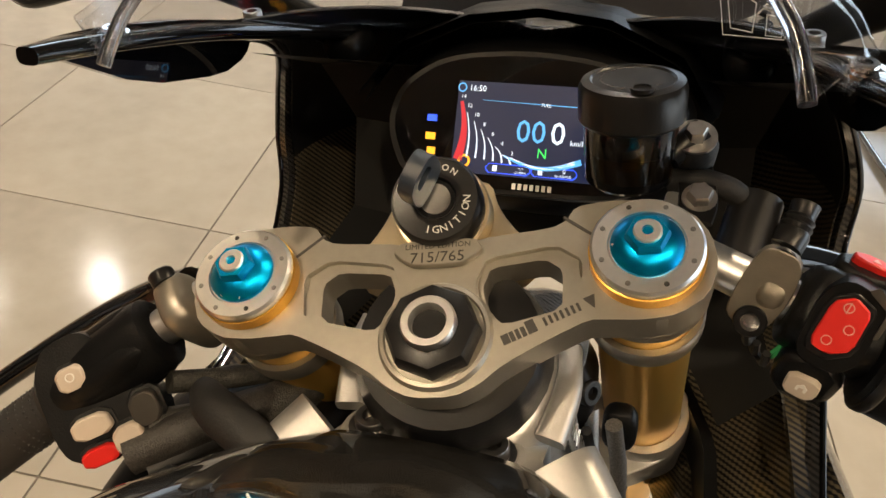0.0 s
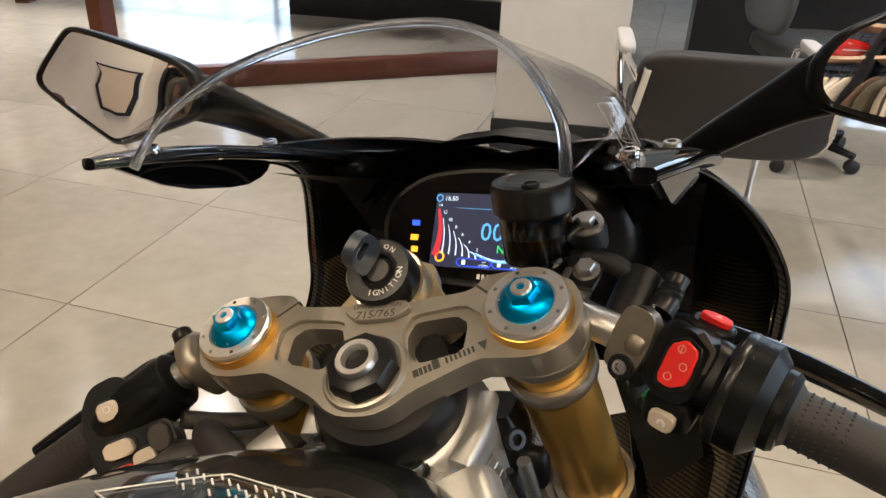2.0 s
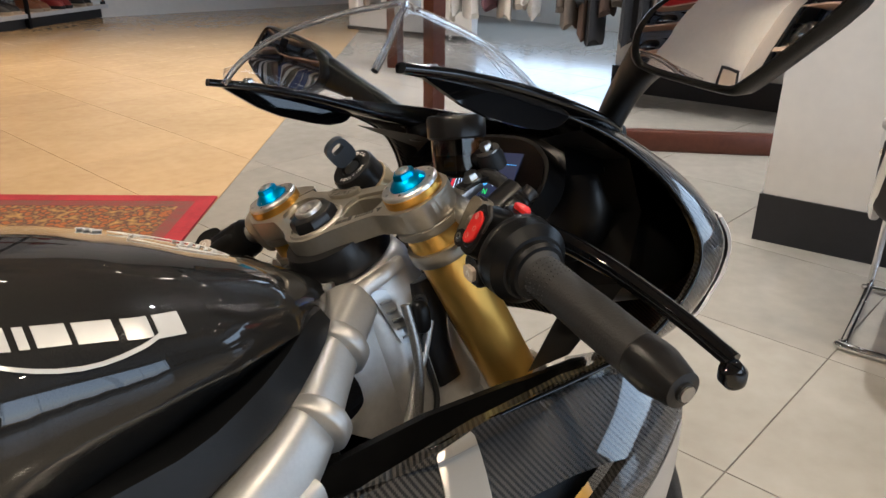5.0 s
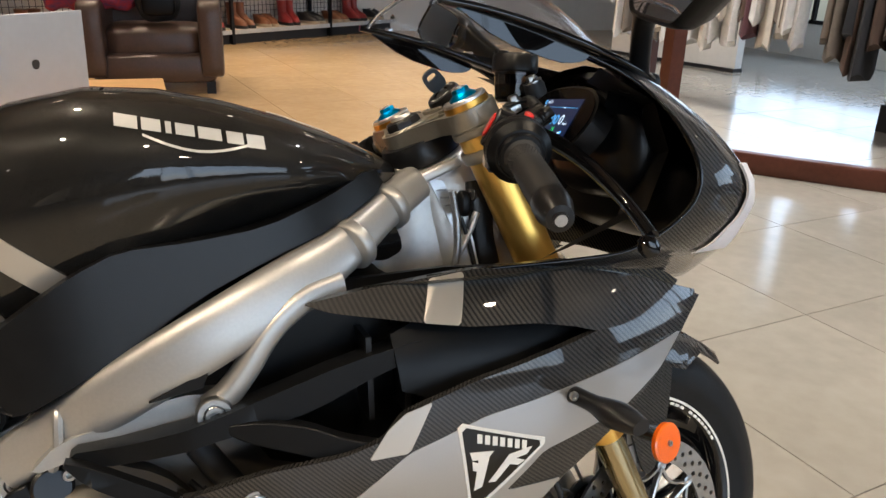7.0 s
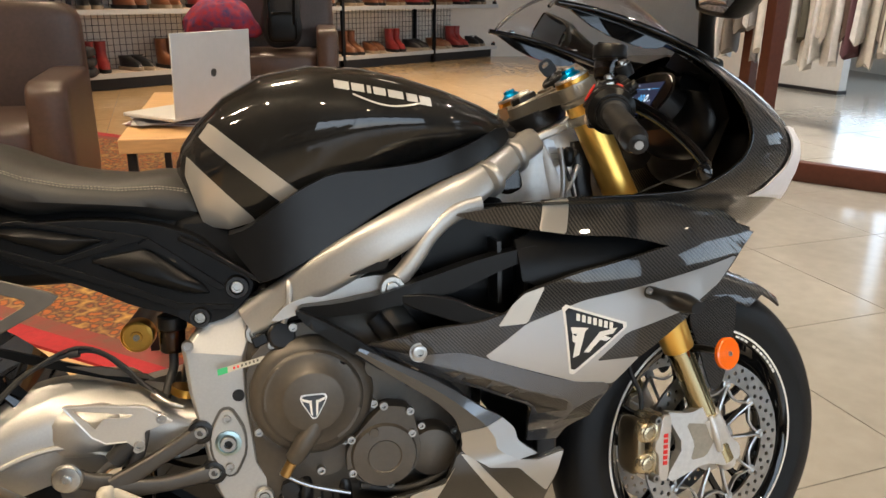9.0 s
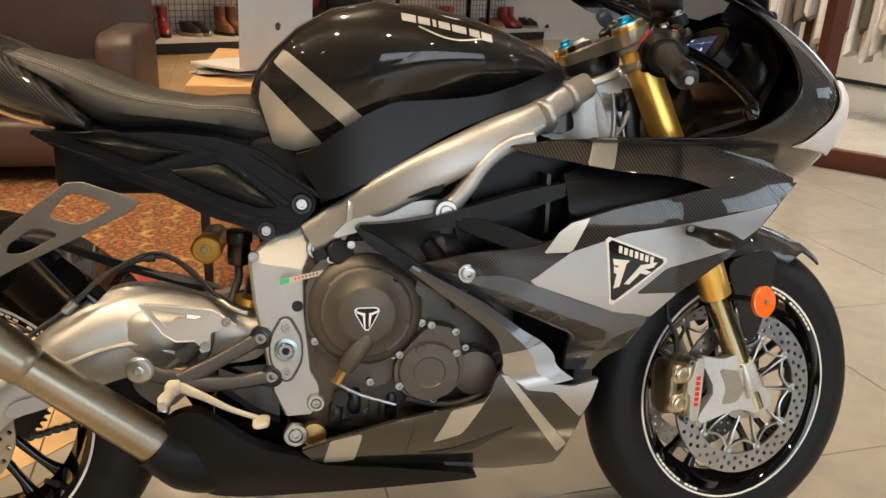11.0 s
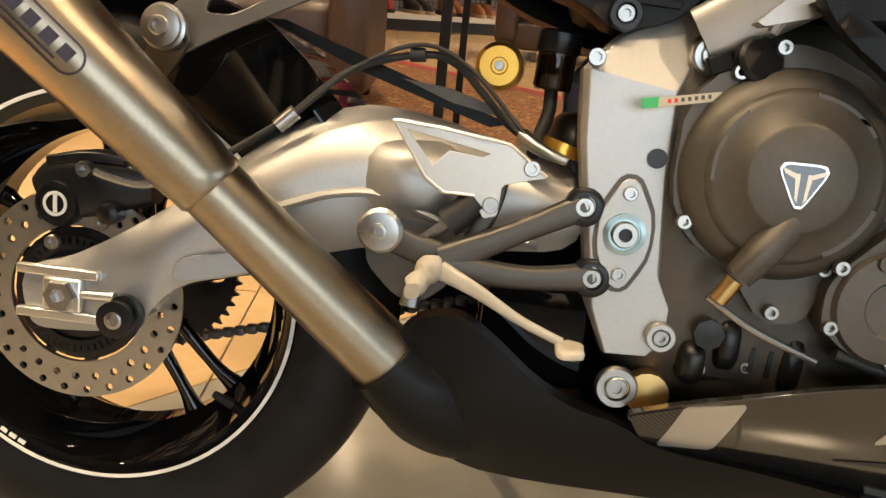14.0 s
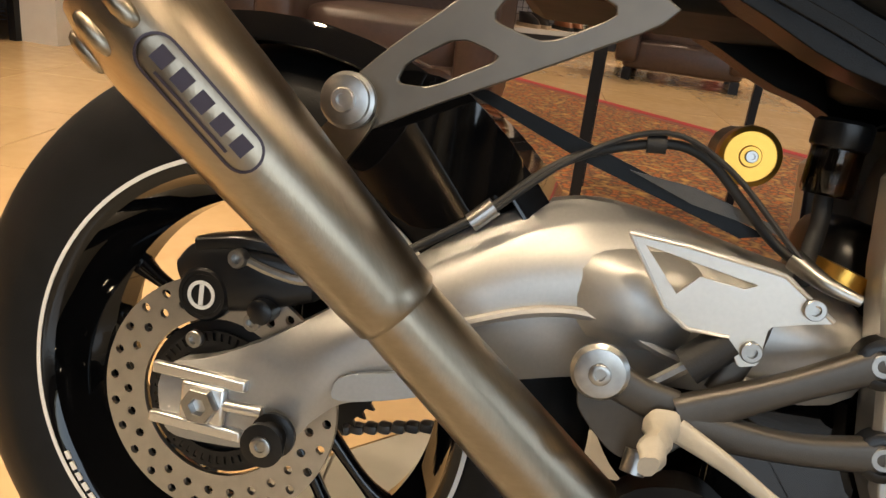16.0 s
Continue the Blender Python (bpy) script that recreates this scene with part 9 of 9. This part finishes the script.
BELLY = [(0.552, 0.293), (0.6, 0.314), (0.715, 0.349), (0.844, 0.375), (0.86, 0.416), (0.868, 0.424), (0.912, 0.408), (0.987, 0.397), (1.03, 0.41), (1.02, 0.367), (1.008, 0.335), (1.0, 0.285), (0.997, 0.245), (0.993, 0.21), (0.894, 0.2), (0.82, 0.215), (0.735, 0.237), (0.589, 0.256)]
belly = both("belly_fairing", lambda: panel(BELLY, belly_y, 0.01, 0.015, 1, 0.1), surface("dark_graphite_paint", (0.04, 0.038, 0.034), 0.16, 0.6, 0.15, 1500, coat=1.0), "dark graphite belly fairing with pale stripes", bevel=0.002)
belt("pale_stripe", [(0.6, 0.311), (0.651, 0.323), (0.639, 0.262), (0.589, 0.258)], 0.0013, PALE_PAINT, belly, belly_y, "pale silver stripe")
belt("pale_stripe", [(0.79, 0.361), (0.842, 0.373), (0.857, 0.4), (0.81, 0.312), (0.765, 0.296)], 0.0013, PALE_PAINT, belly, belly_y, "pale silver stripe")
belt("pale_stripe", [(0.866, 0.42), (0.882, 0.416), (0.997, 0.275), (0.986, 0.252)], 0.0013, PALE_PAINT, belly, belly_y, "pale silver stripe")
belt("silver_field", [(0.884, 0.416), (0.912, 0.406), (0.987, 0.395), (1.028, 0.406), (1.018, 0.367), (1.005, 0.336), (0.957, 0.386), (0.91, 0.392)], 0.0012, SILVER_PAINT, belly, belly_y, "silver painted field")
belt("pale_stripe", [(0.79, 0.238), (0.845, 0.228), (0.85, 0.214), (0.8, 0.224)], 0.0013, PALE_PAINT, belly, belly_y, "pale silver stripe")
belt("carbon_patch", [(0.556, 0.292), (0.6, 0.31), (0.589, 0.259), (0.572, 0.266)], 0.0012, CARBON, belly, belly_y, "carbon patch")
belt("vent_slash", [(0.74, 0.27), (0.8, 0.277), (0.9, 0.325), (0.83, 0.268)], 0.0012, DARK_PRINT, belly, belly_y, "black vent slash")
both("belly_screw", lambda: bolt(0.01, 0.004, facing((0.66, -0.158, 0.288), SIDE), washer=0.013), STEEL)
part("belly_keel", panel([(0.6, 0.2), (0.98, 0.205), (0.98, 0.22), (0.6, 0.25)], lambda x, z: -0.09, 0.18, 0.06, 0), MATT_BLACK, moto)
# front indicator
for s in (-1, 1):
    ind = part("indicator", bar([(1.142, s * 0.262, 0.655), (1.15, s * 0.29, 0.654), (1.158, s * 0.32, 0.652), (1.166, s * 0.352, 0.65)], [(0.02, 0.018), (0.022, 0.018), (0.036, 0.026), (0.024, 0.016)], 5, 2.4, 16), SATIN_BLACK, moto, "small black indicator")
    part("indicator_screw", bolt(0.005, 0.004, facing((1.134, s * 0.275, 0.66), (0, s, 0))), STEEL, ind)


# nose cowl: swept from its rear edge round to the middle
EDGE = [(1.12, -0.166, 1.048), (1.2, -0.17, 1.018), (1.262, -0.185, 0.985), (1.302, -0.213, 0.937), (1.32, -0.234, 0.88), (1.306, -0.232, 0.838), (1.25, -0.224, 0.802), (1.194, -0.216, 0.792), (1.08, -0.205, 0.79), (1.0, -0.2, 0.788)]
NOSE = [(1.33, 0, 0.985), (1.365, 0, 0.958), (1.397, 0, 0.93), (1.443, 0, 0.893), (1.48, 0, 0.858), (1.497, 0, 0.826), (1.497, 0, 0.788), (1.489, 0, 0.75), (1.472, 0, 0.718), (1.445, 0, 0.695)]
E_, N_ = spline(EDGE, 4), spline(NOSE, 4)


def cowl_point(i, v, s, lift=0.0):
    e, n = E_[i], N_[i]
    a = v * math.pi / 2
    x = e.x + (n.x - e.x) * math.sin(a) ** 0.95
    y = e.y * math.cos(a) ** 0.85 if v < 0.999 else 0
    z = e.z + (n.z - e.z) * v
    k = 1 + lift / 0.2
    return V((x + lift * math.sin(a), s * abs(y) * k, z))


def cowl(s, i0, i1, v0, v1, lift, thick, n=18):
    out = [[cowl_point(i, v0 + (v1 - v0) * k / n, s, lift) for k in range(n + 1)] for i in range(i0, i1)]
    inn = [[cowl_point(i, v0 + (v1 - v0) * k / n, s, lift - thick) for k in range(n + 1)][::-1] for i in range(i0, i1)]
    return loft([a + b for a, b in zip(out, inn)])


for s in (-1, 1):
    half = part("nose_cowl", cowl(s, 0, len(E_), 0, 1, 0, 0.006, 22), CARBON, moto, "lacquered carbon nose cowl", sharp=60)
    part("cowl_edge", tube([E_[i] * 1 if s < 0 else V((E_[i].x, -E_[i].y, E_[i].z)) for i in range(0, len(E_), 2)], 0.0022, 8, 2), BLACK_GLOSS, half, sharp=60)
    film = cowl(s, 15, 29, 0.31, 1, 0.0055, 0.003, 20)
    for v in film.verts:
        v.co += noise.noise_vector(v.co * 55) * 0.002
    part("intake_film", film, surface("white_film", (0.72, 0.71, 0.74), 0.35, 0, 0.08, 30, 0.6, 60), moto, "white protective film over the nose intake", sharp=60)
    part("cowl_lining", cowl(s, 0, 19, 0.03, 0.9, -0.0075, 0.001, 14), PLASTIC_VOID, half, "dull black cowl lining", sharp=60)
    part("cowl_weave", cowl(s, 18, len(E_), 0.03, 0.9, -0.0075, 0.001, 14), CARBON_DRY, half, "bare carbon inner cowl", sharp=60)
    part("cowl_liner", panel([(1.0, 0.79), (1.2, 0.79), (1.36, 0.74), (1.33, 0.71), (1.2, 0.715), (1.0, 0.75)], lambda x, z: s * (0.2 - 0.3 * max(0, x - 1.2)), -s * 0.008, 0.04, 1), CARBON_DRY, half)
    # wing strip under the screen
    wing = [V((1.035, s * 0.172, 1.072)), V((1.08, s * 0.17, 1.062)), V((1.14, s * 0.168, 1.045)), V((1.21, s * 0.166, 1.02)), V((1.27, s * 0.155, 0.998)), V((1.31, s * 0.14, 0.985))]
    part("screen_wing", bar(wing, [(0.012, 0.008), (0.034, 0.01), (0.046, 0.012), (0.05, 0.012), (0.045, 0.012), (0.03, 0.012)], 5, 3, 16), BLACK_GLOSS, half, "glossy black strip under the screen", sharp=60)
    part("wing_drop", panel([(1.04, 1.072), (1.215, 1.018), (1.2, 1.006), (1.17, 1.006), (1.1, 1.03)], lambda x, z: s * 0.176, -s * 0.005, 0.03, 1), BLACK_GLOSS, half)
    part("screen_screw", bolt(0.0052, 0.0045, facing((1.075, s * 0.158, 1.067), (0, 0, 1), (1, 0, 0)), washer=0.0068), CHROME, half, "bright screen screw")
    part("screen_screw", bolt(0.006, 0.006, facing((1.2, s * 0.16, 1.03), (0, 0, 1), (1, 0, 0))), STEEL, half)
    # inner panels beside the dash
    part("inner_panel", loft([[V((x, s * y, z)) for x, y, z in ((1.22, 0.18, 1.0), (1.3, 0.17, 0.96), (1.33, 0.16, 0.9), (1.3, 0.16, 0.83), (1.18, 0.185, 0.8))], [V((x, s * y, z)) for x, y, z in ((1.25, 0.1, 0.985), (1.33, 0.08, 0.95), (1.35, 0.07, 0.88), (1.31, 0.08, 0.81), (1.16, 0.15, 0.78))]], closed=False, caps=False), PLASTIC_VOID, half, "dull black inner panel")

# screen
A_ = spline([(1.037, -0.136, 1.071), (1.058, -0.129, 1.09), (1.088, -0.106, 1.11), (1.12, -0.075, 1.121), (1.146, -0.038, 1.1265), (1.155, 0, 1.1275), (1.146, 0.038, 1.1265), (1.12, 0.075, 1.121), (1.088, 0.106, 1.11), (1.058, 0.129, 1.09), (1.037, 0.136, 1.069)], 4)
B_ = spline([(1.055, -0.15, 1.067), (1.11, -0.152, 1.054), (1.19, -0.146, 1.03), (1.265, -0.118, 1.002), (1.33, -0.066, 0.984), (1.35, 0, 0.979), (1.33, 0.066, 0.984), (1.265, 0.118, 1.002), (1.19, 0.146, 1.03), (1.11, 0.152, 1.054), (1.055, 0.15, 1.067)], 4)


def screen_rows(lift):
    rows_ = []
    for k in range(11):
        t = k / 10
        rows_.append([a.lerp(b, t) + (V((0.25, 0, 1)).normalized() * 0.016 + V((0, a.y * 0.08, 0))) * math.sin(math.pi * t) - V((0.3, a.y * 2, 0.9)).normalized() * lift for a, b in zip(A_, B_)])
    return rows_


scr = part("windscreen", loft(screen_rows(0), closed=False), SCREEN_CLEAR, moto, "clear curved windscreen", sharp=180)
sheet = scr.modifiers.new("sheet", "SOLIDIFY")
sheet.thickness, sheet.offset = 0.003, 0
scr.visible_shadow = False
part("screen_rim", tube(A_[::2], 0.0032, 10, 2), see_through("acrylic_edge", (0.75, 0.8, 0.88), 0.12), scr, "thick clear screen edge", sharp=60)
DECAL = surface("frosted_print", (0.75, 0.75, 0.76), 0.5)


def on_screen(t, f):
    """A place on the right of the screen: t from the rim down, f from its rear corner forward."""
    i = f * (len(A_) - 1)
    a, b = A_[int(i)].lerp(A_[min(int(i) + 1, len(A_) - 1)], i - int(i)), B_[int(i)].lerp(B_[min(int(i) + 1, len(A_) - 1)], i - int(i))
    return a.lerp(b, t) + (V((0.25, 0, 1)).normalized() * 0.016 + V((0, a.y * 0.08, 0))) * math.sin(math.pi * t) * 1.0 - V((0.3, a.y * 2, 0.9)).normalized() * 0.0036


for loop in ([(0.35, 0.2), (0.4, 0.29), (0.92, 0.29), (0.92, 0.2)], [(0.5, 0.21), (0.62, 0.235), (0.66, 0.205)], [(0.7, 0.205), (0.9, 0.205), (0.9, 0.23), (0.7, 0.23)], [(0.6, 0.245), (0.5, 0.265), (0.6, 0.282), (0.85, 0.28), (0.88, 0.25)]):
    part("screen_print", tube([on_screen(0.4 + 0.55 * t_, f_) for t_, f_ in loop + loop[:1]], 0.0003, 5, 0), DECAL, scr, "fine white printed symbol")

# ---- dash ----
dash_n = V((-math.cos(radians(35)), 0, math.sin(radians(35))))
dash_m = facing((1.258, 0.004, 0.936), dash_n)
dash_m = dash_m @ Matrix.Rotation(0, 4, "Z")
hood = soften([(-0.1, 0.0), (-0.092, 0.03), (-0.06, 0.052), (0, 0.058), (0.06, 0.052), (0.092, 0.03), (0.1, 0.0), (0.085, -0.035), (0.06, -0.044), (-0.06, -0.044), (-0.085, -0.035)], 2, 0.22)
dash = part("instrument", plate([tuple(p) for p in hood], 0.03, dash_m @ Matrix.Translation((0, 0, -0.032))), SATIN_BLACK, moto, "black colour-screen instrument, lit up", bevel=0.004)
part("instrument_glass", plate([(p[0] * 0.95, p[1] * 0.93) for p in hood], 0.001, dash_m @ Matrix.Translation((0, 0, -0.0012))), BLACK_GLOSS, dash)
SCR = glow("screen_night_blue", (0.004, 0.012, 0.05), 1.0)
C_WHITE, C_CYAN, C_BLUE, C_GREEN, C_RED, C_AMBER = glow("screen_white", (0.8, 0.9, 1.0), 1.6), glow("screen_cyan", (0.12, 0.5, 0.95), 1.3), glow("screen_blue", (0.02, 0.08, 0.9), 2.2), glow("screen_green", (0.05, 0.9, 0.15), 1.3), glow("screen_red", (0.8, 0.02, 0.04), 1.0), glow("screen_amber", (1.0, 0.42, 0.02), 1.8)
dash_c = dash_m @ Matrix.Translation((0.0038, 0.0008, 0)) @ Matrix.Diagonal((1.08, 1.12, 1, 1))
part("display", box(0, 0, 0.0003, 0.094, 0.058, 0.001, dash_c), SCR, dash, "lit colour display")


def screen_text(s, x, y, size, mat_, align="CENTER"):
    letters(s, size, mat_, "display_text", dash, dash_c @ Matrix.Translation((x, y, 0.0012)), 0.00005, align=align)


screen_text("16:50", -0.034, 0.0245, 0.0052, C_WHITE)
screen_text("00", 0.004, -0.001, 0.02, C_CYAN)
screen_text("0", 0.0215, -0.001, 0.02, C_WHITE)
screen_text("km/h", 0.0345, -0.0055, 0.0048, C_WHITE)
screen_text("N", 0.0125, -0.0135, 0.0085, C_GREEN)
screen_text("FUEL", 0.012, 0.0165, 0.003, C_WHITE)
for i, s_ in enumerate(("14", "12", "10", "8", "6", "4", "2")):
    screen_text(s_, -0.043 + 0.0046 * i + 0.0006 * i * i * 0.4, 0.019 - i * 0.0056, 0.0035, C_WHITE)


def arc(x0, y0, x1, y1, bend, w, mat_, n=10):
    p, q = V((x0, y0)), V((x1, y1))
    side_ = V((-(q - p).y, (q - p).x)).normalized()
    c = [p.lerp(q, k / n) + side_ * bend * math.sin(math.pi * k / n) for k in range(n + 1)]
    lo, hi = [], []
    for k, a in enumerate(c):
        t = (c[min(k + 1, n)] - c[max(k - 1, 0)]).normalized()
        nn = V((-t.y, t.x)) * w * (0.35 + 0.65 * k / n) / 2
        lo.append(tuple(a + nn))
        hi.append(tuple(a - nn))
    part("display_line", plate(lo + hi[::-1], 0.0002, dash_c @ Matrix.Translation((0, 0, 0.001))), mat_, dash)


arc(-0.044, 0.016, -0.043, -0.021, 0.003, 0.006, C_RED)
for i in range(6):
    arc(-0.0395 + i * 0.0052, 0.009 - i * 0.005, -0.037 + i * 0.006, -0.0185 - i * 0.0006, 0.0015, 0.0011, C_WHITE)
arc(-0.012, -0.0165, 0.038, -0.0165, -0.006, 0.0036, C_CYAN, 16)
arc(-0.008, -0.0172, 0.034, -0.0172, -0.005, 0.0022, C_WHITE, 16)
arc(-0.03, 0.0175, 0.044, 0.0165, 0.0, 0.0006, C_CYAN)
for x in (-0.0085, 0.0215):
    for y0 in (-0.0217, -0.0275):
        arc(x - 0.0125, y0, x + 0.0125, y0, 0, 0.0008, C_BLUE)
    for sx in (-1, 1):
        arc(x + sx * 0.0125, -0.0217, x + sx * 0.0125, -0.0275, sx * 0.0022, 0.0008, C_BLUE)
    part("display_line", box(x - 0.0088, -0.0246, 0.001, 0.0028, 0.0036, 0.0004, dash_c), C_WHITE, dash)
screen_text("-.-", 0.0, -0.0232, 0.0042, C_WHITE)
screen_text("L/100km", 0.0, -0.0262, 0.0022, C_WHITE)
screen_text("0", 0.028, -0.0232, 0.0042, C_WHITE)
screen_text("km RANGE", 0.0275, -0.0262, 0.0022, C_WHITE)
part("display_line", lathe([(0.0042, 0.0008), (0.0042, 0.0012), (0.0028, 0.0012), (0.0028, 0.0008)], 20, dash_c @ Matrix.Translation((-0.0385, -0.0215, 0)), closed=True), C_AMBER, dash)
part("display_line", lathe([(0.003, 0.0008), (0.003, 0.0012), (0.0022, 0.0012), (0.0022, 0.0008)], 16, dash_c @ Matrix.Translation((-0.0445, 0.0248, 0)), closed=True), C_CYAN, dash)
part("tell_tale", box(-0.0645, 0.0055, 0.0006, 0.007, 0.0045, 0.001, dash_m), C_BLUE, dash, "blue main-beam tell-tale")
part("tell_tale", box(-0.0645, -0.0075, 0.0006, 0.007, 0.005, 0.001, dash_m), C_AMBER, dash, "amber warning tell-tale")
part("tell_tale", box(-0.063, -0.018, 0.0006, 0.006, 0.005, 0.001, dash_m), C_AMBER, dash, "amber warning tell-tale")
for i in range(7):
    part("instrument_lettering", box(0.0 + i * 0.0042, -0.0382, 0.0004, 0.0026, 0.0042, 0.0006, dash_m), HEADLINE, dash, "pale lettering bar")
part("instrument_hood", loft([[V((x + dx, y * k, z + dz)) for x, y, z in ((1.26, 0.125, 0.955), (1.285, 0.1, 0.985), (1.3, 0.05, 1.003), (1.304, 0, 1.008), (1.3, -0.05, 1.003), (1.285, -0.1, 0.985), (1.26, -0.125, 0.955))] for dx, dz, k in ((0, 0, 1.0), (0.05, -0.008, 1.05), (0.05, -0.014, 1.05), (0.004, -0.008, 0.97))], closed=False, caps=False), MATT_BLACK, dash, "matt black instrument hood")
part("instrument_back", blob(1.345, 0, 0.9, 0.05, 0.12, 0.075, 3), SATIN_BLACK, moto)
part("headlamp_bucket", blob(1.4, 0, 0.84, 0.08, 0.16, 0.07, 3), SATIN_BLACK, moto)

# ---- mirrors ----
MIRROR = bpy.data.materials.new("mirror_glass")
MIRROR.use_nodes = True
MIRROR.node_tree.nodes["Principled BSDF"].inputs["Metallic"].default_value = 1
MIRROR.node_tree.nodes["Principled BSDF"].inputs["Roughness"].default_value = 0.01
MIRROR.node_tree.nodes["Principled BSDF"].inputs["Base Color"].default_value = (0.85, 0.86, 0.87, 1)
for s in (-1, 1):
    mirror = part("mirror", bar([(1.296, s * 0.142, 0.982), (1.272, s * 0.18, 1.015), (1.248, s * 0.22, 1.045), (1.234, s * 0.252, 1.064), (1.232, s * 0.29, 1.075)], [(0.026, 0.019), (0.024, 0.024), (0.024, 0.031), (0.026, 0.042), (0.02, 0.05)], 5, 3.4, 20), MATT_BLACK, moto, "black stalked rear-view mirror", sharp=60)
    part("arm_ridge", tube([(1.287, s * 0.146, 1.0), (1.262, s * 0.184, 1.03), (1.236, s * 0.226, 1.064), (1.224, s * 0.246, 1.082)], [0.0025, 0.003, 0.003, 0.002], 8), MATT_BLACK, mirror)
    mm = facing((1.214, s * 0.33, 1.085), (-1, -s * 0.1, 0.22 if s > 0 else 0.21))
    shape = [(0.09, 0.012), (0.048, 0.05), (0.036, 0.052), (-0.074, 0.015), (-0.092, -0.004), (-0.094, -0.024), (-0.084, -0.036), (0.0, -0.056), (0.012, -0.054), (0.086, -0.002)]
    shape = [(-s * o_, u_) for o_, u_ in shape]
    sm = [tuple(p) for p in soften(shape, 2, 0.2)]
    rows_ = [[mm @ V((x * k, y * k, z)) for x, y in sm] for k, z in ((0.9, -0.003), (0.905, 0.0015), (0.95, 0.003), (1.0, 0.0), (1.02, -0.006), (0.98, -0.02), (0.78, -0.036), (0.35, -0.046), (0.02, -0.048))]
    part("mirror_shell", loft(rows_), MATT_BLACK, mirror, sharp=60)
    part("mirror_glass", loft([[mm @ V((x * k, y * k, 0.0008 + 0.0012 * (0.86 - k * k) if k < 0.91 else -0.001)) for x, y in sm] for k in (0.91, 0.905, 0.8, 0.6, 0.4, 0.2, 0.01)]), MIRROR, mirror, "mirror glass", sharp=60)
    part("mirror_foot", blob(1.298, s * 0.141, 0.982, 0.026, 0.017, 0.013, 3), MATT_BLACK, mirror)
